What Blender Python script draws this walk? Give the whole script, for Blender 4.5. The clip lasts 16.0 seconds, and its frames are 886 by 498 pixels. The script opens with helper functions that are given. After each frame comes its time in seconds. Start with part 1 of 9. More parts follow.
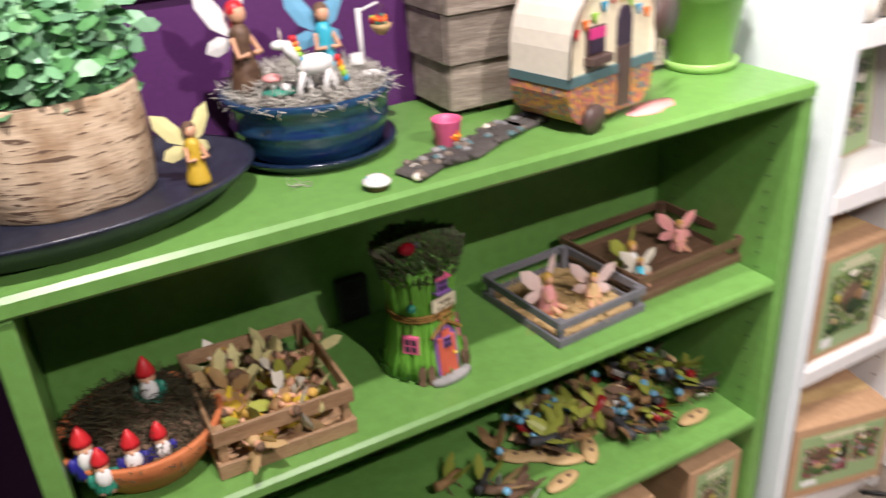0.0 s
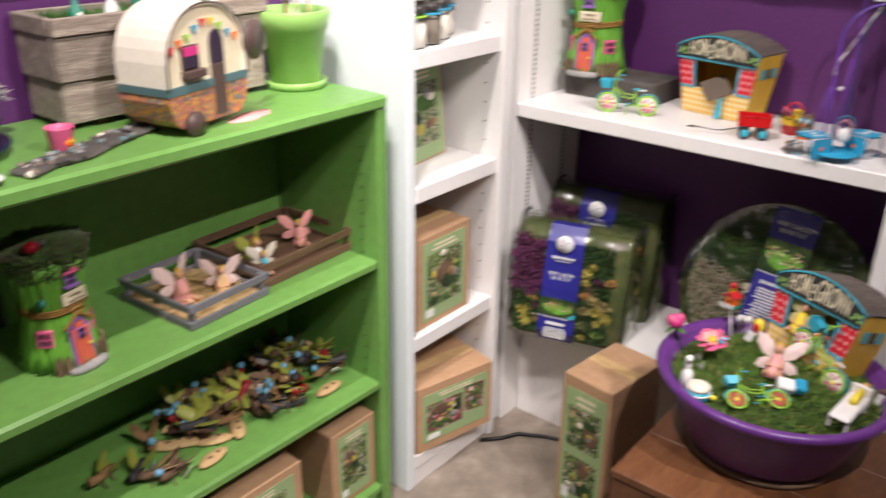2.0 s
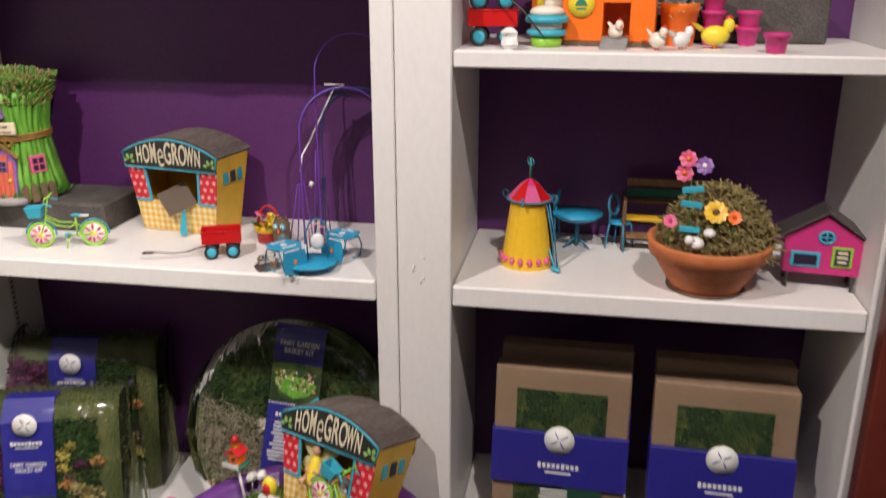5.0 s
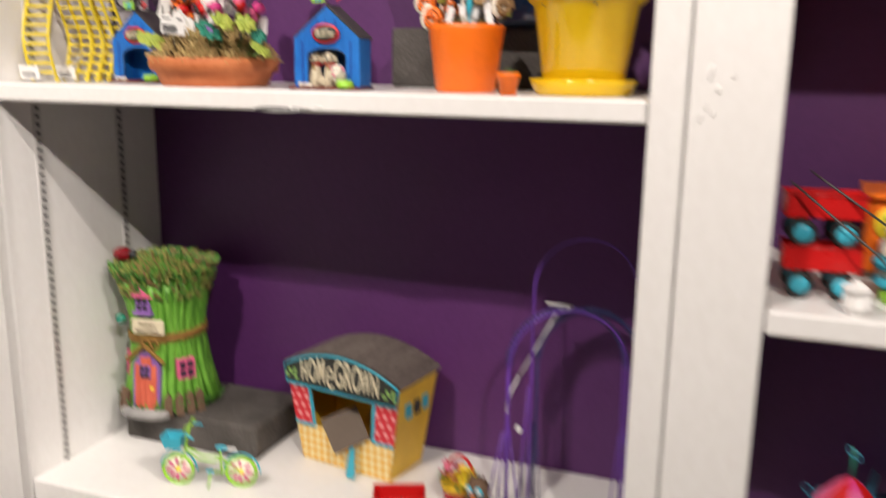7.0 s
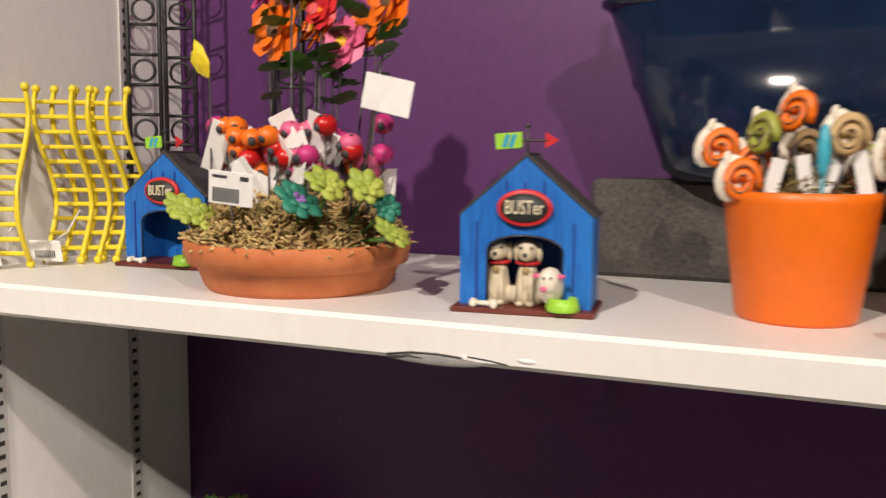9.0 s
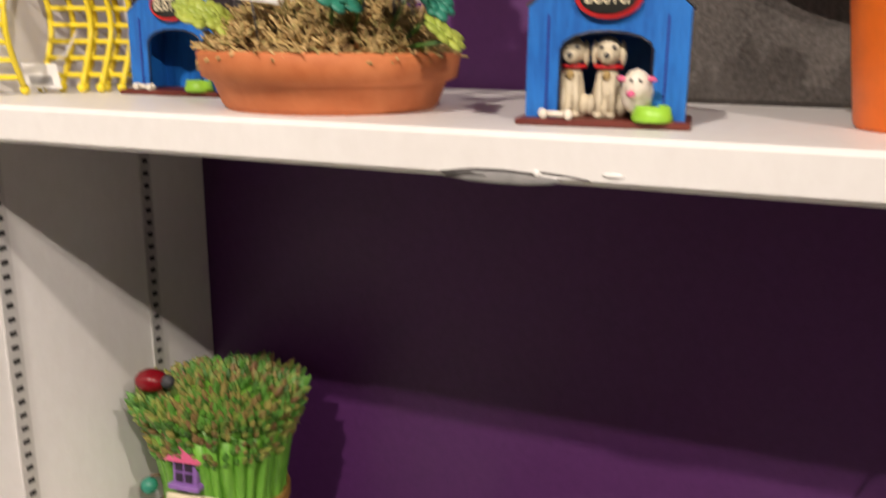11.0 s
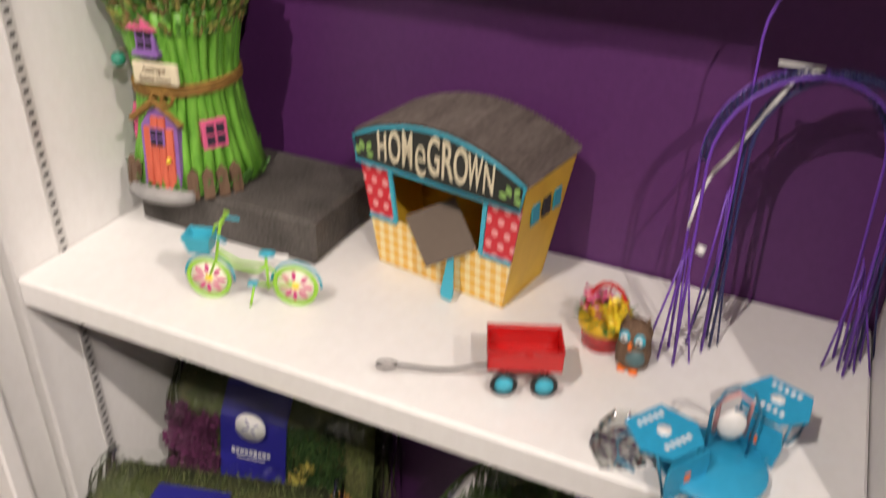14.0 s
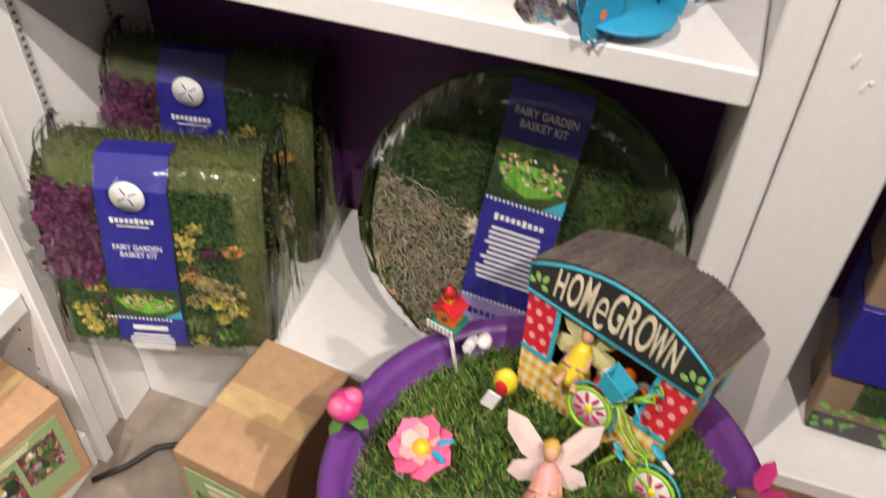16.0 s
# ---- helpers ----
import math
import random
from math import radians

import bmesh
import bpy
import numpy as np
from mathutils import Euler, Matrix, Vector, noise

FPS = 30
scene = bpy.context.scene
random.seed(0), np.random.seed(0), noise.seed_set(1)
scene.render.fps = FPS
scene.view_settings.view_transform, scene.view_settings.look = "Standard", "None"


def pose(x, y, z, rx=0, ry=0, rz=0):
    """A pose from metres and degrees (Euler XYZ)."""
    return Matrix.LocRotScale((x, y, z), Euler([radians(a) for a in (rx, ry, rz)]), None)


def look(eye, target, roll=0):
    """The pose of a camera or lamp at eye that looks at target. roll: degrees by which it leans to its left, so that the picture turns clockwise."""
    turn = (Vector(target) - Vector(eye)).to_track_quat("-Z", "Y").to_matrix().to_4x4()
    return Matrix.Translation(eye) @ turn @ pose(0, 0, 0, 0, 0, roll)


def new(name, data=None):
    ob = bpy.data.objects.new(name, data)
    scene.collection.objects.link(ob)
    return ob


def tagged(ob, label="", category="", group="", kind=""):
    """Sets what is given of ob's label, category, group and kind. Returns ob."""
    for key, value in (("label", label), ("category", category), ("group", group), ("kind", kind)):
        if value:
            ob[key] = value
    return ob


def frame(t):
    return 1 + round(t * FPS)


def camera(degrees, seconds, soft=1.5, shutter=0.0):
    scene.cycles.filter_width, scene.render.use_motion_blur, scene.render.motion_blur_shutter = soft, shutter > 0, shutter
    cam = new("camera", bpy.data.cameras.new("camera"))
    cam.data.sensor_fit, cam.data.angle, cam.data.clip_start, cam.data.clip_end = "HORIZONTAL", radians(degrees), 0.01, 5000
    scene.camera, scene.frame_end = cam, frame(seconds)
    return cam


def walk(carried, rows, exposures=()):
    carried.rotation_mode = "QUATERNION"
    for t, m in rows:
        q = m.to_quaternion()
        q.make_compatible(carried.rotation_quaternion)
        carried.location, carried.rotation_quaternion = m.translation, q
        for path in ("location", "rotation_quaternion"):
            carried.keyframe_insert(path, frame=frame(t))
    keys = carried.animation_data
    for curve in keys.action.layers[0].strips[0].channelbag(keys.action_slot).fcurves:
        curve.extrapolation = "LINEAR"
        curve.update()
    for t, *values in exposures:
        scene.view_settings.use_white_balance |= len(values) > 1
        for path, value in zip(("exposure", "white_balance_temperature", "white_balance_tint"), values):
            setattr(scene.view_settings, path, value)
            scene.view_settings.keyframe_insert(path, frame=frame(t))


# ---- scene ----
cam = camera(55.5, 16.0, 1.3, 0.7)
PATH = [
    (0, (0.085, -0.009, 1.541), (0.924, 1.565, 0.636), -3.4),
    (0.5, (0.017, -0.068, 1.535), (1.094, 1.359, 0.639), -2.7),
    (1, (0.005, -0.164, 1.543), (1.181, 1.188, 0.654), -1.5),
    (1.5, (-0.005, -0.257, 1.536), (1.279, 1.016, 0.683), 0.2),
    (2, (0.007, -0.308, 1.530), (1.436, 0.841, 0.731), 0.9),
    (2.5, (0.052, -0.351, 1.520), (1.608, 0.646, 0.757), 0.9),
    (3, (0.105, -0.386, 1.505), (1.733, 0.489, 0.743), 0.2),
    (3.5, (0.165, -0.400, 1.509), (1.866, 0.299, 0.722), -0.8),
    (4, (0.255, -0.384, 1.521), (2.042, 0.061, 0.741), -0.5),
    (4.2, (0.301, -0.373, 1.512), (2.122, -0.016, 0.765), -0.4),
    (6.3, (0.724, -0.271, 1.606), (2.623, 0.089, 1.089), 0.4),
    (6.5, (0.751, -0.170, 1.621), (2.655, 0.184, 1.122), 1.0),
    (7, (0.915, -0.113, 1.651), (2.745, 0.568, 1.219), 0.8),
    (7.5, (1.030, -0.058, 1.687), (2.831, 0.737, 1.338), 0.5),
    (8, (1.157, 0.044, 1.709), (2.992, 0.789, 1.431), 0.3),
    (8.2, (1.222, 0.098, 1.721), (3.075, 0.820, 1.507), 0.4),
    (10.3, (1.397, 0.329, 1.690), (3.198, 1.142, 1.384), 0.1),
    (10.5, (1.398, 0.329, 1.683), (3.194, 1.131, 1.318), 0.1),
    (11, (1.415, 0.310, 1.663), (3.206, 1.054, 1.173), 0.5),
    (11.5, (1.420, 0.274, 1.655), (3.185, 0.976, 1.028), 1.2),
    (12, (1.396, 0.228, 1.646), (3.121, 0.920, 0.909), 0.9),
    (12.5, (1.399, 0.198, 1.628), (3.089, 0.903, 0.824), 0.2),
    (13, (1.386, 0.159, 1.605), (3.041, 0.880, 0.746), 0.2),
    (13.5, (1.355, 0.134, 1.589), (2.973, 0.870, 0.671), 0.7),
    (14, (1.287, 0.134, 1.547), (2.857, 0.824, 0.517), 1.6),
    (14.5, (1.218, 0.114, 1.477), (2.736, 0.756, 0.344), 1.7),
    (14.6, (1.200, 0.121, 1.472), (2.712, 0.726, 0.311), 0.7),
    (15, (1.180, 0.089, 1.431), (2.649, 0.674, 0.206), 1.1),
    (15.5, (1.153, 0.074, 1.410), (2.574, 0.592, 0.102), 1.2),
    (16, (1.134, 0.066, 1.398), (2.503, 0.501, 0.006), 2.3),
]
EXPOSURES = [(0.0, 0.29, 6350, 19), (1.0, 0.2, 6350, 19), (2.5, 0.27, 6450, 19), (3.5, 0.35, 6500, 19), (4.0, 0.26, 6500, 19), (6.5, -0.04, 6700, 14), (7.5, 0.0, 6700, 14), (8.0, -0.22, 6850, 14), (10.5, -0.2, 7070, 17), (11.2, -0.1, 7020, 16), (11.6, 0.22, 6870, 16), (12.0, 0.42, 6770, 16), (12.5, 0.7, 6670, 16), (13.0, 0.6, 6620, 15), (13.5, 0.16, 6670, 15), (14.0, -0.04, 6770, 16), (15.0, 0.18, 6720, 16), (16.0, 0.36, 6670, 15)]
walk(cam, [(t, look(eye, target, roll)) for t, eye, target, roll in PATH], EXPOSURES)

# ---- light ----
world = bpy.data.worlds.new("world")
scene.world = world
world.use_nodes = True
world.node_tree.nodes["Background"].inputs[0].default_value = (1.0, 0.93, 0.85, 1)
world.node_tree.nodes["Background"].inputs[1].default_value = 0.007


def ceiling_spot(eye, target, watts, angle, size, blend=0.5, colour=(1.0, 0.935, 0.86)):
    """A lamp of the shop's ceiling track."""
    data = bpy.data.lights.new("track_lamp_light", "SPOT")
    data.energy, data.spot_size, data.spot_blend = watts, radians(angle), blend
    data.shadow_soft_size, data.color = size, colour
    lamp = new("track_lamp_light", data)
    lamp.matrix_world = look(eye, target)
    return lamp


SPOTS = [
    ((0.55, 0.62, 2.80), (2.1, 0.45, 1.1), 126, 75, 0.02),
    ((0.45, -0.75, 2.80), (2.0, 0.2, 0.9), 112, 75, 0.02),
    ((0.92, -1.20, 2.80), (0.98, 1.1, 0.8), 175, 52, 0.02),
    ((0.22, 0.22, 2.80), (0.58, 1.15, 1.1), 165, 60, 0.03),
]
for eye, target, watts, angle, size in SPOTS:
    ceiling_spot(eye, target, watts, angle, size)


# Unseen soft area lamps below the ceiling, added as general fill.
def fill_panel(x, y, watts):
    data = bpy.data.lights.new("fill_light", "AREA")
    data.shape, data.size, data.size_y = "RECTANGLE", 1.2, 0.6
    data.energy, data.color = watts, (1.0, 0.95, 0.9)
    lamp = new("fill_light", data)
    lamp.matrix_world = pose(x, y, 2.955)


fill_panel(-0.6, -1.2, 3)
fill_panel(-1.9, 0.6, 6)

# ---- materials ----


def node(tree, kind, **values):
    n = tree.nodes.new(kind)
    for key, value in values.items():
        if key in n.inputs:
            n.inputs[key].default_value = value
    return n


def base(name, rough=0.5, metal=0.0, spec=0.5):
    m = bpy.data.materials.new(name)
    m.use_nodes = True
    p = m.node_tree.nodes["Principled BSDF"]
    p.inputs["Roughness"].default_value = rough
    p.inputs["Metallic"].default_value = metal
    p.inputs["Specular IOR Level"].default_value = spec
    return m, m.node_tree, p


def grain(name, dark, light, rough=0.5, scale=40.0, stretch=(1, 1, 1), bump=0.15, depth=0.002, metal=0.0, spec=0.5, broad=4.0, third=None, vary=0.0):
    """A surface whose colour wanders between two tones at two sizes, with fine relief."""
    m, t, p = base(name, rough, metal, spec)
    coord = t.nodes.new("ShaderNodeTexCoord")
    mapping = node(t, "ShaderNodeMapping")
    mapping.inputs["Scale"].default_value = stretch
    t.links.new(coord.outputs["Object"], mapping.inputs["Vector"])
    fine = node(t, "ShaderNodeTexNoise", Scale=scale, Detail=6.0, Roughness=0.6)
    wide = node(t, "ShaderNodeTexNoise", Scale=broad, Detail=3.0)
    for n in (fine, wide):
        t.links.new(mapping.outputs[0], n.inputs["Vector"])
    add = t.nodes.new("ShaderNodeMath")
    add.operation = "MULTIPLY_ADD"
    add.inputs[1].default_value = 0.55
    t.links.new(fine.outputs["Fac"], add.inputs[0])
    half = t.nodes.new("ShaderNodeMath")
    half.operation = "MULTIPLY"
    half.inputs[1].default_value = 0.45
    t.links.new(wide.outputs["Fac"], half.inputs[0])
    t.links.new(half.outputs[0], add.inputs[2])
    ramp = t.nodes.new("ShaderNodeValToRGB")
    ramp.color_ramp.elements[0].position, ramp.color_ramp.elements[1].position = 0.36, 0.64
    ramp.color_ramp.elements[0].color, ramp.color_ramp.elements[1].color = (*dark, 1), (*light, 1)
    if third:
        e = ramp.color_ramp.elements.new(0.52)
        e.color = (*third, 1)
    t.links.new(add.outputs[0], ramp.inputs[0])
    out = ramp.outputs[0]
    if vary:
        info = t.nodes.new("ShaderNodeObjectInfo")
        hsv = node(t, "ShaderNodeHueSaturation")
        span = t.nodes.new("ShaderNodeMapRange")
        span.inputs["To Min"].default_value, span.inputs["To Max"].default_value = 1 - vary, 1 + vary
        t.links.new(info.outputs["Random"], span.inputs["Value"])
        t.links.new(span.outputs[0], hsv.inputs["Value"])
        t.links.new(out, hsv.inputs["Color"])
        out = hsv.outputs[0]
    t.links.new(out, p.inputs["Base Color"])
    shade = t.nodes.new("ShaderNodeMapRange")
    shade.inputs["To Min"].default_value, shade.inputs["To Max"].default_value = max(rough - 0.1, 0.02), min(rough + 0.12, 1)
    t.links.new(wide.outputs["Fac"], shade.inputs["Value"])
    t.links.new(shade.outputs[0], p.inputs["Roughness"])
    if bump:
        b = node(t, "ShaderNodeBump", Strength=bump, Distance=depth)
        t.links.new(fine.outputs["Fac"], b.inputs["Height"])
        t.links.new(b.outputs[0], p.inputs["Normal"])
    return m


def near(c, k=0.86):
    return tuple(v * k for v in c)


def paint(name, colour, rough=0.45, bump=0.08, scale=90.0, spread=0.86, spec=0.5):
    return grain(name, near(colour, spread), colour, rough, scale, bump=bump, depth=0.0008, broad=9.0, spec=spec)


def islands(name, tones, rough=0.7):
    """Loose bits of several tones, one tone a bit."""
    m, t, p = base(name, rough)
    geo = t.nodes.new("ShaderNodeNewGeometry")
    ramp = t.nodes.new("ShaderNodeValToRGB")
    ramp.color_ramp.interpolation = "LINEAR"
    for n, tone in enumerate(tones):
        pos = n / max(len(tones) - 1, 1)
        e = ramp.color_ramp.elements[n] if n < 2 else ramp.color_ramp.elements.new(pos)
        if n < 2:
            e.position = pos
        e.color = (*tone, 1)
    els = sorted(ramp.color_ramp.elements, key=lambda e: e.position)
    for n, (e, tone) in enumerate(zip(els, tones)):
        e.position = n / max(len(tones) - 1, 1)
        e.color = (*tone, 1)
    t.links.new(geo.outputs["Random Per Island"], ramp.inputs[0])
    t.links.new(ramp.outputs[0], p.inputs["Base Color"])
    return m


def cells(name, tones, scale, rough=0.6, bump=0.3):
    """A printed picture or packed moss: patches of several tones, broken up by grain."""
    m, t, p = base(name, rough)
    coord = t.nodes.new("ShaderNodeTexCoord")
    warp = node(t, "ShaderNodeTexNoise", Scale=scale * 1.5, Detail=4.0)
    t.links.new(coord.outputs["Object"], warp.inputs["Vector"])
    mix = t.nodes.new("ShaderNodeVectorMath")
    mix.operation = "MULTIPLY_ADD"
    mix.inputs[1].default_value = (0.6 / scale,) * 3
    t.links.new(warp.outputs["Color"], mix.inputs[0])
    t.links.new(coord.outputs["Object"], mix.inputs[2])
    vor = node(t, "ShaderNodeTexVoronoi", Scale=scale)
    t.links.new(mix.outputs[0], vor.inputs["Vector"])
    sep = t.nodes.new("ShaderNodeSeparateColor")
    t.links.new(vor.outputs["Color"], sep.inputs[0])
    ramp = t.nodes.new("ShaderNodeValToRGB")
    ramp.color_ramp.interpolation = "CONSTANT"
    while len(ramp.color_ramp.elements) < len(tones):
        ramp.color_ramp.elements.new(0.5)
    for n, tone in enumerate(tones):
        ramp.color_ramp.elements[n].position = n / len(tones)
        ramp.color_ramp.elements[n].color = (*tone, 1)
    t.links.new(sep.outputs[0], ramp.inputs[0])
    fine = node(t, "ShaderNodeTexNoise", Scale=scale * 9, Detail=4.0)
    t.links.new(coord.outputs["Object"], fine.inputs["Vector"])
    hsv = node(t, "ShaderNodeHueSaturation")
    span = t.nodes.new("ShaderNodeMapRange")
    span.inputs["From Min"].default_value, span.inputs["From Max"].default_value = 0.3, 0.7
    span.inputs["To Min"].default_value, span.inputs["To Max"].default_value = 0.35, 1.5
    t.links.new(fine.outputs["Fac"], span.inputs["Value"])
    t.links.new(span.outputs[0], hsv.inputs["Value"])
    t.links.new(ramp.outputs[0], hsv.inputs["Color"])
    t.links.new(hsv.outputs[0], p.inputs["Base Color"])
    if bump:
        b = node(t, "ShaderNodeBump", Strength=bump, Distance=0.003)
        t.links.new(fine.outputs["Fac"], b.inputs["Height"])
        t.links.new(b.outputs[0], p.inputs["Normal"])
    return m


def printed(name, ground, mark, pitch, kind):
    """Cloth-like print on the local x and z of a panel: dots or a check."""
    m, t, p = base(name, 0.5)
    coord = t.nodes.new("ShaderNodeTexCoord")
    sep = t.nodes.new("ShaderNodeSeparateXYZ")
    t.links.new(coord.outputs["Object"], sep.inputs[0])

    def calc(op, a, b):
        n = t.nodes.new("ShaderNodeMath")
        n.operation = op
        for k, v in enumerate((a, b)):
            if isinstance(v, (int, float)):
                n.inputs[k].default_value = v
            else:
                t.links.new(v, n.inputs[k])
        return n.outputs[0]

    x, z = calc("ADD", sep.outputs[0], 10.0), calc("ADD", sep.outputs[2], 10.0)
    if kind == "check":
        a = calc("LESS_THAN", calc("MODULO", x, pitch), pitch / 2)
        b = calc("LESS_THAN", calc("MODULO", z, pitch), pitch / 2)
        fac = calc("MULTIPLY", calc("ADD", a, b), 0.5)
    else:
        row = calc("FLOOR", calc("DIVIDE", z, pitch), 0)
        shift = calc("MULTIPLY", calc("MODULO", row, 2.0), pitch / 2)
        u = calc("SUBTRACT", calc("MODULO", calc("ADD", x, shift), pitch), pitch / 2)
        v = calc("SUBTRACT", calc("MODULO", z, pitch), pitch / 2)
        far = calc("ADD", calc("MULTIPLY", u, u), calc("MULTIPLY", v, v))
        fac = calc("LESS_THAN", far, (pitch * 0.27) ** 2)
    mix = t.nodes.new("ShaderNodeMix")
    mix.data_type = "RGBA"
    mix.inputs[6].default_value, mix.inputs[7].default_value = (*ground, 1), (*mark, 1)
    t.links.new(fac, mix.inputs[0])
    t.links.new(mix.outputs[2], p.inputs["Base Color"])
    return m


def film(name, gloss=0.12, tint=(0.96, 0.98, 0.96), crumple=26.0):
    """Thin clear wrapping: mostly let through, with creased highlights."""
    m = bpy.data.materials.new(name)
    m.use_nodes = True
    t = m.node_tree
    t.nodes.remove(t.nodes["Principled BSDF"])
    out = t.nodes["Material Output"]
    clear = t.nodes.new("ShaderNodeBsdfTransparent")
    clear.inputs[0].default_value = (*tint, 1)
    shine = node(t, "ShaderNodeBsdfGlossy", Roughness=0.085)
    coord = t.nodes.new("ShaderNodeTexCoord")
    stretch = node(t, "ShaderNodeMapping")
    stretch.inputs["Scale"].default_value = (1.6, 1.0, 0.45)
    t.links.new(coord.outputs["Object"], stretch.inputs["Vector"])
    noise_ = node(t, "ShaderNodeTexNoise", Scale=crumple, Detail=2.0, Distortion=0.8)
    t.links.new(stretch.outputs[0], noise_.inputs["Vector"])
    b = node(t, "ShaderNodeBump", Strength=0.5, Distance=0.008)
    t.links.new(noise_.outputs["Fac"], b.inputs["Height"])
    t.links.new(b.outputs[0], shine.inputs["Normal"])
    mix = t.nodes.new("ShaderNodeMixShader")
    rim = node(t, "ShaderNodeFresnel", IOR=1.45)
    t.links.new(b.outputs[0], rim.inputs["Normal"])
    more = t.nodes.new("ShaderNodeMath")
    more.operation, more.use_clamp = "MULTIPLY", True
    more.inputs[1].default_value = gloss * 11
    t.links.new(rim.outputs[0], more.inputs[0])
    t.links.new(more.outputs[0], mix.inputs[0])
    t.links.new(clear.outputs[0], mix.inputs[1])
    t.links.new(shine.outputs[0], mix.inputs[2])
    t.links.new(mix.outputs[0], out.inputs[0])
    return m


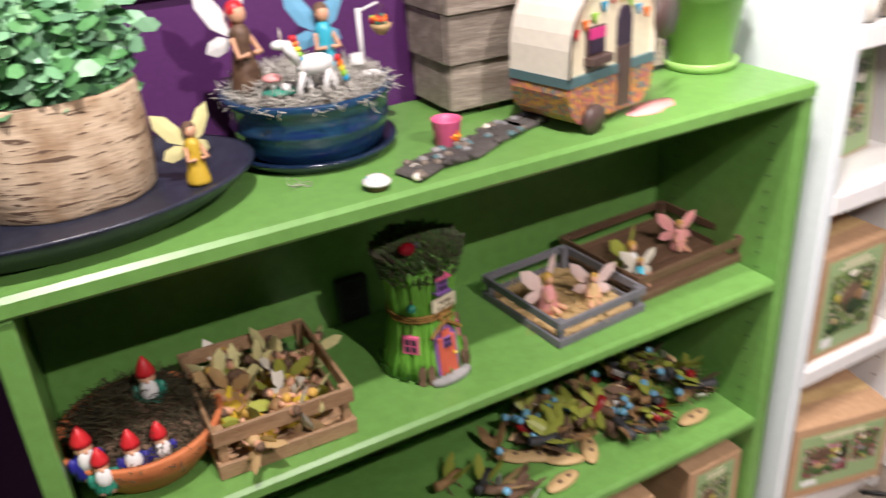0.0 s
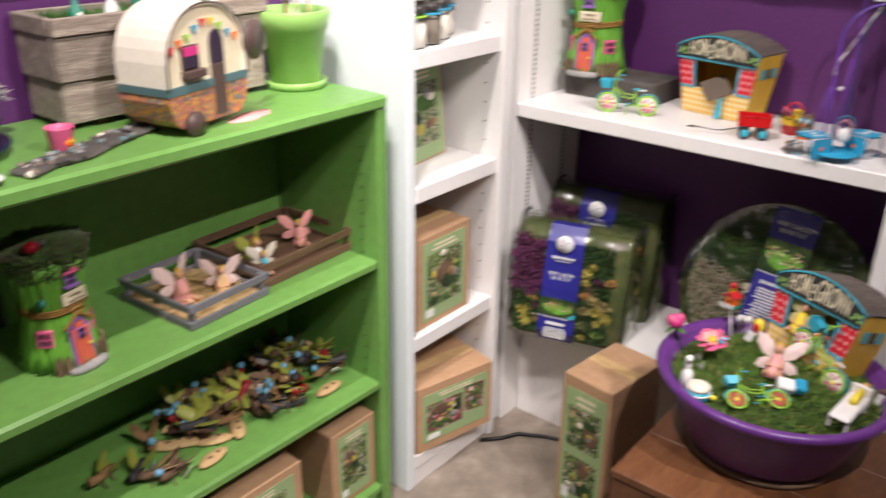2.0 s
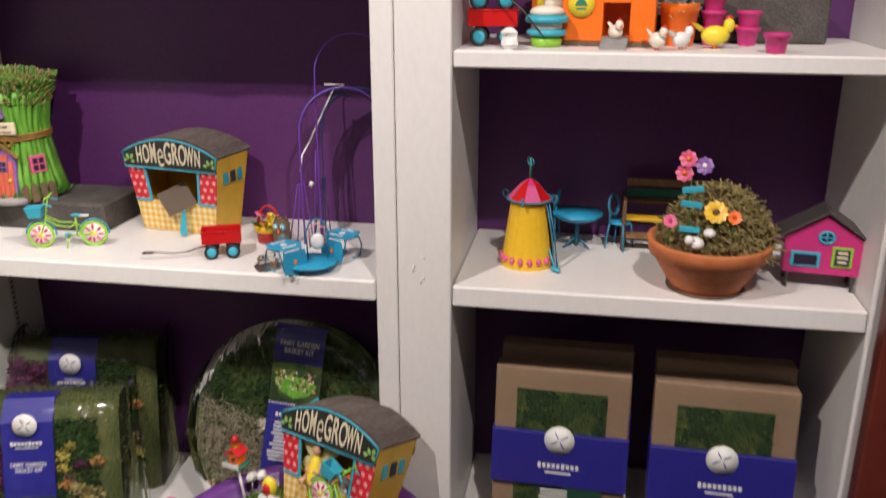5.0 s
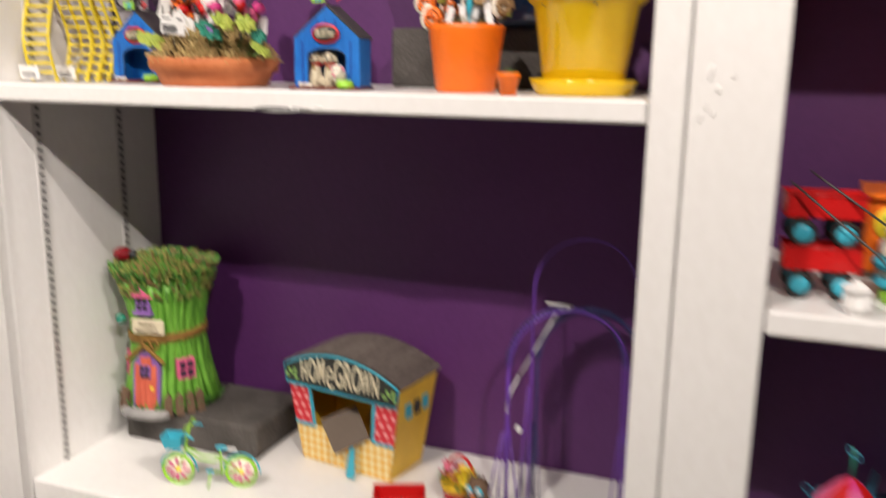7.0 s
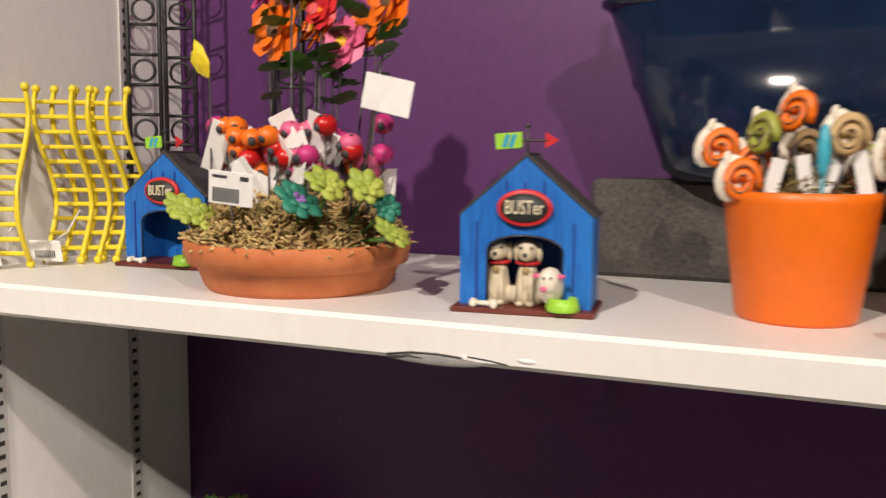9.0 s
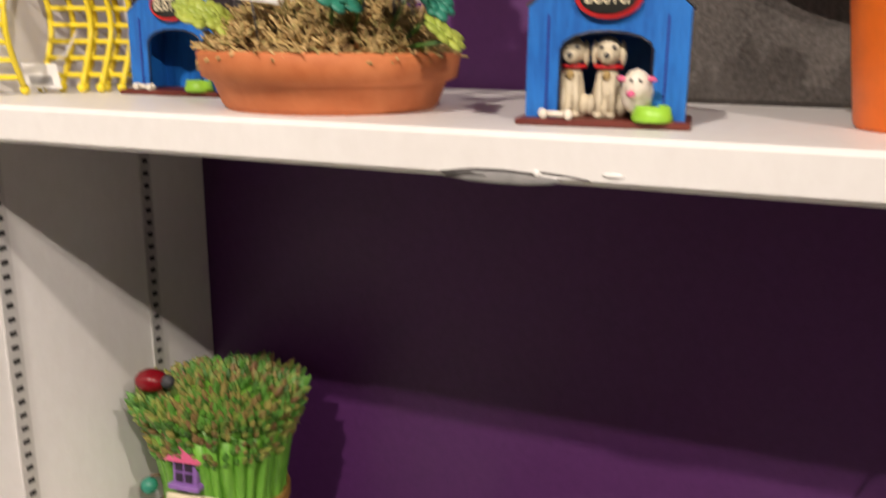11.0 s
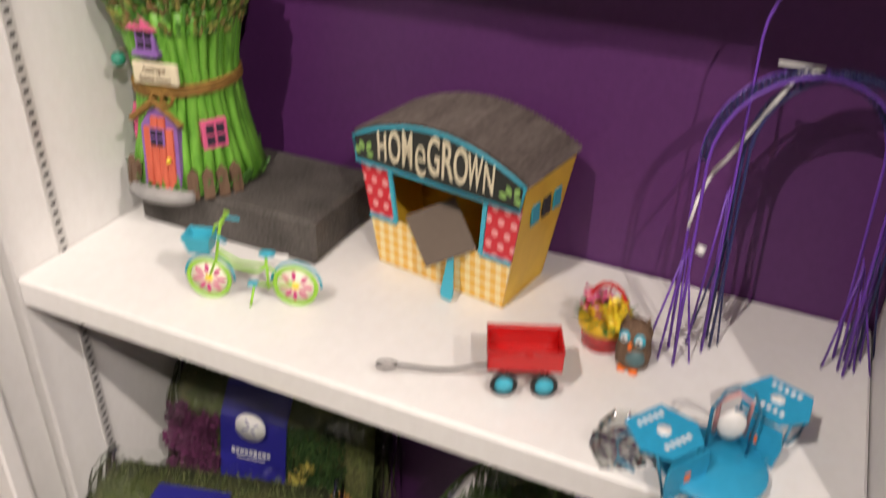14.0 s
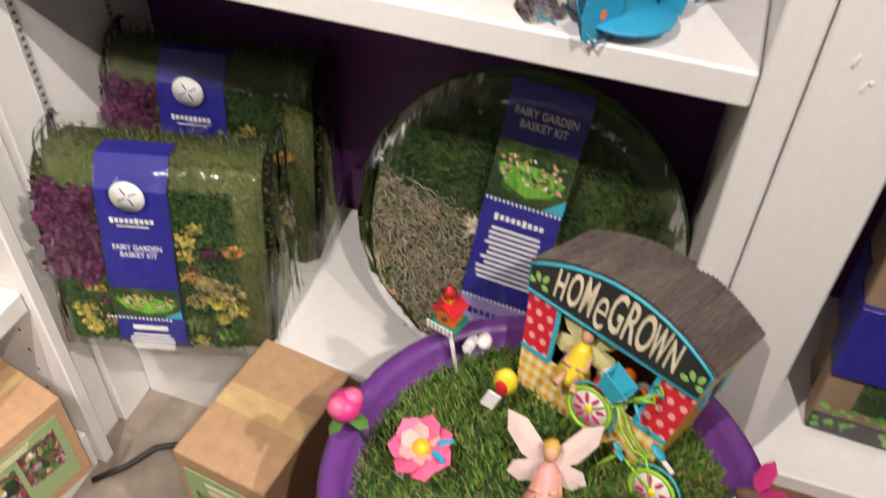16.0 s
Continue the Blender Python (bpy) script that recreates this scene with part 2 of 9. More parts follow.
M = dict(
    white=grain("white_paint", (0.74, 0.725, 0.705), (0.79, 0.78, 0.765), 0.40, 55, (1.6, 1.6, 0.9), bump=0.2, depth=0.002, broad=3.0),
    metal=grain("standard_metal", (0.55, 0.54, 0.52), (0.68, 0.67, 0.65), 0.4, 80, metal=0.3),
    slot=paint("slot_dark", (0.03, 0.028, 0.027), 0.8),
    green=grain("green_paint", (0.116, 0.262, 0.058), (0.15, 0.335, 0.08), 0.34, 45, bump=0.1, depth=0.001, broad=2.5),
    purple_wall=grain("purple_wall_paint", (0.076, 0.0165, 0.098), (0.098, 0.0225, 0.124), 0.5, 120, bump=0.15, depth=0.001, broad=2.0),
    plaster=grain("plaster", (0.62, 0.60, 0.56), (0.72, 0.70, 0.67), 0.8, 30, broad=1.2),
    concrete=grain("concrete_floor", (0.16, 0.13, 0.10), (0.34, 0.29, 0.235), 0.5, 14, bump=0.1, broad=2.2, third=(0.24, 0.2, 0.16)),
    timber=grain("stained_timber", (0.095, 0.035, 0.014), (0.21, 0.088, 0.036), 0.42, 26, (1.2, 9, 9), bump=0.2, broad=3),
    old_wood=grain("weathered_wood", (0.17, 0.13, 0.10), (0.43, 0.36, 0.29), 0.75, 30, (1.2, 10, 14), bump=0.5, broad=4, third=(0.27, 0.225, 0.185), vary=0.15),
    crate_wood=grain("pine_slats", (0.25, 0.14, 0.07), (0.42, 0.265, 0.145), 0.6, 40, (1.5, 9, 9), bump=0.3, vary=0.18),
    grey_wood=grain("grey_painted_slats", (0.11, 0.11, 0.125), (0.17, 0.17, 0.185), 0.6, 40, (1.5, 9, 9), bump=0.2, vary=0.12),
    brown_wood=grain("brown_slats", (0.075, 0.04, 0.022), (0.15, 0.085, 0.05), 0.55, 40, (1.5, 9, 9), bump=0.3, vary=0.15),
    terracotta=grain("terracotta", (0.48, 0.13, 0.04), (0.62, 0.205, 0.075), 0.7, 50, bump=0.12, broad=12),
    birch=None,
    black=grain("black_plastic", (0.012, 0.012, 0.016), (0.03, 0.03, 0.036), 0.38, 60),
    slate=grain("charcoal_block", (0.035, 0.03, 0.026), (0.11, 0.098, 0.09), 0.85, 260, bump=0.7, depth=0.002, broad=16),
    navy=grain("navy_glaze", (0.004, 0.01, 0.028), (0.008, 0.02, 0.05), 0.12, 20, bump=0.05, spec=0.7),
    cobalt=grain("cobalt_glaze", (0.008, 0.016, 0.11), (0.02, 0.075, 0.18), 0.13, 16, (1, 1, 5), bump=0.08, spec=0.7, broad=9, third=(0.012, 0.05, 0.1)),
    basin=grain("purple_plastic", (0.10, 0.026, 0.175), (0.135, 0.038, 0.225), 0.36, 60, bump=0.05),
    card=grain("cardboard", (0.36, 0.215, 0.115), (0.47, 0.29, 0.165), 0.8, 60, (1, 1, 6), bump=0.15, vary=0.06),
    sage=paint("sage_print", (0.30, 0.42, 0.20), 0.5),
    photo=cells("garden_photo", [(0.05, 0.12, 0.03), (0.2, 0.28, 0.08), (0.02, 0.04, 0.02), (0.30, 0.27, 0.16), (0.12, 0.2, 0.05), (0.42, 0.38, 0.30), (0.03, 0.06, 0.02)], 150, 0.4, 0),
    photo_warm=cells("harvest_photo", [(0.45, 0.2, 0.05), (0.5, 0.36, 0.1), (0.2, 0.08, 0.03), (0.28, 0.3, 0.06), (0.55, 0.42, 0.2)], 70, 0.4, 0),
    photo_rose=cells("rose_photo", [(0.3, 0.05, 0.07), (0.08, 0.12, 0.04), (0.5, 0.3, 0.3), (0.12, 0.03, 0.05), (0.1, 0.2, 0.06)], 120, 0.4, 0),
    moss=cells("packed_moss", [(0.028, 0.06, 0.014), (0.05, 0.095, 0.02), (0.018, 0.045, 0.012), (0.06, 0.085, 0.02)], 30, 0.95, 0.9),
    moss_olive=cells("olive_moss", [(0.085, 0.10, 0.028), (0.065, 0.085, 0.022), (0.10, 0.105, 0.035)], 24, 0.95, 0.9),
    heather=islands("heather_purple", [(0.085, 0.012, 0.055), (0.055, 0.008, 0.036), (0.13, 0.025, 0.085), (0.10, 0.014, 0.065)], 0.95),
    blades=islands("moss_blades", [(0.062, 0.16, 0.02), (0.125, 0.27, 0.032), (0.04, 0.105, 0.015), (0.19, 0.28, 0.05), (0.28, 0.21, 0.075)], 0.85),
    straw=islands("dry_moss", [(0.46, 0.31, 0.13), (0.62, 0.44, 0.20), (0.34, 0.23, 0.09), (0.54, 0.39, 0.16), (0.27, 0.24, 0.08)], 0.9),
    spanish=islands("spanish_moss", [(0.42, 0.40, 0.35), (0.55, 0.53, 0.47), (0.3, 0.28, 0.24), (0.62, 0.6, 0.55)], 0.9),
    tan_moss=islands("tan_fibres", [(0.37, 0.31, 0.22), (0.52, 0.45, 0.34), (0.25, 0.2, 0.14)], 0.9),
    dark_moss=islands("dark_moss", [(0.045, 0.037, 0.016), (0.075, 0.062, 0.03), (0.03, 0.027, 0.012), (0.10, 0.086, 0.042)], 0.9),
    leaf=islands("leaves", [(0.08, 0.26, 0.08), (0.15, 0.40, 0.15), (0.25, 0.50, 0.30), (0.06, 0.20, 0.08)], 0.45),
    olive_blades=islands("olive_blades", [(0.09, 0.11, 0.03), (0.06, 0.085, 0.02), (0.13, 0.14, 0.05), (0.045, 0.065, 0.018)], 0.9),
    sunpetal=paint("sunflower_gold", (0.80, 0.37, 0.012), 0.45),
    leaf_small=islands("toy_leaves", [(0.04, 0.13, 0.02), (0.08, 0.19, 0.035)], 0.5),
    stalk=grain("asparagus_stalk", (0.07, 0.24, 0.02), (0.19, 0.47, 0.06), 0.42, 30, (6, 6, 1), bump=0.3, broad=14),
    tips=islands("asparagus_tips", [(0.06, 0.20, 0.025), (0.10, 0.28, 0.04), (0.03, 0.10, 0.018), (0.24, 0.30, 0.06), (0.20, 0.10, 0.05), (0.33, 0.30, 0.08)], 0.55),
    tips_dark=islands("asparagus_dark_tips", [(0.035, 0.085, 0.02), (0.06, 0.11, 0.03), (0.05, 0.025, 0.025), (0.09, 0.13, 0.04)], 0.55),
    coral=grain("coral_door", (0.52, 0.09, 0.05), (0.68, 0.15, 0.085), 0.5, 30, (9, 9, 1), bump=0.2),
    lilac=paint("lilac", (0.27, 0.13, 0.42)),
    pink=paint("pink", (0.72, 0.12, 0.26)),
    soft_pink=paint("soft_pink", (0.80, 0.36, 0.34)),
    magenta=paint("magenta", (0.58, 0.035, 0.20)),
    pane=paint("dark_pane", (0.03, 0.018, 0.04), 0.3),
    cream=paint("cream", (0.74, 0.66, 0.47)),
    ivory=paint("ivory", (0.80, 0.74, 0.62)),
    tag=paint("paper_tag", (0.82, 0.81, 0.79), 0.6),
    ink=paint("ink", (0.04, 0.04, 0.045), 0.6),
    twine=grain("twine", (0.17, 0.085, 0.015), (0.34, 0.19, 0.04), 0.8, 120, bump=0.6),
    bark=grain("bark_brown", (0.085, 0.045, 0.025), (0.19, 0.115, 0.07), 0.8, 40, (6, 6, 1), bump=0.6),
    stone=grain("grey_stone", (0.18, 0.18, 0.18), (0.34, 0.33, 0.32), 0.8, 40, bump=0.4),
    red=paint("red_enamel", (0.56, 0.012, 0.012), 0.28),
    hat=paint("gnome_red", (0.60, 0.022, 0.028), 0.4),
    sky=paint("turquoise", (0.04, 0.42, 0.56), 0.35),
    aqua=paint("aqua_blue", (0.018, 0.33, 0.56), 0.32),
    blue=grain("blue_planks", (0.004, 0.085, 0.36), (0.01, 0.185, 0.60), 0.4, 34, (7, 7, 1.2), bump=0.35, third=(0.007, 0.15, 0.52)),
    royal=paint("royal_label", (0.026, 0.024, 0.26), 0.4),
    lavender=paint("lavender_label", (0.36, 0.27, 0.60), 0.4),
    yellow=paint("yellow", (0.82, 0.50, 0.025), 0.4),
    lemon=paint("lemon", (0.86, 0.68, 0.04), 0.4),
    gold_side=grain("golden_side", (0.68, 0.41, 0.03), (0.84, 0.54, 0.05), 0.5, 20, broad=10),
    yellow_glaze=grain("yellow_glaze", (0.74, 0.46, 0.006), (0.82, 0.55, 0.012), 0.16, 20, bump=0.04, spec=0.6),
    orange=paint("orange", (0.9, 0.175, 0.009), 0.42),
    lime=paint("lime", (0.30, 0.62, 0.05), 0.4),
    lime_pot=grain("lime_pot", (0.225, 0.42, 0.105), (0.28, 0.50, 0.14), 0.32, 30, bump=0.05),
    gingham=printed("yellow_gingham", (0.86, 0.74, 0.42), (0.80, 0.42, 0.03), 0.0135, "check"),
    polka=printed("red_dots", (0.62, 0.02, 0.035), (0.82, 0.36, 0.36), 0.0155, "dots"),
    sign=paint("sign_black", (0.022, 0.024, 0.022), 0.5),
    tin=grain("corrugated_roof", (0.085, 0.065, 0.058), (0.21, 0.175, 0.155), 0.7, 40, (9, 1.5, 9), bump=0.3, broad=6),
    flap=paint("grey_brown_flap", (0.135, 0.10, 0.075), 0.6),
    iron=paint("dark_iron", (0.055, 0.05, 0.048), 0.45),
    purple_wire=paint("purple_wire", (0.16, 0.05, 0.42), 0.4),
    navy_wire=paint("navy_wire", (0.03, 0.035, 0.13), 0.4),
    teal_wire=paint("teal_wire", (0.03, 0.22, 0.36), 0.4),
    fence=grain("fence_purple", (0.095, 0.03, 0.21), (0.125, 0.042, 0.275), 0.5, 30, (6, 6, 1), bump=0.15),
    rust=grain("oxblood_shutter", (0.105, 0.016, 0.010), (0.15, 0.026, 0.015), 0.45, 30, bump=0.15),
    skin=paint("doll_skin", (0.66, 0.36, 0.22), 0.5),
    hair=paint("doll_hair", (0.60, 0.36, 0.07), 0.6),
    wing=paint("pale_wing", (0.80, 0.62, 0.58), 0.35),
    wing_yellow=paint("yellow_wing", (0.80, 0.74, 0.36), 0.4),
    wing_blue=paint("blue_wing", (0.16, 0.42, 0.62), 0.4),
    dog=paint("pale_dog", (0.66, 0.58, 0.42), 0.55),
    leafy_wing=paint("leaf_wing", (0.33, 0.36, 0.06), 0.45),
    twig=grain("twig_brown", (0.16, 0.085, 0.03), (0.36, 0.21, 0.09), 0.7, 60, bump=0.5),
    peanut=grain("seed_wood", (0.44, 0.29, 0.13), (0.58, 0.41, 0.20), 0.6, 40, bump=0.2),
    fabric=cells("folk_print", [(0.48, 0.12, 0.12), (0.58, 0.26, 0.05), (0.14, 0.2, 0.19), (0.36, 0.12, 0.13), (0.58, 0.30, 0.07), (0.2, 0.13, 0.09)], 230, 0.5, 0),
    denim=paint("slate_teal", (0.085, 0.16, 0.17)),
    wheel=paint("camper_brown", (0.085, 0.052, 0.045)),
    clear=film("cellophane"),
    jar=film("jar_glass", 0.10, (0.93, 0.96, 0.95), 3.0),
    sand=grain("white_sand", (0.55, 0.5, 0.43), (0.72, 0.68, 0.62), 0.9, 300),
    pebble=grain("dark_pebbles", (0.10, 0.08, 0.06), (0.28, 0.23, 0.18), 0.8, 200, bump=0.6),
    lid=grain("jar_lid", (0.10, 0.095, 0.09), (0.2, 0.19, 0.18), 0.35, 60, metal=0.8),
    ladybug=paint("glossy_red", (0.20, 0.006, 0.012), 0.1),
    emerald=paint("teal_green", (0.02, 0.22, 0.15), 0.45),
    mustard=paint("mustard_gold", (0.60, 0.40, 0.035), 0.45),
    deep_moss=islands("deep_moss", [(0.016, 0.05, 0.010), (0.03, 0.085, 0.016), (0.05, 0.11, 0.022), (0.011, 0.035, 0.008)], 0.85),
    lichen=islands("lichen", [(0.40, 0.33, 0.05), (0.50, 0.42, 0.09), (0.28, 0.26, 0.05), (0.44, 0.30, 0.07)], 0.9),
    rusty=islands("rusty_lichen", [(0.42, 0.15, 0.03), (0.34, 0.20, 0.08), (0.5, 0.24, 0.05)], 0.9),
    hay=islands("old_hay", [(0.26, 0.19, 0.08), (0.36, 0.27, 0.11), (0.17, 0.14, 0.05), (0.30, 0.27, 0.10)], 0.9),
    fern=islands("dusty_fern", [(0.12, 0.16, 0.07), (0.20, 0.24, 0.13), (0.08, 0.11, 0.05), (0.26, 0.27, 0.18)], 0.8),
    # card for the moss cartons, darkened to hold the bay's shade
    kraft=grain("shaded_kraft", (0.22, 0.145, 0.09), (0.31, 0.205, 0.13), 0.7, 60, (1, 1, 6), bump=0.15, vary=0.06),
    pine=paint("pine_print", (0.018, 0.07, 0.04), 0.4),
    ink_blue=grain("blue_black_glaze", (0.010, 0.012, 0.024), (0.026, 0.031, 0.052), 0.3, 60, spec=0.5),
    # bluish copy of the white paint, with cooler light put into its colour
    cool_lit_white=grain("cool_lit_white_paint", (0.70, 0.755, 0.765), (0.745, 0.80, 0.815), 0.42, 55, (1.6, 1.6, 0.9), bump=0.2, depth=0.002, broad=3.0),
    oxblood=paint("dark_red_glaze", (0.27, 0.008, 0.012), 0.3),
    chartreuse=grain("chartreuse_resin", (0.25, 0.34, 0.05), (0.42, 0.48, 0.08), 0.5, 60, bump=0.2, broad=20),
    cable=paint("black_cable", (0.012, 0.012, 0.012), 0.5),
)


def birch_bark():
    m, t, p = base("birch_bark", 0.8)
    coord = t.nodes.new("ShaderNodeTexCoord")
    mapping = node(t, "ShaderNodeMapping")
    mapping.inputs["Scale"].default_value = (26, 26, 190)
    t.links.new(coord.outputs["Object"], mapping.inputs["Vector"])
    dash = node(t, "ShaderNodeTexNoise", Scale=1.0, Detail=2.0)
    t.links.new(mapping.outputs[0], dash.inputs["Vector"])
    wide = node(t, "ShaderNodeTexNoise", Scale=24.0, Detail=5.0)
    t.links.new(coord.outputs["Object"], wide.inputs["Vector"])
    tone = t.nodes.new("ShaderNodeValToRGB")
    tone.color_ramp.elements[0].position, tone.color_ramp.elements[1].position = 0.33, 0.62
    tone.color_ramp.elements[0].color, tone.color_ramp.elements[1].color = (0.34, 0.225, 0.13, 1), (0.58, 0.45, 0.31, 1)
    t.links.new(wide.outputs["Fac"], tone.inputs[0])
    cut = t.nodes.new("ShaderNodeValToRGB")
    cut.color_ramp.elements[0].position, cut.color_ramp.elements[1].position = 0.585, 0.64
    t.links.new(dash.outputs["Fac"], cut.inputs[0])
    mix = t.nodes.new("ShaderNodeMix")
    mix.data_type = "RGBA"
    mix.inputs[7].default_value = (0.13, 0.08, 0.05, 1)
    t.links.new(cut.outputs[0], mix.inputs[0])
    t.links.new(tone.outputs[0], mix.inputs[6])
    t.links.new(mix.outputs[2], p.inputs["Base Color"])
    b = node(t, "ShaderNodeBump", Strength=0.6, Distance=0.002)
    t.links.new(dash.outputs["Fac"], b.inputs["Height"])
    t.links.new(b.outputs[0], p.inputs["Normal"])
    return m


M["birch"] = birch_bark()

# ---- mesh tools ----


class Mesher:
    """Gathers the faces of one mesh, with a material for each."""

    def __init__(self, *mats):
        self.verts, self.faces, self.index, self.smooth = [], [], [], []
        self.mats, self.now, self.m = list(mats), 0, Matrix()

    def use(self, mat):
        if mat not in self.mats:
            self.mats.append(mat)
        self.now = self.mats.index(mat)
        return self

    def at(self, *args):
        self.m = pose(*args) if args else Matrix()
        return self

    def add(self, verts, faces, smooth=False):
        start = len(self.verts)
        self.verts += [tuple(self.m @ Vector(v)) for v in verts]
        self.faces += [tuple(start + i for i in f) for f in faces]
        self.index += [self.now] * len(faces)
        self.smooth += [smooth] * len(faces)
        return self

    def box(self, cx, cy, cz, sx, sy, sz, bevel=0.0, turn=None):
        h, b = (sx / 2, sy / 2, sz / 2), min(bevel, sx / 2.2, sy / 2.2, sz / 2.2)
        keep = self.m
        self.m = self.m @ Matrix.Translation((cx, cy, cz))
        if turn:
            self.m = self.m @ pose(0, 0, 0, *turn)
        if b <= 0:
            v = [(x * h[0], y * h[1], z * h[2]) for x in (-1, 1) for y in (-1, 1) for z in (-1, 1)]
            self.add(v, [(0, 1, 3, 2), (4, 6, 7, 5), (0, 4, 5, 1), (2, 3, 7, 6), (0, 2, 6, 4), (1, 5, 7, 3)])
        else:
            v, key = [], {}
            for s in [(x, y, z) for x in (-1, 1) for y in (-1, 1) for z in (-1, 1)]:
                for axis in range(3):
                    key[s, axis] = len(v)
                    v.append(tuple(s[k] * (h[k] - (0 if k == axis else b)) for k in range(3)))
            f = []
            for axis in range(3):
                a, c = [k for k in range(3) if k != axis]
                for sgn in (-1, 1):
                    ring = []
                    for p, q in ((-1, -1), (1, -1), (1, 1), (-1, 1)):
                        s = [0, 0, 0]
                        s[axis], s[a], s[c] = sgn, p, q
                        ring.append(key[tuple(s), axis])
                    f.append(tuple(ring))
                for p in (-1, 1):
                    for q in (-1, 1):
                        s0, s1 = [0, 0, 0], [0, 0, 0]
                        s0[axis], s1[axis] = -1, 1
                        s0[a] = s1[a] = p
                        s0[c] = s1[c] = q
                        f.append((key[tuple(s0), a], key[tuple(s1), a], key[tuple(s1), c], key[tuple(s0), c]))
            for s in [(x, y, z) for x in (-1, 1) for y in (-1, 1) for z in (-1, 1)]:
                f.append((key[s, 0], key[s, 1], key[s, 2]))
            self.add(v, f)
        self.m = keep
        return self

    def span(self, x0, x1, y0, y1, z0, z1, bevel=0.0):
        return self.box((x0 + x1) / 2, (y0 + y1) / 2, (z0 + z1) / 2, x1 - x0, y1 - y0, z1 - z0, bevel)

    def lathe(self, profile, n=24, sx=1.0, sy=1.0, wobble=0.0, smooth=True, x=0.0, y=0.0, z=0.0):
        v, f = [], []
        for r, h in profile:
            for k in range(n):
                a = 2 * math.pi * k / n
                w = 1 + wobble * noise.noise((math.cos(a) * 2, math.sin(a) * 2, h * 30))
                v.append((x + r * w * sx * math.cos(a), y + r * w * sy * math.sin(a), z + h))
        for i in range(len(profile) - 1):
            for k in range(n):
                f.append((i * n + k, i * n + (k + 1) % n, (i + 1) * n + (k + 1) % n, (i + 1) * n + k))
        if profile[0][0] > 1e-4:
            f.append(tuple(range(n))[::-1])
        if profile[-1][0] > 1e-4:
            f.append(tuple((len(profile) - 1) * n + k for k in range(n)))
        return self.add(v, f, smooth)

    def ball(self, x, y, z, rx, ry=None, rz=None, n=10, rings=6):
        ry, rz = ry or rx, rz or rx
        prof = [(math.sin(math.pi * i / rings), -math.cos(math.pi * i / rings)) for i in range(rings + 1)]
        prof[0], prof[-1] = (0.001, -1), (0.001, 1)
        keep = self.m
        self.m = self.m @ Matrix.Translation((x, y, z)) @ Matrix.Diagonal((rx, ry, rz, 1))
        self.lathe(prof, n)
        self.m = keep
        return self

    def tube(self, points, r, n=6, closed=False, taper=1.0):
        p = [Vector(q) for q in points]
        v, f, up = [], [], Vector((0.13, 0.29, 0.95))
        for i, q in enumerate(p):
            a = p[(i - 1) % len(p)] if closed or i else q
            b = p[(i + 1) % len(p)] if closed or i < len(p) - 1 else q
            way = (b - a).normalized()
            side = way.cross(up)
            if side.length < 0.05:
                side = way.cross(Vector((1, 0, 0)))
            side.normalize()
            other = side.cross(way)
            rad = r * (1 + (taper - 1) * i / max(len(p) - 1, 1))
            v += [tuple(q + rad * (math.cos(2 * math.pi * k / n) * side + math.sin(2 * math.pi * k / n) * other)) for k in range(n)]
        last = len(p) if closed else len(p) - 1
        for i in range(last):
            j = (i + 1) % len(p)
            f += [(i * n + k, i * n + (k + 1) % n, j * n + (k + 1) % n, j * n + k) for k in range(n)]
        if not closed:
            f += [tuple(range(n))[::-1], tuple((len(p) - 1) * n + k for k in range(n))]
        return self.add(v, f, True)

    def ring(self, x, y, z, r, thick, n=20, turn=(0, 0, 0), sides=6):
        keep = self.m
        self.m = self.m @ pose(x, y, z, *turn)
        self.tube([(r * math.cos(2 * math.pi * k / n), r * math.sin(2 * math.pi * k / n), 0) for k in range(n)], thick, sides, True)
        self.m = keep
        return self

    def prism(self, outline, y0, y1):
        """An outline in x and z, pulled from y0 to y1."""
        n = len(outline)
        v = [(x, y0, z) for x, z in outline] + [(x, y1, z) for x, z in outline]
        f = [tuple(range(n)), tuple(range(2 * n - 1, n - 1, -1))]
        f += [(k, n + k, n + (k + 1) % n, (k + 1) % n) for k in range(n)]
        return self.add(v, f)

    def petal(self, base_, tip, wide, thick=0.001, bow=0.0, face=(0.21, 0.37, 0.9)):
        """A leaf or wing: a lozenge with some thickness."""
        a, b = Vector(base_), Vector(tip)
        way = b - a
        side = way.cross(Vector(face)).normalized() * wide
        up = side.cross(way).normalized()
        mid = a + way * 0.55 + up * (bow + thick)
        low = a + way * 0.55 + up * (bow - thick)
        v = [a, a + way * 0.35 + side * 0.8 + up * bow, a + way * 0.75 + side * 0.75 + up * bow, b, a + way * 0.75 - side * 0.75 + up * bow, a + way * 0.35 - side * 0.8 + up * bow, mid, low]
        f = [(6, k, (k + 1) % 6) for k in range(6)] + [(7, (k + 1) % 6, k) for k in range(6)]
        return self.add([tuple(q) for q in v], f)

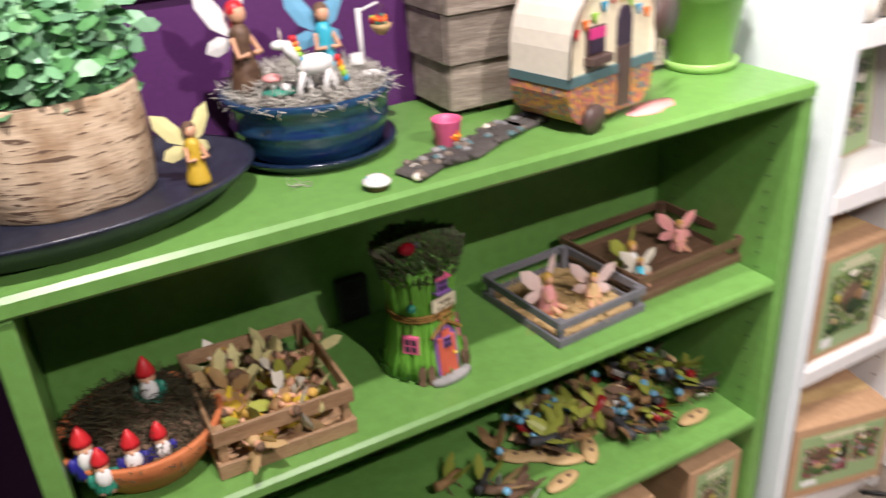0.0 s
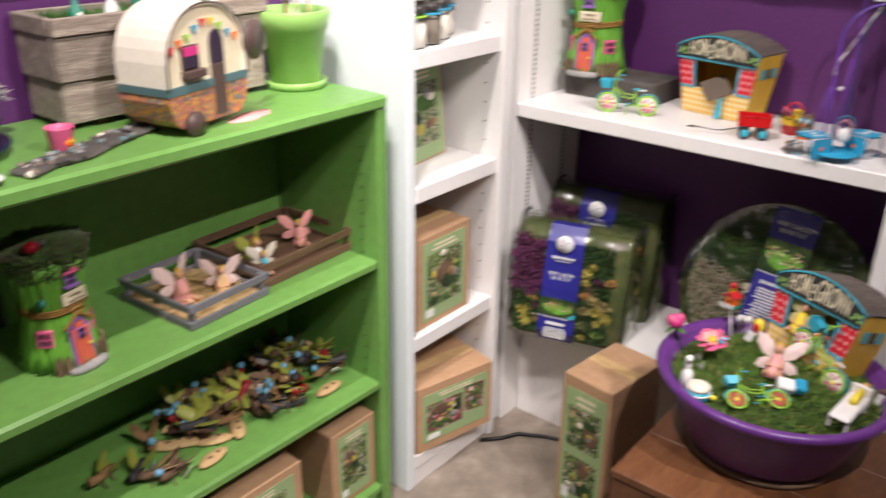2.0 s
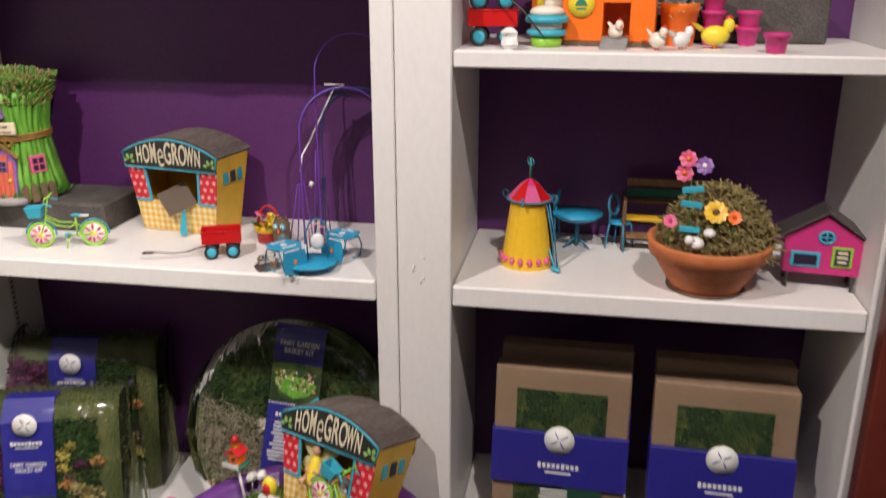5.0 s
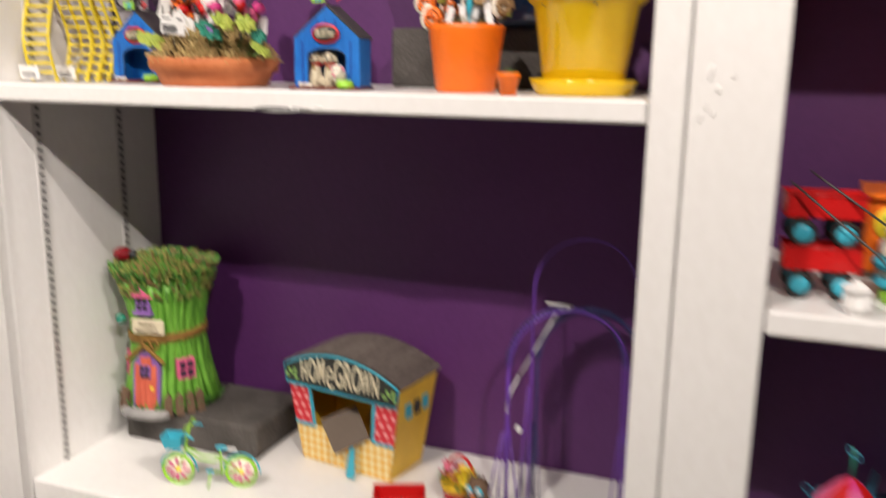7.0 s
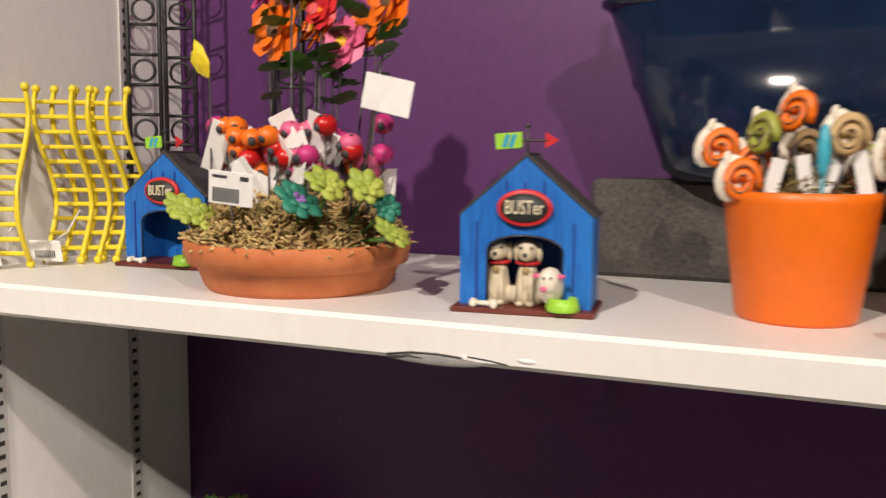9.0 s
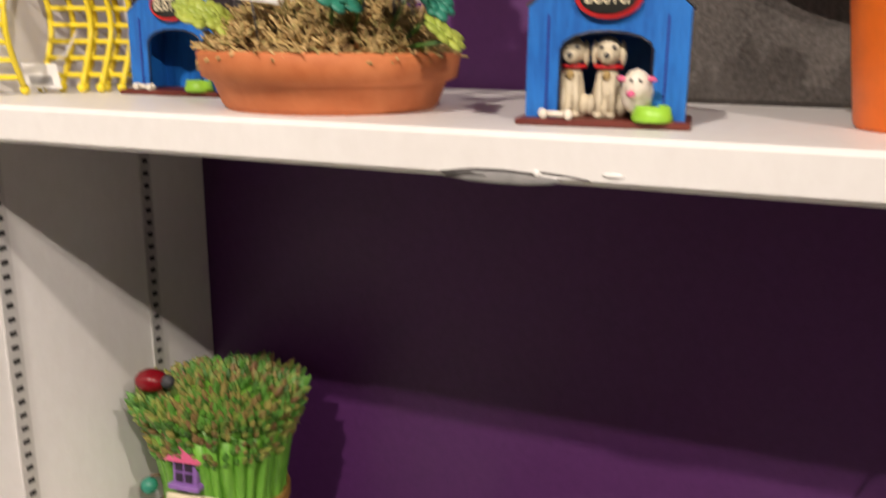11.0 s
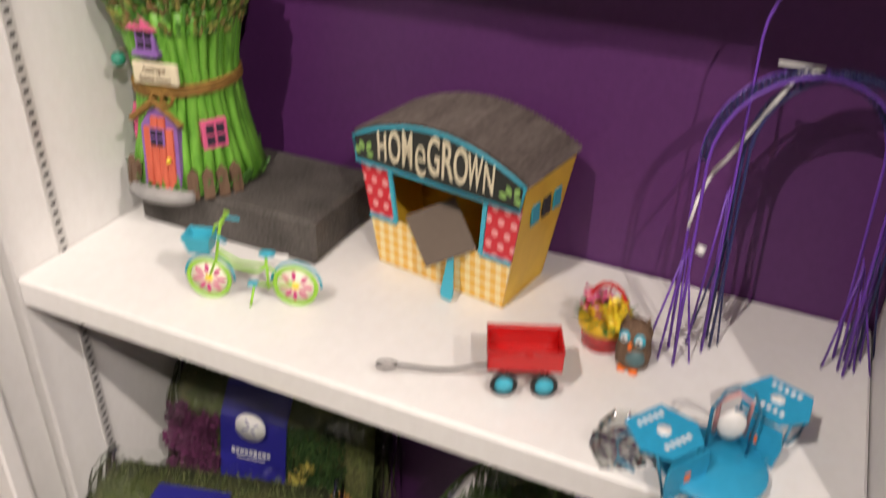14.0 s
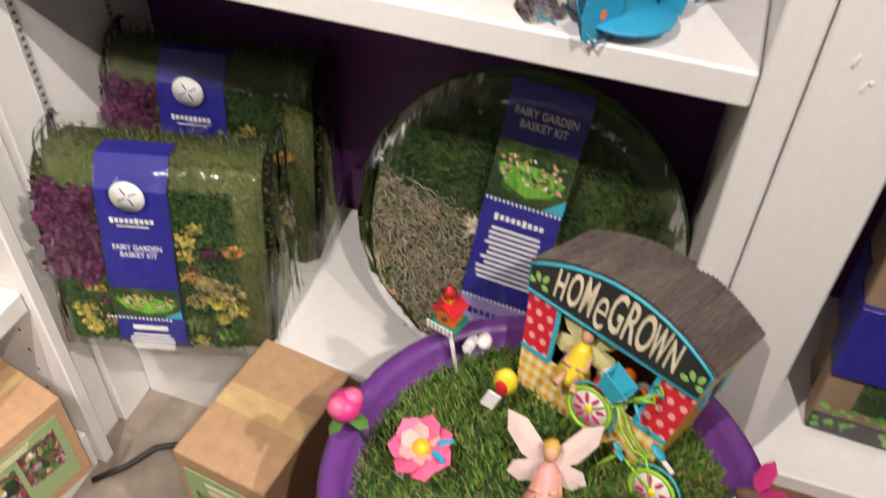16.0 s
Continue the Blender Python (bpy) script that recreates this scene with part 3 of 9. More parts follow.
    def fluff(self, count, where, length, wide, rng, lean=0.6):
        """Short blades: where() gives a foot and a normal."""
        for _ in range(count):
            foot, up = where()
            foot, up = Vector(foot), Vector(up)
            way = (up + Vector((rng.uniform(-1, 1), rng.uniform(-1, 1), rng.uniform(-0.3, 1))) * lean).normalized()
            size = length * rng.uniform(0.5, 1.3)
            side = way.cross(Vector((rng.uniform(-1, 1), rng.uniform(-1, 1), rng.uniform(-1, 1)))).normalized() * wide * rng.uniform(0.6, 1.3)
            bend = Vector((rng.uniform(-1, 1), rng.uniform(-1, 1), -0.2)) * size * 0.3
            mid, tip = foot + way * size * 0.55, foot + way * size + bend
            self.add([tuple(q) for q in (foot - side, foot + side, mid + side * 0.7, mid - side * 0.7, tip)], [(0, 1, 2, 3), (3, 2, 4)])
        return self

    def strand(self, count, where, length, r, rng, n=3, curl=1.0):
        """Curly fibres."""
        for _ in range(count):
            foot, up = where()
            p, way = Vector(foot), (Vector(up) * 0.5 + Vector((rng.uniform(-1, 1), rng.uniform(-1, 1), rng.uniform(-0.2, 0.5)))).normalized()
            pts = [tuple(p)]
            for _k in range(4):
                way = (way + curl * Vector((rng.uniform(-1, 1), rng.uniform(-1, 1), rng.uniform(-0.7, 0.5)))).normalized()
                p = p + way * length * 0.25 * rng.uniform(0.6, 1.3)
                pts.append(tuple(p))
            self.tube(pts, r, n)
        return self

    def mesh(self, name):
        me = bpy.data.meshes.new(name)
        me.from_pydata(self.verts, [], self.faces)
        for mat in self.mats:
            me.materials.append(mat)
        me.polygons.foreach_set("material_index", self.index)
        me.polygons.foreach_set("use_smooth", self.smooth)
        me.update()
        return me


def mesher(mat):
    return Mesher(M[mat] if isinstance(mat, str) else mat)


def part(name, b, parent, label=""):
    ob = new(name, b.mesh(name))
    ob.parent = parent
    return tagged(ob, label) if label else ob


def thing(name, where, label, category, group="", kind=""):
    ob = new(name)
    ob.empty_display_size = 0.02
    ob.matrix_world = where
    return tagged(ob, label, category, group, kind)


def solid(name, b, where, label, category, group="", kind=""):
    """A thing that is one mesh."""
    ob = new(name, b.mesh(name))
    ob.matrix_world = where
    return tagged(ob, label, category, group, kind)


def words(text, size, mat, parent, where, depth=0.0006, name="lettering", squeeze=1.0, bold=0.008):
    """Raised letters, flat in the local x and z of where."""
    curve = bpy.data.curves.new("letters", "FONT")
    curve.body, curve.size, curve.extrude, curve.align_x, curve.align_y = text, size, depth, "CENTER", "CENTER"
    curve.resolution_u, curve.offset = 3, size * bold
    made = bpy.data.objects.new("letters", curve)
    scene.collection.objects.link(made)
    bpy.context.view_layer.update()
    me = bpy.data.meshes.new_from_object(made.evaluated_get(bpy.context.evaluated_depsgraph_get()))
    bpy.data.objects.remove(made)
    me.transform(where @ pose(0, 0, 0, 90) @ Matrix.Diagonal((squeeze, 1, 1, 1)))
    me.name = name
    me.materials.clear()
    me.materials.append(M[mat])
    ob = new(name, me)
    ob.parent = parent
    return ob


def bars(b, x, y, z, width, height, lines, rng):
    """Writing too small to read: plain bars."""
    for k in range(lines):
        w = width * rng.uniform(0.7, 1.0)
        b.box(x, y, z - k * height, w, 0.0008, height * 0.5)
    return b

# ---- structure ----
XF, XB, YL = 1.835, 2.18, 0.92


def structure(name, b, label, category):
    ob = new(name, b.mesh(name))
    return tagged(ob, label, category, kind="structure")


structure("floor", mesher("concrete").span(-3.2, 2.3, -3.2, 1.4, -0.1, 0.0), "worn brown-grey concrete shop floor", "floor")
structure("ceiling", mesher("plaster").span(-3.3, 2.4, -3.3, 1.5, 3.0, 3.1), "plain off-white ceiling", "ceiling")
structure("wall_east", mesher("purple_wall").span(XB, 2.3, -3.2, 1.4, 0, 3.0), "wall painted deep purple behind the white shelves", "wall")
north = mesher("purple_wall").span(-3.2, XB - 0.003, 1.29, 1.4, 0, 3.0)
structure("wall_north", north, "wall painted deep purple behind the green bookcase", "wall")
structure("wall_south", mesher("plaster").span(-3.2, 2.3, -3.3, -3.2, 0, 3.0), "plain off-white wall", "wall")
structure("wall_west", mesher("plaster").span(-3.3, -3.2, -3.2, 1.4, 0, 3.0), "plain off-white wall", "wall")
for x0, x1 in ((-1.1, 0.215), (0.255, 1.37)):
    moulding = mesher("purple_wall").span(x0, x1, 1.276, 1.29, 1.336, 1.352, 0.003).span(x0, x1, 1.281, 1.29, 1.352, 1.43, 0.002)
    structure("trim", moulding, "purple painted panel moulding on the wall", "moulding")


def white_shelves():
    """The built-in white unit in the corner: two bays with shelves."""
    unit = thing("shelving_unit", pose(XF, 0.0, 0), "white painted built-in shelving with slotted metal standards", "shelves", kind="structure")
    o = Vector((XF, 0, 0))

    def slab(name, x0, x1, y0, y1, z0, z1, bevel=0.0025):
        return part(name, mesher("white").span(x0 - o.x, x1 - o.x, y0, y1, z0, z1, bevel), unit)

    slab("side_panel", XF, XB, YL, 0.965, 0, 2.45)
    slab("side_panel", XF, XB, -0.038, 0.0, 0, 2.45)
    slab("side_panel", XF - 0.002, XB, -0.134, -0.0402, 0, 2.45)
    slab("side_panel", XF, XB, -0.86, -0.815, 0, 2.45)
    for y0, y1, z0, z1, x1 in ((0.002, 0.918, 0.962, 1.0, XF), (0.002, 0.918, 1.589, 1.615, XF), (0.002, 0.918, 0.342, 0.38, XF), (0.002, 0.918, 2.22, 2.25, XF), (-0.813, -0.136, 0.962, 1.0, XF), (-0.813, -0.136, 1.372, 1.40, XF), (-0.813, -0.136, 0.417, 0.457, XF - 0.01), (-0.813, -0.136, 1.85, 1.88, XF), (-0.813, -0.136, 2.3, 2.34, XF)):
        slab("shelf", x1, XB - 0.002, y0, y1, z0, z1, 0.003)
    slab("kick_panel", 1.915, 1.93, 0.002, 0.918, 0, 0.34)
    slab("kick_panel", 1.85, 1.866, -0.813, -0.136, 0, 0.415)
    slab("filler_strip", 1.768, XF - 0.002, 0.935, 0.96, 0, 2.45)
    for y, side in ((YL, -1),):
        for x in (1.909, 2.085):
            strip = part("slotted_standard", mesher("metal").span(x - 0.008 - o.x, x + 0.008 - o.x, min(y, y + side * 0.0018), max(y, y + side * 0.0018), 0.45, 2.4, 0.0004), unit, "slotted metal shelf standard")
            holes = mesher("slot")
            for k in range(140):
                holes.span(x - 0.0034 - o.x, x + 0.0034 - o.x, min(y, y + side * 0.0022), max(y, y + side * 0.0022), 0.46 + k * 0.0128, 0.4645 + k * 0.0128)
            tagged(part("slots", holes, strip), kind="stuff")
    chip = mesher("stone").ball(0.0004, 0.452, 1.5905, 0.0014, 0.034, 0.0036, 14, 6).use(M["iron"]).tube([(-0.0001, 0.486, 1.5915), (-0.0002, 0.468, 1.5942), (-0.0002, 0.45, 1.5946), (-0.0002, 0.434, 1.5936)], 0.0007, 5).tube([(-0.0001, 0.43, 1.5948), (-0.0001, 0.416, 1.5938), (0.0, 0.404, 1.592)], 0.0005, 5).tube([(0.0, 0.484, 1.5895), (-0.0002, 0.47, 1.5918), (0.0, 0.46, 1.591)], 0.0011, 5).use(M["tag"]).ball(-0.0003, 0.432, 1.594, 0.0012, 0.002, 0.002, 8, 5).ball(-0.0002, 0.392, 1.5955, 0.0008, 0.006, 0.0016, 8, 5)
    part("chipped_edge", chip, unit, "grey chip in the white shelf edge")


white_shelves()


def paint_runs(where, count, seed):
    """Thick drips in the white paint of the post."""
    rng = random.Random(seed)
    b = mesher("white")
    for _ in range(count):
        y, z = rng.uniform(-0.012, 0.012), rng.uniform(-0.028, 0.028)
        b.ball(0, y, z, 0.0022, rng.uniform(0.001, 0.0022), rng.uniform(0.003, 0.010), 8, 5)
    structure("trim", b, "thick white paint runs on the shelf post", "paint").matrix_world = where


for y, z, turn, count in ((-0.068, 1.622, 12, 6), (-0.085, 1.78, 10, 4), (-0.08, 1.03, 12, 5)):
    paint_runs(pose(XF - 0.002, y, z, turn), count, int(z * 100))


def white_tower():
    """The narrow white shelf column beside the green bookcase."""
    unit = thing("shelf_tower", pose(1.39, 0.915, 0), "narrow white painted shelf column beside the green bookcase", "shelves", kind="structure")

    def slab(name, x0, x1, y0, y1, z0, z1, bevel=0.0025):
        return part(name, mesher("white").span(x0 - 1.39, x1 - 1.39, y0 - 0.915, y1 - 0.915, z0, z1, bevel), unit)

    # this side's blue tint stands for the cooler light that falls on it
    part("side_panel", mesher("cool_lit_white").span(0.0, 0.028, -0.003, 0.371, 0, 2.4, 0.0025), unit, "white painted side tinted for cooler light")
    slab("side_panel", 1.742, 1.766, 0.90, 1.286, 0, 2.4)
    slab("back_panel", 1.42, 1.74, 1.268, 1.286, 0, 2.4)
    for z in (1.188, 0.87, 0.467, 0.10, 1.55, 1.95):
        slab("shelf", 1.42, 1.74, 0.912, 1.266, z - 0.042, z, 0.003)
    slab("kick_panel", 1.42, 1.74, 0.915, 0.93, 0, 0.057)
    pegs = mesher("slot")
    for z in [0.16 + 0.05 * k for k in range(40)]:
        for y in (0.955, 1.2):
            pegs.span(0.3505, 0.3518, y - 0.917, y - 0.913, z, z + 0.004)
    tagged(part("peg_holes", pegs, unit), kind="stuff")


white_tower()


def bookcase():
    unit = thing("bookcase", pose(0.015, 0.925, 0), "low wide bookcase painted glossy lime green", "bookcase", kind="structure")

    def slab(name, x0, x1, y0, y1, z0, z1, bevel=0.003):
        return part(name, mesher("green").span(x0 - 0.015, x1 - 0.015, y0 - 0.925, y1 - 0.925, z0, z1, bevel), unit)

    slab("top", 0.005, 1.335, 0.918, 1.283, 1.078, 1.107, 0.006)
    slab("side_panel", 0.012, 0.042, 0.925, 1.28, 0, 1.077)
    slab("side_panel", 1.306, 1.337, 0.925, 1.28, 0, 1.077)
    slab("back_panel", 0.043, 1.305, 1.265, 1.279, 0.02, 1.077)
    for z in (0.722, 0.392, 0.075):
        slab("shelf", 0.043, 1.305, 0.927, 1.264, z - 0.026, z, 0.006)
    slab("kick_panel", 0.043, 1.302, 0.94, 0.955, 0, 0.048)
    pegs = mesher("slot")
    for z in [0.12 + 0.032 * k for k in range(29)]:
        for y in (0.975, 1.21):
            pegs.span(1.2865, 1.2878, y - 0.927, y - 0.923, z, z + 0.004)
    tagged(part("peg_holes", pegs, unit), kind="stuff")


bookcase()


def shutter():
    unit = thing("louvred_shutter", pose(1.79, -0.82, 0), "tall louvred wooden shutter painted oxblood red", "shutter")
    for y in (0.0, -0.455):
        part("stile", mesher("rust").span(-0.015, 0.02, y - 0.058, y, 0.0, 1.75, 0.003), unit)
    for z0, z1 in ((0.0, 0.12), (0.86, 0.95), (1.65, 1.75)):
        part("rail", mesher("rust").span(-0.012, 0.017, -0.454, -0.059, z0, z1, 0.003), unit)
    slat = mesher("rust").box(0, 0, 0, 0.052, 0.394, 0.008, 0.003)
    data = slat.mesh("slat")
    for k in range(17):
        for z in (0.145, 0.975):
            ob = new("slat", data)
            ob.parent = unit
            ob.matrix_local = pose(0.002, -0.2565, z + k * 0.0425 if z < 0.5 else z + k * 0.04, 0, 42, 0)


shutter()

# ---- things: kinds ----
rnd = random.Random(7)


def dome(x, y, r, z, rise, rng, sx=1.0, sy=1.0):
    """Feet and normals spread over a low mound."""

    def where():
        a, q = rng.uniform(0, 2 * math.pi), math.sqrt(rng.random())
        px, py = x + r * q * sx * math.cos(a), y + r * q * sy * math.sin(a)
        lump = 0.15 * rise * noise.noise((px * 45, py * 45, 3.0))
        return (px, py, z + rise * (1 - q * q) + lump), (math.cos(a) * q * 0.5, math.sin(a) * q * 0.5, 1)

    return where


def mound(b, x, y, r, z, rise, sx=1.0, sy=1.0):
    prof = [(r * q, z + rise * (1 - q * q)) for q in (1, 0.85, 0.65, 0.45, 0.25, 0.02)]
    return b.lathe(prof, 24, sx, sy, x=x, y=y)


def pot_profile(r0, r1, h, rim=0.012, lip=0.02, wall=0.006):
    """A flower pot from its foot radius to its mouth, with a proud rim, and the inside."""
    rr = r1 - (r1 - r0) * lip / h
    return [(r0 * 0.96, 0), (r0, 0.002), (rr, h - lip), (rr + rim * 0.5, h - lip + 0.001), (r1 + rim * 0.5, h - 0.002), (r1 + rim * 0.3, h), (r1 - wall, h), (r1 - wall - 0.002, h - lip), (r1 - wall - 0.003, h * 0.72), (0.001, h * 0.7)]


def blossom(b, x, y, z, r, petal_mat, heart_mat, petals=7, tilt=(0, 0, 0), cup=0.25, wide=0.42):
    keep = b.m
    b.m = b.m @ pose(x, y, z, *tilt)
    b.use(M[petal_mat])
    for k in range(petals):
        a = 2 * math.pi * k / petals
        b.petal((0.1 * r * math.cos(a), 0.1 * r * math.sin(a), 0), (r * math.cos(a), r * math.sin(a), cup * r), r * wide, r * 0.05)
    b.use(M[heart_mat]).ball(0, 0, 0.1 * r, r * 0.3, r * 0.3, r * 0.2, 8, 4)
    b.m = keep
    return b


def fairy(where, dress, wing, label, scale=1.0, hair="hair", group="fairy figurines", sit=False, span=1.0):
    """A painted resin fairy, in one mesh; she faces local -y."""
    b = mesher(dress)
    h = 0.055
    if sit:
        b.lathe([(0.016, 0), (0.017, 0.008), (0.012, 0.02), (0.009, 0.036), (0.004, 0.042)], 10)
        b.use(M["skin"]).tube([(-0.006, -0.01, 0.012), (-0.008, -0.028, 0.008)], 0.004).tube([(0.006, -0.01, 0.012), (0.01, -0.028, 0.007)], 0.004)
        h = 0.045
    else:
        b.lathe([(0.014, 0), (0.0145, 0.004), (0.011, 0.02), (0.007, 0.036), (0.009, 0.046), (0.004, 0.054)], 12, wobble=0.15)
    b.use(M["skin"]).tube([(-0.008, 0, h - 0.012), (-0.012, -0.008, h - 0.026), (-0.003, -0.012, h - 0.024)], 0.0026).tube([(0.008, 0, h - 0.012), (0.012, -0.008, h - 0.026), (0.003, -0.012, h - 0.024)], 0.0026)
    b.ball(0, 0, h + 0.006, 0.0072, 0.007, 0.0085, 10, 6)
    b.use(M[hair]).ball(0, 0.0022, h + 0.0085, 0.0082, 0.0078, 0.0085, 10, 6).ball(0, 0.004, h - 0.002, 0.005, 0.004, 0.009, 8, 5)
    b.use(M[wing])
    for s in (-1, 1):
        b.petal((s * 0.002, 0.008, h - 0.014), (s * 0.04 * span, 0.02, h + 0.028), 0.014 * (0.4 + 0.6 * span), 0.0012, 0, (s * 0.25, -1, 0.05))
        b.petal((s * 0.002, 0.008, h - 0.014), (s * 0.034 * span, 0.02, h - 0.028 + 0.012 * (1 - span)), 0.012 * (0.4 + 0.6 * span), 0.0012, 0, (s * 0.25, -1, 0.05))
    return solid("fairy_figurine", b, where @ Matrix.Diagonal((scale, scale, scale, 1)), label, "figurine", group)


def gnome(where, coat, label, scale=1.0):
    b = mesher(coat)
    b.lathe([(0.013, 0), (0.014, 0.006), (0.0125, 0.02), (0.007, 0.03)], 12)
    b.ball(-0.013, -0.003, 0.018, 0.005, 0.005, 0.01, 8, 5).ball(0.013, -0.003, 0.018, 0.005, 0.005, 0.01, 8, 5)
    b.use(M["skin"]).ball(0, -0.002, 0.034, 0.009, 0.009, 0.009).ball(0, -0.011, 0.034, 0.0025)
    b.use(M["tag"]).ball(0, -0.008, 0.022, 0.0095, 0.007, 0.014, 10, 6)
    b.use(M["hat"]).lathe([(0.0105, 0.038), (0.0095, 0.043), (0.006, 0.051), (0.0012, 0.059)], 12)
    b.use(M["bark"]).ball(-0.005, -0.007, 0.003, 0.005, 0.008, 0.004, 8, 4).ball(0.005, -0.007, 0.003, 0.005, 0.008, 0.004, 8, 4)
    return solid("gnome_figurine", b, where @ Matrix.Diagonal((scale, scale, scale, 1)), label, "figurine", "gnome figurines")


def slatted_crate(where, w, d, h, mat, label, rows=2, base_mat=None):
    """An open crate of slats: w along x, d along y."""
    c = thing("crate", where, label, "crate")
    base_mat = base_mat or mat
    t, post = 0.006, 0.012
    n = max(3, int(d / 0.04))
    for k in range(n):
        part("base_slat", mesher(base_mat).box(0, -d / 2 + (k + 0.5) * d / n, 0.004, w - 0.004, d / n - 0.0015, 0.006, 0.001), c)
    for sx in (-1, 1):
        for sy in (-1, 1):
            part("corner_post", mesher(mat).box(sx * (w / 2 - post / 2 - t), sy * (d / 2 - post / 2 - t), h / 2 + 0.003, post, post, h - 0.006, 0.001), c)
    high = h / rows * 0.62
    for k in range(rows):
        z = h * (k + 1) / rows - high / 2 if k else high / 2 + 0.001
        for s in (-1, 1):
            part("slat", mesher(mat).box(0, s * (d / 2 - t / 2), z, w, t, high, 0.0012), c)
            part("slat", mesher(mat).box(s * (w / 2 - t / 2), 0, z, t, d - 2 * t - 0.001, high, 0.0012), c)
    return c


def asparagus_house(where, dark, label):
    """A little house made like a tied bundle of asparagus; its door faces local -y."""
    rng = random.Random(3)
    h = thing("fairy_house", where, label, "fairy house", "asparagus fairy houses")

    def girth(z):
        return 0.058 + 0.024 * (max(0, 0.13 - z) / 0.13) ** 1.5 + 0.023 * (max(0, z - 0.13) / 0.12) ** 1.6

    part("core", mesher("stalk").lathe([(girth(z) - 0.004, z) for z in (0.006, 0.03, 0.06, 0.1, 0.13, 0.16, 0.2, 0.235)], 24), h)
    for k in range(34):
        body = mesher("stalk")
        a = 2 * math.pi * k / 34 + rng.uniform(-0.05, 0.05)
        body.tube([((girth(z) - 0.002) * math.cos(a + 0.03 * math.sin(z * 40 + k)), (girth(z) - 0.002) * math.sin(a + 0.03 * math.sin(z * 40 + k)), z) for z in (0.004, 0.04, 0.08, 0.12, 0.155, 0.19, 0.225)], rng.uniform(0.0055, 0.0075), 6)
        part("stalk", body, h)
    top = mesher("tips_dark" if dark else "tips")
    for k in range(1250):
        a = rng.uniform(0, 2 * math.pi)
        if k % 3:
            q = math.sqrt(rng.random())
            r, z, out = 0.082 * q, 0.257 - 0.018 * q ** 2 + rng.uniform(-0.003, 0.004), 0.5 * q
        else:
            z = rng.uniform(0.192, 0.25)
            r, out = 0.066 + 0.018 * (z - 0.19) / 0.06, 0.75
        keep = top.m
        top.m = top.m @ Matrix.Rotation(a, 4, "Z") @ Matrix.Translation((r, 0, z)) @ Matrix.Rotation(out + rng.uniform(-0.2, 0.3), 4, "Y") @ Matrix.Rotation(rng.uniform(0, 3), 4, "Z")
        size = rng.uniform(0.8, 1.25)
        top.lathe([(0.0016 * size, -0.003), (0.0033 * size, 0.002), (0.003 * size, 0.006 * size), (0.0006, 0.0115 * size)], 5, smooth=False)
        if k % 2:
            top.petal((0.002, 0, 0.0), (0.0062 * size, 0, 0.006), 0.0022, 0.0006)
        top.m = keep
    tagged(part("tufted_top", top, h, "tufted tips, green and brownish"), kind="stuff")
    crown = mesher("stalk").lathe([(0.062, 0.21), (0.072, 0.23), (0.068, 0.246), (0.04, 0.256), (0.002, 0.258)], 20)
    part("crown", crown, h)
    bug = mesher("ladybug").ball(-0.056, -0.036, 0.268, 0.017, 0.014, 0.012, 14, 8).use(M["ink"]).ball(-0.036, -0.04, 0.27, 0.007)
    part("ladybird", bug, h, "glossy dark red ladybird")
    cord = mesher("twine")
    for dz in (0, 0.005, 0.0095):
        cord.tube([((girth(0.128 + dz) + 0.006) * math.cos(2 * math.pi * k / 28), (girth(0.128 + dz) + 0.006) * math.sin(2 * math.pi * k / 28), 0.124 + dz + 0.005 * math.cos(2 * math.pi * k / 28)) for k in range(28)], 0.003, 5, True)
    cord.ring(-0.006, -0.069, 0.122, 0.007, 0.0022, 12, (90, 0, 0)).ring(0.008, -0.069, 0.122, 0.007, 0.0022, 12, (90, 0, 0))
    part("twine_tie", cord, h, "brown twine tied in a bow")

    def facing(angle, z):
        return Matrix.Rotation(radians(angle), 4, "Z") @ Matrix.Translation((0, -(girth(z) + 0.0035), z))

    door = mesher("lilac")
    door.m = facing(-6, 0.06) @ pose(0, 0, 0, -6)
    door.prism([(-0.025, -0.05), (0.025, -0.05), (0.025, 0.026), (0.012, 0.046), (0, 0.052), (-0.012, 0.046), (-0.025, 0.026)], -0.003, 0.016)
    door.use(M["coral"])
    for k in range(4):
        x0 = -0.020 + k * 0.0101
        door.span(x0, x0 + 0.0096, -0.0065, 0.0, -0.05, 0.026 + (0.013 if k in (1, 2) else 0), 0.001)
    door.use(M["lilac"]).span(-0.010, 0.010, -0.0085, -0.006, 0.004, 0.026, 0.001)
    door.use(M["pane"])
    for x in (-0.0044, 0.0044):
        for z in (0.0095, 0.0205):
            door.span(x - 0.0034, x + 0.0034, -0.0095, -0.0084, z - 0.0042, z + 0.0042)
    door.use(M["lemon"]).ball(0.0145, -0.009, -0.012, 0.0035)
    part("door", door, h, "coral plank door with lilac frame")
    for s in (-1, 1):
        for k in range(4):
            porch = mesher("twine")
            porch.m = facing(-6, 0.1)
            part("porch_board", porch.box(s * 0.017, -0.008 - k * 0.0015, 0.006 + 0.001 * k, 0.046, 0.004, 0.006, 0.001, (0, s * 38, 0)), h)

    def window(angle, z, w, hgt, frame, cap=False):
        b = mesher(frame)
        b.m = facing(angle, z) @ pose(0, 0, 0, -3)
        b.span(-w / 2, w / 2, -0.003, 0.014, -hgt / 2, hgt / 2, 0.001)
        b.use(M["pane"])
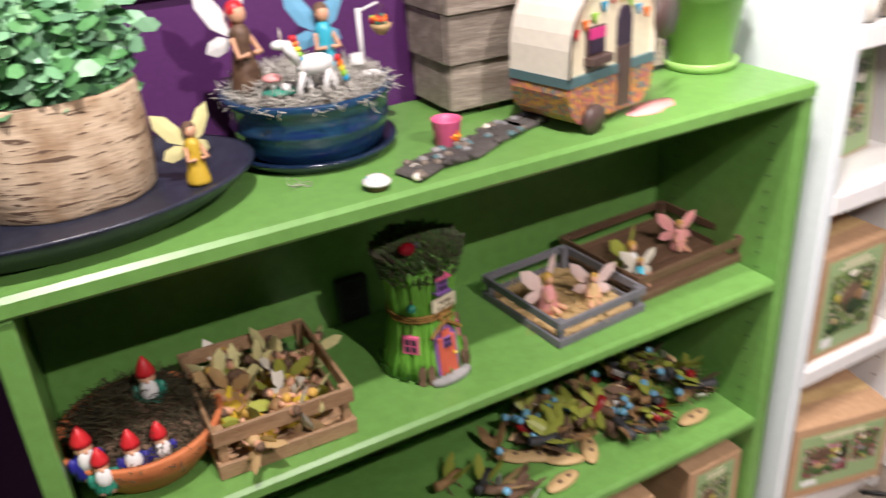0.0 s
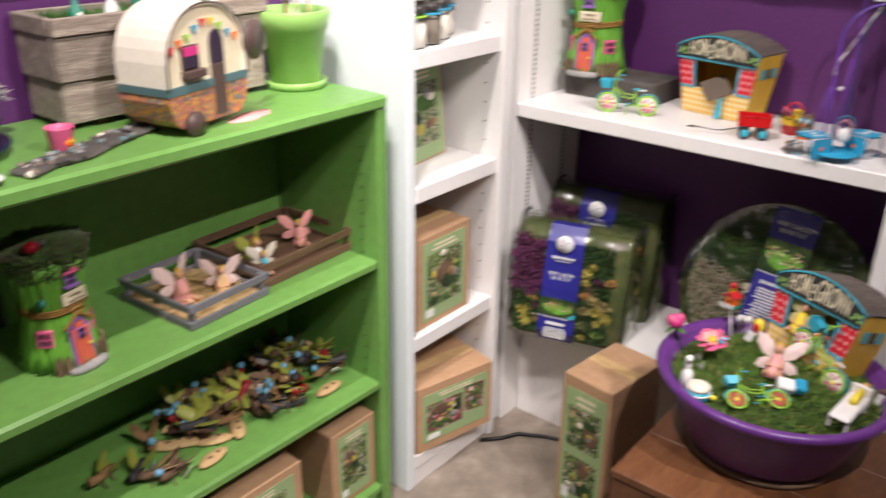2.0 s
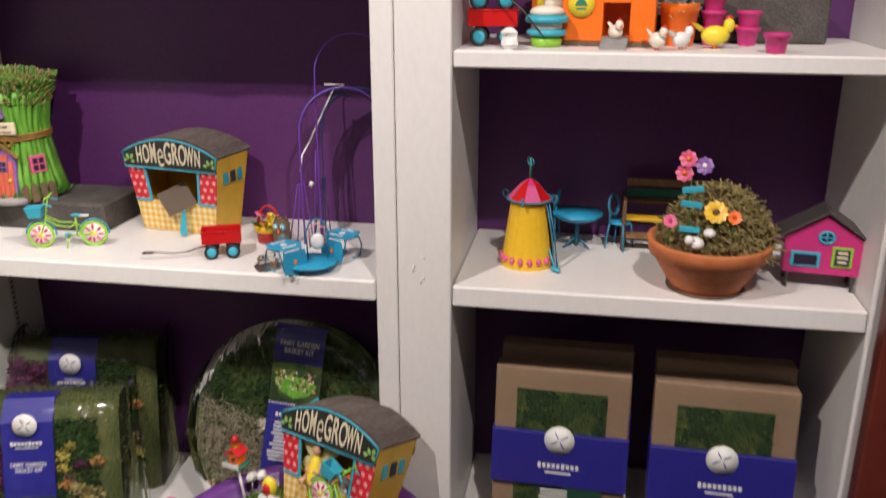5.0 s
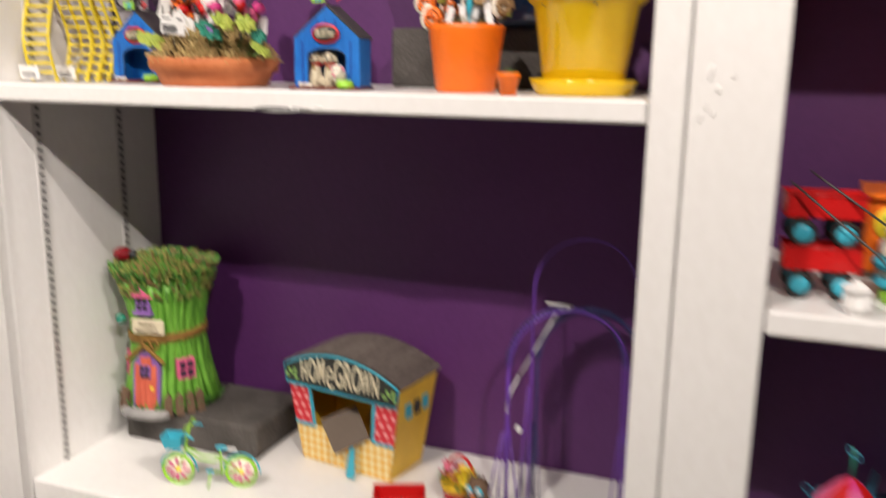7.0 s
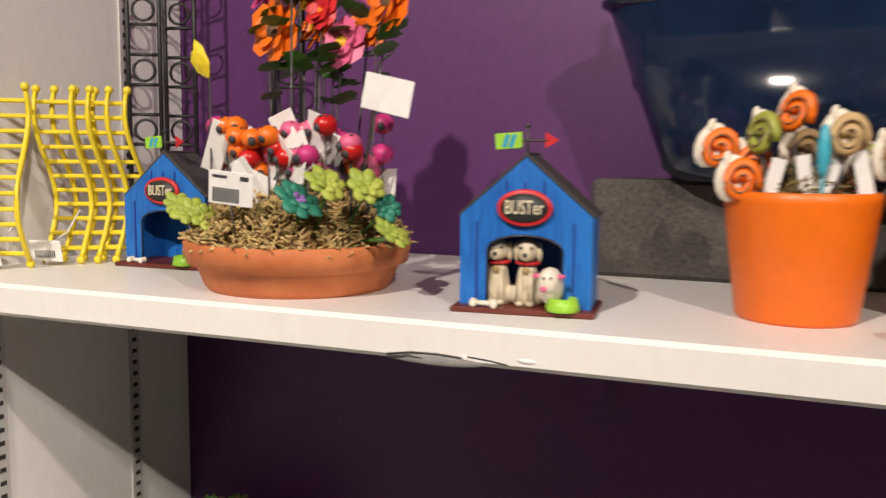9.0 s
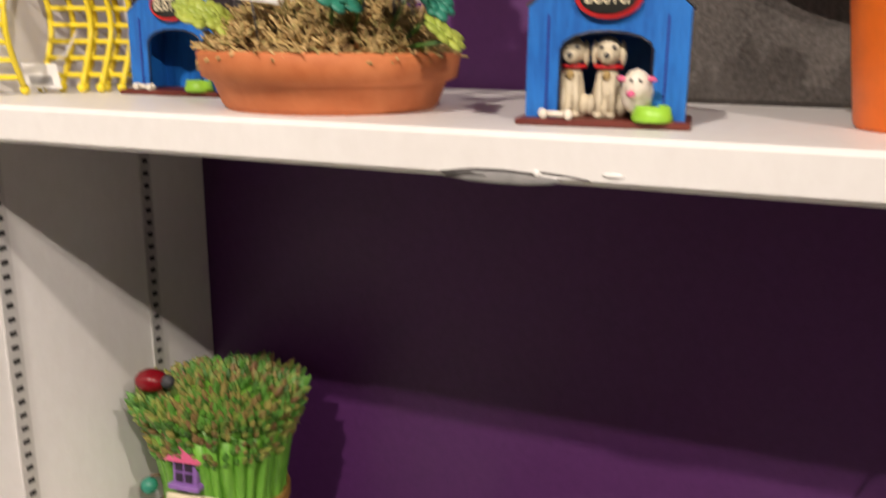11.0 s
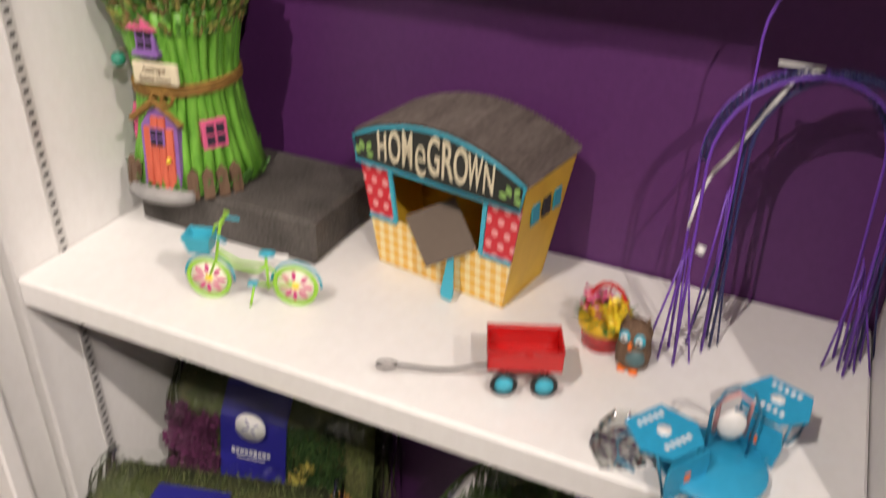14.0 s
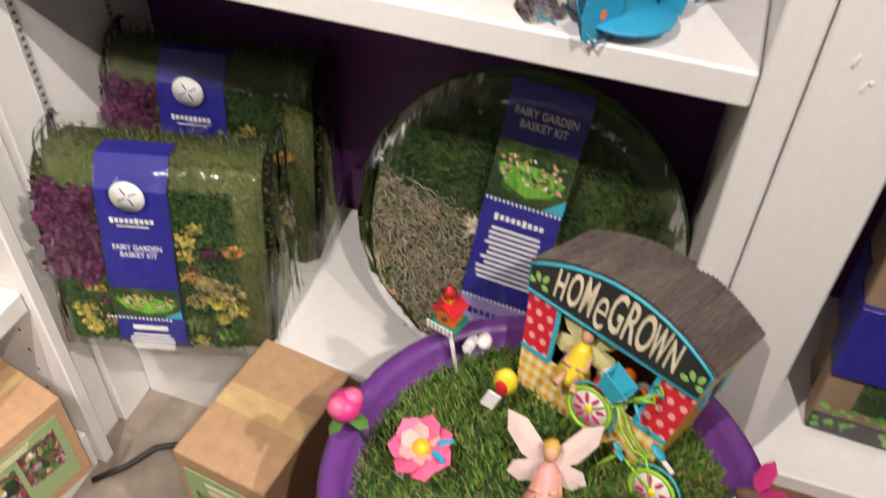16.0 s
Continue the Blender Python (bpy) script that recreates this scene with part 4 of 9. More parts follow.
        for x in (-w * 0.2, w * 0.2):
            for q in (-hgt * 0.2, hgt * 0.2):
                b.span(x - w * 0.15, x + w * 0.15, -0.0042, -0.0028, q - hgt * 0.15, q + hgt * 0.15)
        if cap:
            b.use(M["pink"]).prism([(-w * 0.75, hgt * 0.45), (0, hgt * 1.05), (w * 0.75, hgt * 0.45)], -0.009, 0.012)
            b.use(M["lilac"]).span(-w * 0.65, w * 0.65, -0.007, 0.01, -hgt * 0.65, -hgt * 0.45, 0.001)
        part("window", b, h, "small framed window with dark panes")

    window(48, 0.075, 0.032, 0.036, "pink")
    window(-62, 0.075, 0.032, 0.036, "pink")
    window(-6, 0.192, 0.026, 0.028, "lilac", True)
    board = mesher("cream")
    board.m = facing(-2, 0.152)
    board.box(0, -0.004, 0, 0.058, 0.006, 0.026, 0.002)
    plaque = part("sign", board, h, "small cream nameplate")
    for text, dz in (("Asparagus", 0.005), ("School House", -0.006)):
        words(text, 0.0085, "bark", plaque, facing(-2, 0.152) @ pose(0, -0.0075, dz), 0.0003, squeeze=0.85)
    lamp = mesher("emerald")
    lamp.m = facing(-55, 0.15)
    lamp.ball(0, -0.014, 0.006, 0.009).use(M["bark"]).tube([(0, 0, 0.016), (0, -0.012, 0.016)], 0.0015)
    part("lantern", lamp, h, "green globe lantern")
    step = mesher("stone")
    step.m = facing(-6, 0.006)
    step.lathe([(0.045, -0.006), (0.046, 0.002), (0.042, 0.006), (0.002, 0.006)], 18, 1, 0.42)
    part("doorstep", step, h)
    for angle in (22, 34, 46, 58, -34, -46):
        b = mesher("bark")
        b.m = facing(angle, 0.02) @ pose(0, 0, 0, -8)
        b.prism([(-0.0065, -0.02), (0.0065, -0.02), (0.0065, 0.012), (0.001, 0.019), (-0.0065, 0.01)], -0.008, -0.002)
        part("picket", b, h)
    grass = mesher("leaf_small")
    for k in range(60):
        a = rng.uniform(0, 2 * math.pi)
        grass.petal((0.082 * math.cos(a), 0.082 * math.sin(a), 0.002), (0.09 * math.cos(a + 0.1), 0.09 * math.sin(a + 0.1), rng.uniform(0.012, 0.03)), 0.004)
    tagged(part("grass_tuft", grass, h), kind="stuff")
    return h


def market_stall(where, label, flap=True):
    """A toy market stall, flared, with an arched tin roof; it faces local -y."""
    s = thing("market_stall", where, label, "toy stall", "toy market stalls")
    W0, W1, H, D0, D1, RISE = 0.0865, 0.1115, 0.166, 0.095, 0.115, 0.031

    def wide(z):
        return W0 + (W1 - W0) * z / H

    def front(z):
        return -0.010 * z / H

    def back(z):
        return D0 + (D1 - D0 - 0.01) * z / H

    def panel(name, mat, x0, x1, z0, z1, label_="", y=0.0):
        """A flat piece of the leaning front."""
        a0, a1, b0, b1 = (x0 * wide(z0), x1 * wide(z0), x0 * wide(z1), x1 * wide(z1))
        y0, y1 = front(z0) + y, front(z1) + y
        b = mesher(mat)
        b.add([(a0, y0, z0), (a1, y0, z0), (b1, y1, z1), (b0, y1, z1), (a0, y0 + 0.003, z0), (a1, y0 + 0.003, z0), (b1, y1 + 0.003, z1), (b0, y1 + 0.003, z1)], [(0, 1, 2, 3), (7, 6, 5, 4), (0, 4, 5, 1), (1, 5, 6, 2), (2, 6, 7, 3), (3, 7, 4, 0)])
        return part(name, b, s, label_)

    Z1, Z2 = 0.066, 0.137
    panel("counter_front", "gingham", -1, 1, 0.002, Z1, "yellow gingham counter front")
    panel("shutter_panel", "polka", -1, -0.62, Z1, Z2, "red panel with pale dots")
    panel("shutter_panel", "polka", 0.62, 1, Z1, Z2, "red panel with pale dots")
    for x in (-0.6, 0.6):
        panel("blue_trim", "sky", x - 0.025, x + 0.025, Z1, Z2, y=-0.002)
    for x0, x1 in ((-1, -0.6), (0.6, 1)):
        panel("blue_trim", "sky", x0, x1, Z1 - 0.003, Z1 + 0.002, y=-0.002)
    n = 14
    top = [(W1 * (1 - 2 * k / n), H + RISE * (1 - (1 - 2 * k / n) ** 2)) for k in range(n + 1)]
    low = [(-wide(Z2), Z2), (wide(Z2), Z2)]
    board = mesher("sign")
    board.m = pose(0, -0.012, 0)
    board.prism(low + top, -0.001, 0.003)
    sign = part("sign_board", board, s, "arched black sign board")
    edge = mesher("sky")
    edge.tube([(x, -0.0135, z) for x, z in low[::-1] + [(-W1, H)] + top[::-1][1:]], 0.0022, 5, True)
    part("sign_edge", edge, sign, "turquoise edging")
    for k, letter in enumerate("HOMeGROWN"):
        x = (k - 4) * 0.0174 - 0.001
        tall = H - Z2 + RISE * (1 - (x / W1) ** 2)
        z = Z2 + tall / 2 - (0.001 if k == 3 else 0)
        slope = -0.2 * math.degrees(math.atan(RISE * x / W1 ** 2))
        words(letter, (tall - 0.013) / (0.74 if k != 3 else 0.56), "cream", sign, pose(x, -0.0135, z, 0, -slope, 0), 0.0006, "letter", (0.42, 0.40, 0.34, 0.44, 0.39, 0.42, 0.40, 0.31, 0.40)[k], 0.01 if k != 3 else -0.01)
    for sx in (-1, 1):
        b = mesher("lime_pot")
        for dx, dz, a in ((0.0, 0.001, 120), (0.004, 0.002, 60), (0.003, -0.001, -10), (-0.004, -0.001, 170)):
            b.petal((sx * 0.096 + dx, -0.0138, Z2 + 0.013 + dz), (sx * 0.096 + dx + 0.011 * math.cos(radians(a)), -0.0142, Z2 + 0.013 + dz + 0.013 * math.sin(radians(a))), 0.0042, 0.0006, 0, (0, -1, 0))
        part("leaf_motif", b, sign, "pale green leaf sprig")
    for sx in (-1, 1):
        v = [(sx * W0, 0.003, 0), (sx * W0, back(0), 0), (sx * W1, back(H), H), (sx * W1, front(H) + 0.002, H)]
        v += [(p[0] - sx * 0.003, p[1], p[2]) for p in v]
        f = [(0, 1, 2, 3), (7, 6, 5, 4), (0, 4, 5, 1), (1, 5, 6, 2), (2, 6, 7, 3), (3, 7, 4, 0)]
        wall = part("side_wall", mesher("gold_side").add(v, f), s, "golden yellow side wall")
        w = mesher("sky")
        for q, mat in ((0.025, "sky"), (0.05, "ink"), (0.075, "sky")):
            w.use(M[mat]).box(sx * (wide(0.118) + 0.0015), q, 0.118, 0.003, 0.017, 0.024, 0.001)
        part("side_window", w, wall, "turquoise shutters round a dark window")
    part("back_wall", mesher("gold_side").add([(-W0, back(0), 0), (W0, back(0), 0), (W1, back(H), H), (-W1, back(H), H), (-W0, back(0) - 0.003, 0), (W0, back(0) - 0.003, 0), (W1, back(H) - 0.003, H), (-W1, back(H) - 0.003, H)], [(0, 1, 2, 3), (7, 6, 5, 4), (0, 4, 5, 1), (1, 5, 6, 2), (2, 6, 7, 3), (3, 7, 4, 0)]), s)
    part("base", mesher("gold_side").span(-W0, W0, 0.003, D0 - 0.004, 0.0, 0.004), s)
    roof = mesher("tin")
    waves = [(-1 + k / 44, 0.001 + 0.0032 * (k % 2)) for k in range(89)]
    crest = [(W1 * 1.03 * u, H + RISE * (1 - u * u) + up) for u, up in waves]
    roof.add([(x, -0.010, z) for x, z in crest] + [(x, back(H) + 0.004, z) for x, z in crest], [(k, 89 + k, 90 + k, k + 1) for k in range(88)])
    under = [(W1 * 1.03 * (1 - 2 * k / n), H + RISE * (1 - (1 - 2 * k / n) ** 2)) for k in range(n + 1)]
    roof.prism(under + [(x * 0.98, z - 0.003) for x, z in under[::-1]], -0.009, back(H) + 0.003)
    part("roof", roof, s, "grey-brown corrugated arched roof")
    if flap:
        b = mesher("flap")
        corners = [(-0.047, -0.002, 0.075), (-0.001, 0.032, 0.1), (0.052, -0.004, 0.068), (0.008, -0.037, 0.045)]
        b.add(corners + [(x, y, z + 0.002) for x, y, z in corners], [(3, 2, 1, 0), (4, 5, 6, 7), (0, 1, 5, 4), (1, 2, 6, 5), (2, 3, 7, 6), (3, 0, 4, 7)])
        part("hinged_flap", b, s, "grey-brown hinged flap, hanging open")
        spoon = mesher("sky")
        spoon.m = pose(0.028, -0.026, 0.004, -8)
        spoon.prism([(-0.006, 0.0), (0.006, 0.0), (0.0085, 0.008), (0.006, 0.03), (0.0035, 0.052), (-0.0035, 0.052), (-0.006, 0.03), (-0.0085, 0.008)], 0, 0.002)
        part("perch", spoon, s, "turquoise wooden perch")
    return s


def bicycle(where, label, scale=1.0, hub="magenta"):
    """A wire toy bicycle: front wheel at the origin, rear wheel along +x, standing on z 0."""
    b = thing("toy_bicycle", where @ Matrix.Diagonal((scale, scale, scale, 1)), label, "toy bicycle", "toy bicycles")
    R, L = 0.027, 0.105
    for x in (0, L):
        w = mesher("lime").ring(x, 0, R, R - 0.002, 0.0026, 24, (90, 0, 0))
        w.m = pose(x, 0, R, 90)
        wheel = part("wheel", w, b, "lime wheel rim")
        f = mesher(hub)
        f.m = pose(x, 0, R, 90)
        for k in range(8):
            a = k * math.pi / 4
            f.petal((0.004 * math.cos(a), 0.004 * math.sin(a), 0), (0.0225 * math.cos(a), 0.0225 * math.sin(a), 0), 0.0048, 0.001)
        f.use(M["lemon"]).ball(0, 0, 0, 0.0055, 0.0055, 0.003).use(M["ivory" if hub == "magenta" else "twig"]).lathe([(0.022, -0.0004), (0.022, 0.0004), (0.001, 0.0004)], 20)
        f.m = Matrix()
        part("flower_spokes", f, wheel, "pink flower with yellow centre")
        g = mesher("sky")
        g.tube([(x + (R + 0.003) * math.cos(a), 0.004, R + (R + 0.003) * math.sin(a)) for a in [radians(q) for q in range(-5, 190, 15)]], 0.0016, 5)
        part("mudguard", g, b, "turquoise mudguard")
    fr = mesher("lime")
    fr.tube([(0, 0, R), (0.012, 0, 0.055), (0.018, 0, 0.085), (0.024, 0, 0.108)], 0.0018)
    fr.tube([(0.014, 0, 0.062), (0.035, 0, 0.046), (0.06, 0, 0.042), (0.072, 0, 0.05)], 0.0018).tube([(0.015, 0, 0.068), (0.04, 0, 0.054), (0.07, 0, 0.052)], 0.0016)
    fr.tube([(0.072, 0, 0.02), (0.072, 0, 0.066)], 0.0018).tube([(0.05, 0, 0.024), (L, 0, R)], 0.0018).tube([(0.072, 0, 0.05), (L, 0, R)], 0.0016)
    fr.tube([(0.055, 0, 0.024), (0.052, -0.012, 0.0)], 0.0016)
    part("frame", fr, b, "lime wire frame")
    hb = mesher("lime").tube([(0.02, -0.018, 0.098), (0.022, -0.016, 0.108), (0.03, -0.008, 0.11), (0.024, 0, 0.108), (0.03, 0.008, 0.112), (0.022, 0.016, 0.11), (0.02, 0.02, 0.1)], 0.0016)
    hb.use(M["sky"]).tube([(0.02, -0.018, 0.098), (0.036, -0.022, 0.092)], 0.002).tube([(0.02, 0.02, 0.1), (0.036, 0.024, 0.096)], 0.002)
    part("handlebar", hb, b)
    bk = mesher("sky")
    bk.m = pose(-0.004, 0, 0.066)
    bk.add([(-0.012, -0.01, 0), (0.012, -0.01, 0), (0.012, 0.01, 0), (-0.012, 0.01, 0), (-0.018, -0.014, 0.022), (0.016, -0.014, 0.022), (0.016, 0.014, 0.022), (-0.018, 0.014, 0.022), (-0.0155, -0.0115, 0.022), (0.0135, -0.0115, 0.022), (0.0135, 0.0115, 0.022), (-0.0155, 0.0115, 0.022), (-0.01, -0.008, 0.004), (0.01, -0.008, 0.004), (0.01, 0.008, 0.004), (-0.01, 0.008, 0.004)], [(3, 2, 1, 0), (0, 1, 5, 4), (1, 2, 6, 5), (2, 3, 7, 6), (3, 0, 4, 7), (4, 5, 9, 8), (5, 6, 10, 9), (6, 7, 11, 10), (7, 4, 8, 11), (8, 9, 13, 12), (9, 10, 14, 13), (10, 11, 15, 14), (11, 8, 12, 15), (12, 13, 14, 15)])
    part("basket", bk, b, "turquoise basket")
    part("saddle", mesher("sky").ball(0.074, 0, 0.068, 0.011, 0.007, 0.003, 10, 5), b, "turquoise saddle")
    part("pedals", mesher("sky").box(0.056, -0.008, 0.03, 0.012, 0.007, 0.003, 0.001).box(0.05, 0.008, 0.02, 0.012, 0.007, 0.003, 0.001), b)
    part("price_strip", mesher("tag").box(0.088, 0.0, 0.066, 0.022, 0.005, 0.004, 0.001), b, "white paper strip")
    return b


def wagon(where, label, handle=True):
    """A toy wagon, long along x; the handle reaches towards -x."""
    w = thing("toy_wagon", where, label, "toy wagon", "toy wagons")
    bed = mesher("red")
    L, D, Z0, Z1 = 0.082, 0.048, 0.032, 0.058
    bed.span(-L / 2, L / 2, -D / 2, D / 2, Z0, Z0 + 0.002, 0.0005)
    bed.span(-L / 2, L / 2, -D / 2, -D / 2 + 0.002, Z0, Z1, 0.0008).span(-L / 2, L / 2, D / 2 - 0.002, D / 2, Z0, Z1, 0.0008)
    bed.span(-L / 2, -L / 2 + 0.002, -D / 2, D / 2, Z0, Z1, 0.0008).span(L / 2 - 0.002, L / 2, -D / 2, D / 2, Z0, Z1, 0.0008)
    bed.tube([(-L / 2, -D / 2, Z1), (L / 2, -D / 2, Z1), (L / 2, D / 2, Z1), (-L / 2, D / 2, Z1)], 0.0016, 5, True)
    part("bed", bed, w, "red enamelled bed")
    chassis = mesher("iron")
    for x in (-0.022, 0.022):
        chassis.tube([(x, -0.026, 0.0155), (x, 0.026, 0.0155)], 0.0018)
        for y in (-0.016, 0.016):
            chassis.tube([(x - 0.006, y, Z0), (x, y, 0.0155), (x + 0.006, y, Z0)], 0.0014)
    part("axles", chassis, w)
    for x in (-0.022, 0.022):
        for y in (-0.026, 0.026):
            tyre = mesher("cable").ring(x, y, 0.0155, 0.0125, 0.003, 18, (90, 0, 0))
            wheel = part("wheel", tyre, w, "black tyre on a turquoise disc")
            disc = mesher("sky")
            disc.m = pose(x, y, 0.0155, 90)
            disc.lathe([(0.011, -0.0015), (0.011, 0.0015), (0.004, 0.003), (0.001, 0.003)], 16).lathe([(0.001, -0.003), (0.004, -0.003), (0.011, -0.0015)], 16)
            part("disc", disc, wheel, "turquoise wheel disc")
    if handle:
        rod = mesher("iron").tube([(-0.03, 0, 0.022), (-0.05, 0, 0.02), (-0.075, 0.002, 0.012), (-0.1, 0.002, 0.011), (-0.128, 0, 0.016), (-0.14, 0, 0.017)], 0.0016)
        rod.tube([(-0.14 - 0.012 + 0.012 * math.cos(a), 0.006 * math.sin(a), 0.017) for a in [k * math.pi / 6 for k in range(12)]], 0.0016, 5, True)
        part("handle", rod, w, "bent iron pull handle")
    return w


def dog_house(where, label, dogs=True):
    """A toy kennel facing local -y."""
    where = where @ Matrix.Diagonal((0.9, 0.9, 0.97, 1))
    k = thing("toy_kennel", where, label, "toy kennel", "toy kennels")
    W, E, A, D = 0.049, 0.066, 0.106, 0.048
    hole = [(-0.028, 0.004), (-0.028, 0.043)] + [(-0.028 * math.cos(a), 0.043 + 0.010 * math.sin(a)) for a in [math.pi * q / 8 for q in range(1, 8)]] + [(0.028, 0.043), (0.028, 0.004)]
    outer = [(-W, 0.004), (-W, E), (-W * 0.75, E + 0.01), (-W * 0.5, E + 0.02), (-W * 0.25, E + 0.03), (0, A), (W * 0.25, E + 0.03), (W * 0.5, E + 0.02), (W * 0.75, E + 0.01), (W, E), (W, 0.004)]
    outer[5] = (0, A)
    b = mesher("blue")
    n = len(outer)
    v = [(x, 0, z) for x, z in outer] + [(x, 0, z) for x, z in hole] + [(x, 0.003, z) for x, z in outer] + [(x, 0.003, z) for x, z in hole]
    f = []
    for i in range(n - 1):
        f += [(i, i + 1, n + i + 1, n + i), (3 * n + i, 3 * n + i + 1, 2 * n + i + 1, 2 * n + i), (n + i, n + i + 1, 3 * n + i + 1, 3 * n + i), (2 * n + i, 2 * n + i + 1, i + 1, i)]
    b.add(v, f)
    part("front_wall", b, k, "blue painted plank front with an arched doorway")
    for s in (-1, 1):
        part("side_wall", mesher("blue").span(min(s * W, s * (W - 0.003)), max(s * W, s * (W - 0.003)), 0.003, D, 0.004, E + 0.002, 0.0005), k)
        r = mesher("iron")
        run, rise = W + 0.004, A - E
        r.m = pose(s * W / 2, D / 2 + 0.003, (E + A) / 2 + 0.0016, 0, s * math.degrees(math.atan2(rise, W)), 0)
        r.box(0, 0, 0, math.hypot(run, rise) + 0.001, D + 0.004, 0.0022, 0.0006)
        part("roof_panel", r, k, "dark grey tin roof")
    part("back_wall", mesher("blue").prism([(-W, 0.004), (-W, E), (0, A - 0.002), (W, E), (W, 0.004)], D - 0.003, D), k)
    part("floor_plate", mesher("rust").span(-W - 0.004, W + 0.004, -0.014, D + 0.002, 0, 0.004, 0.001), k, "thin rusty red base")
    seams = mesher("royal")
    for x in (-0.036, 0.036):
        seams.span(x - 0.0005, x + 0.0005, -0.0012, 0.0005, 0.006, 0.062)
    for x in (-0.014, 0.0, 0.014):
        seams.span(x - 0.0004, x + 0.0004, -0.0012, 0.0005, 0.078, 0.09)
    part("plank_seams", seams, k)
    part("doorway_edge", mesher("ink_blue").tube([(x, -0.0003, z) for x, z in hole], 0.0009, 5), k, "dark glaze round the arched doorway")
    plate = mesher("hat")
    plate.m = pose(0, -0.002, 0.072, 90)
    plate.lathe([(0.0205, -0.001), (0.0205, 0.0022), (0.018, 0.003), (0.001, 0.003)], 24, 1, 0.62)
    name_plate = part("name_plate", plate, k, "oval black name plate with a red rim")
    inner = mesher("sign")
    inner.m = pose(0, -0.0052, 0.072, 90)
    inner.lathe([(0.0175, -0.001), (0.0175, 0.0006), (0.001, 0.0006)], 24, 1, 0.56)
    part("plate_face", inner, name_plate)
    words("BUSTer", 0.0135, "cream", name_plate, pose(0, -0.0064, 0.072), 0.0004, squeeze=0.66)
    vane = mesher("iron").tube([(0, 0.004, A), (0, 0.004, A + 0.02)], 0.001).ball(0, 0.004, A + 0.0215, 0.002)
    vane.use(M["lime"]).box(-0.014, 0.004, A + 0.011, 0.02, 0.0014, 0.011, 0.0004, (0, -4, 0))
    vane.use(M["aqua"]).box(-0.016, 0.004, A + 0.011, 0.003, 0.002, 0.009, 0, (0, 20, 0)).box(-0.011, 0.004, A + 0.011, 0.003, 0.002, 0.009, 0, (0, 20, 0))
    vane.use(M["iron"]).tube([(-0.004, 0.004, A + 0.011), (0.016, 0.004, A + 0.0115)], 0.0009)
    vane.use(M["hat"]).prism([(0.013, A + 0.006), (0.023, A + 0.0115), (0.013, A + 0.017)], 0.0033, 0.0047)
    part("weather_vane", vane, k, "arrow weather vane in lime, blue and red")
    part("bowl", mesher("lime").lathe([(0.012, 0.004), (0.0125, 0.006), (0.0105, 0.013), (0.009, 0.013), (0.008, 0.009), (0.001, 0.009)], 16, x=0.03, y=-0.008), k, "lime feeding bowl")
    bone = mesher("ivory").tube([(-0.036, -0.008, 0.0065), (-0.022, -0.010, 0.0065)], 0.002)
    for x, y in ((-0.037, -0.005), (-0.036, -0.011), (-0.021, -0.007), (-0.02, -0.013)):
        bone.ball(x, y, 0.0065, 0.003)
    part("bone", bone, k, "cream bone")
    if dogs:
        for x, y in ((-0.0225, 0.014), (0.0005, 0.012)):
            d = mesher("dog").lathe([(0.0085, 0.004), (0.0088, 0.01), (0.0066, 0.022), (0.005, 0.03)], 14, x=x, y=y)
            d.ball(x, y - 0.001, 0.0385, 0.0068, 0.0078, 0.0078).ball(x, y - 0.008, 0.0355, 0.004, 0.0048, 0.0036)
            for side in (-1, 1):
                d.tube([(x + side * 0.003, y - 0.004, 0.026), (x + side * 0.0035, y - 0.0085, 0.014), (x + side * 0.0035, y - 0.009, 0.004)], 0.0022)
                d.ball(x + side * 0.0035, y - 0.0105, 0.0055, 0.0027, 0.0038, 0.0019, 8, 5)
                d.ball(x + side * 0.0075, y - 0.001, 0.010, 0.0038, 0.0065, 0.0062, 10, 6)
                d.ball(x + side * 0.0072, y + 0.0005, 0.0375, 0.0019, 0.0036, 0.0068, 10, 6)
            d.use(M["straw"]).ball(x, y - 0.0075, 0.0262, 0.0022, 0.001, 0.0026, 8, 5)
            d.use(M["ink"]).ball(x - 0.0033, y - 0.008, 0.0405, 0.0011).ball(x + 0.0033, y - 0.008, 0.0405, 0.0011).ball(x, y - 0.0128, 0.0365, 0.0015)
            d.use(M["hat"]).ring(x, y, 0.0305, 0.0068, 0.0012, 14)
            solid("dog_figurine", d, where @ Matrix.Translation((x, y, 0.004)) @ Matrix.Diagonal((1.2, 1.05, 1.1, 1)) @ Matrix.Translation((-x, -y, -0.004)), "pale seated dog figurine with a red collar in the kennel", "figurine", "dog figurines")
        p = mesher("ivory").ball(0.02, -0.004, 0.02, 0.010, 0.012, 0.013).ball(0.02, -0.012, 0.024, 0.008, 0.008, 0.009)
        p.use(M["pink"]).ball(0.0115, -0.012, 0.0275, 0.0034, 0.002, 0.0018).ball(0.0285, -0.012, 0.0275, 0.0034, 0.002, 0.0018).ball(0.0175, -0.0195, 0.0195, 0.0026, 0.002, 0.002)
        p.use(M["ink"]).ball(0.0175, -0.0195, 0.027, 0.001).ball(0.0225, -0.0195, 0.027, 0.001)
        solid("pig_figurine", p, where, "small white pig figurine leaning on the kennel", "figurine")
    return k


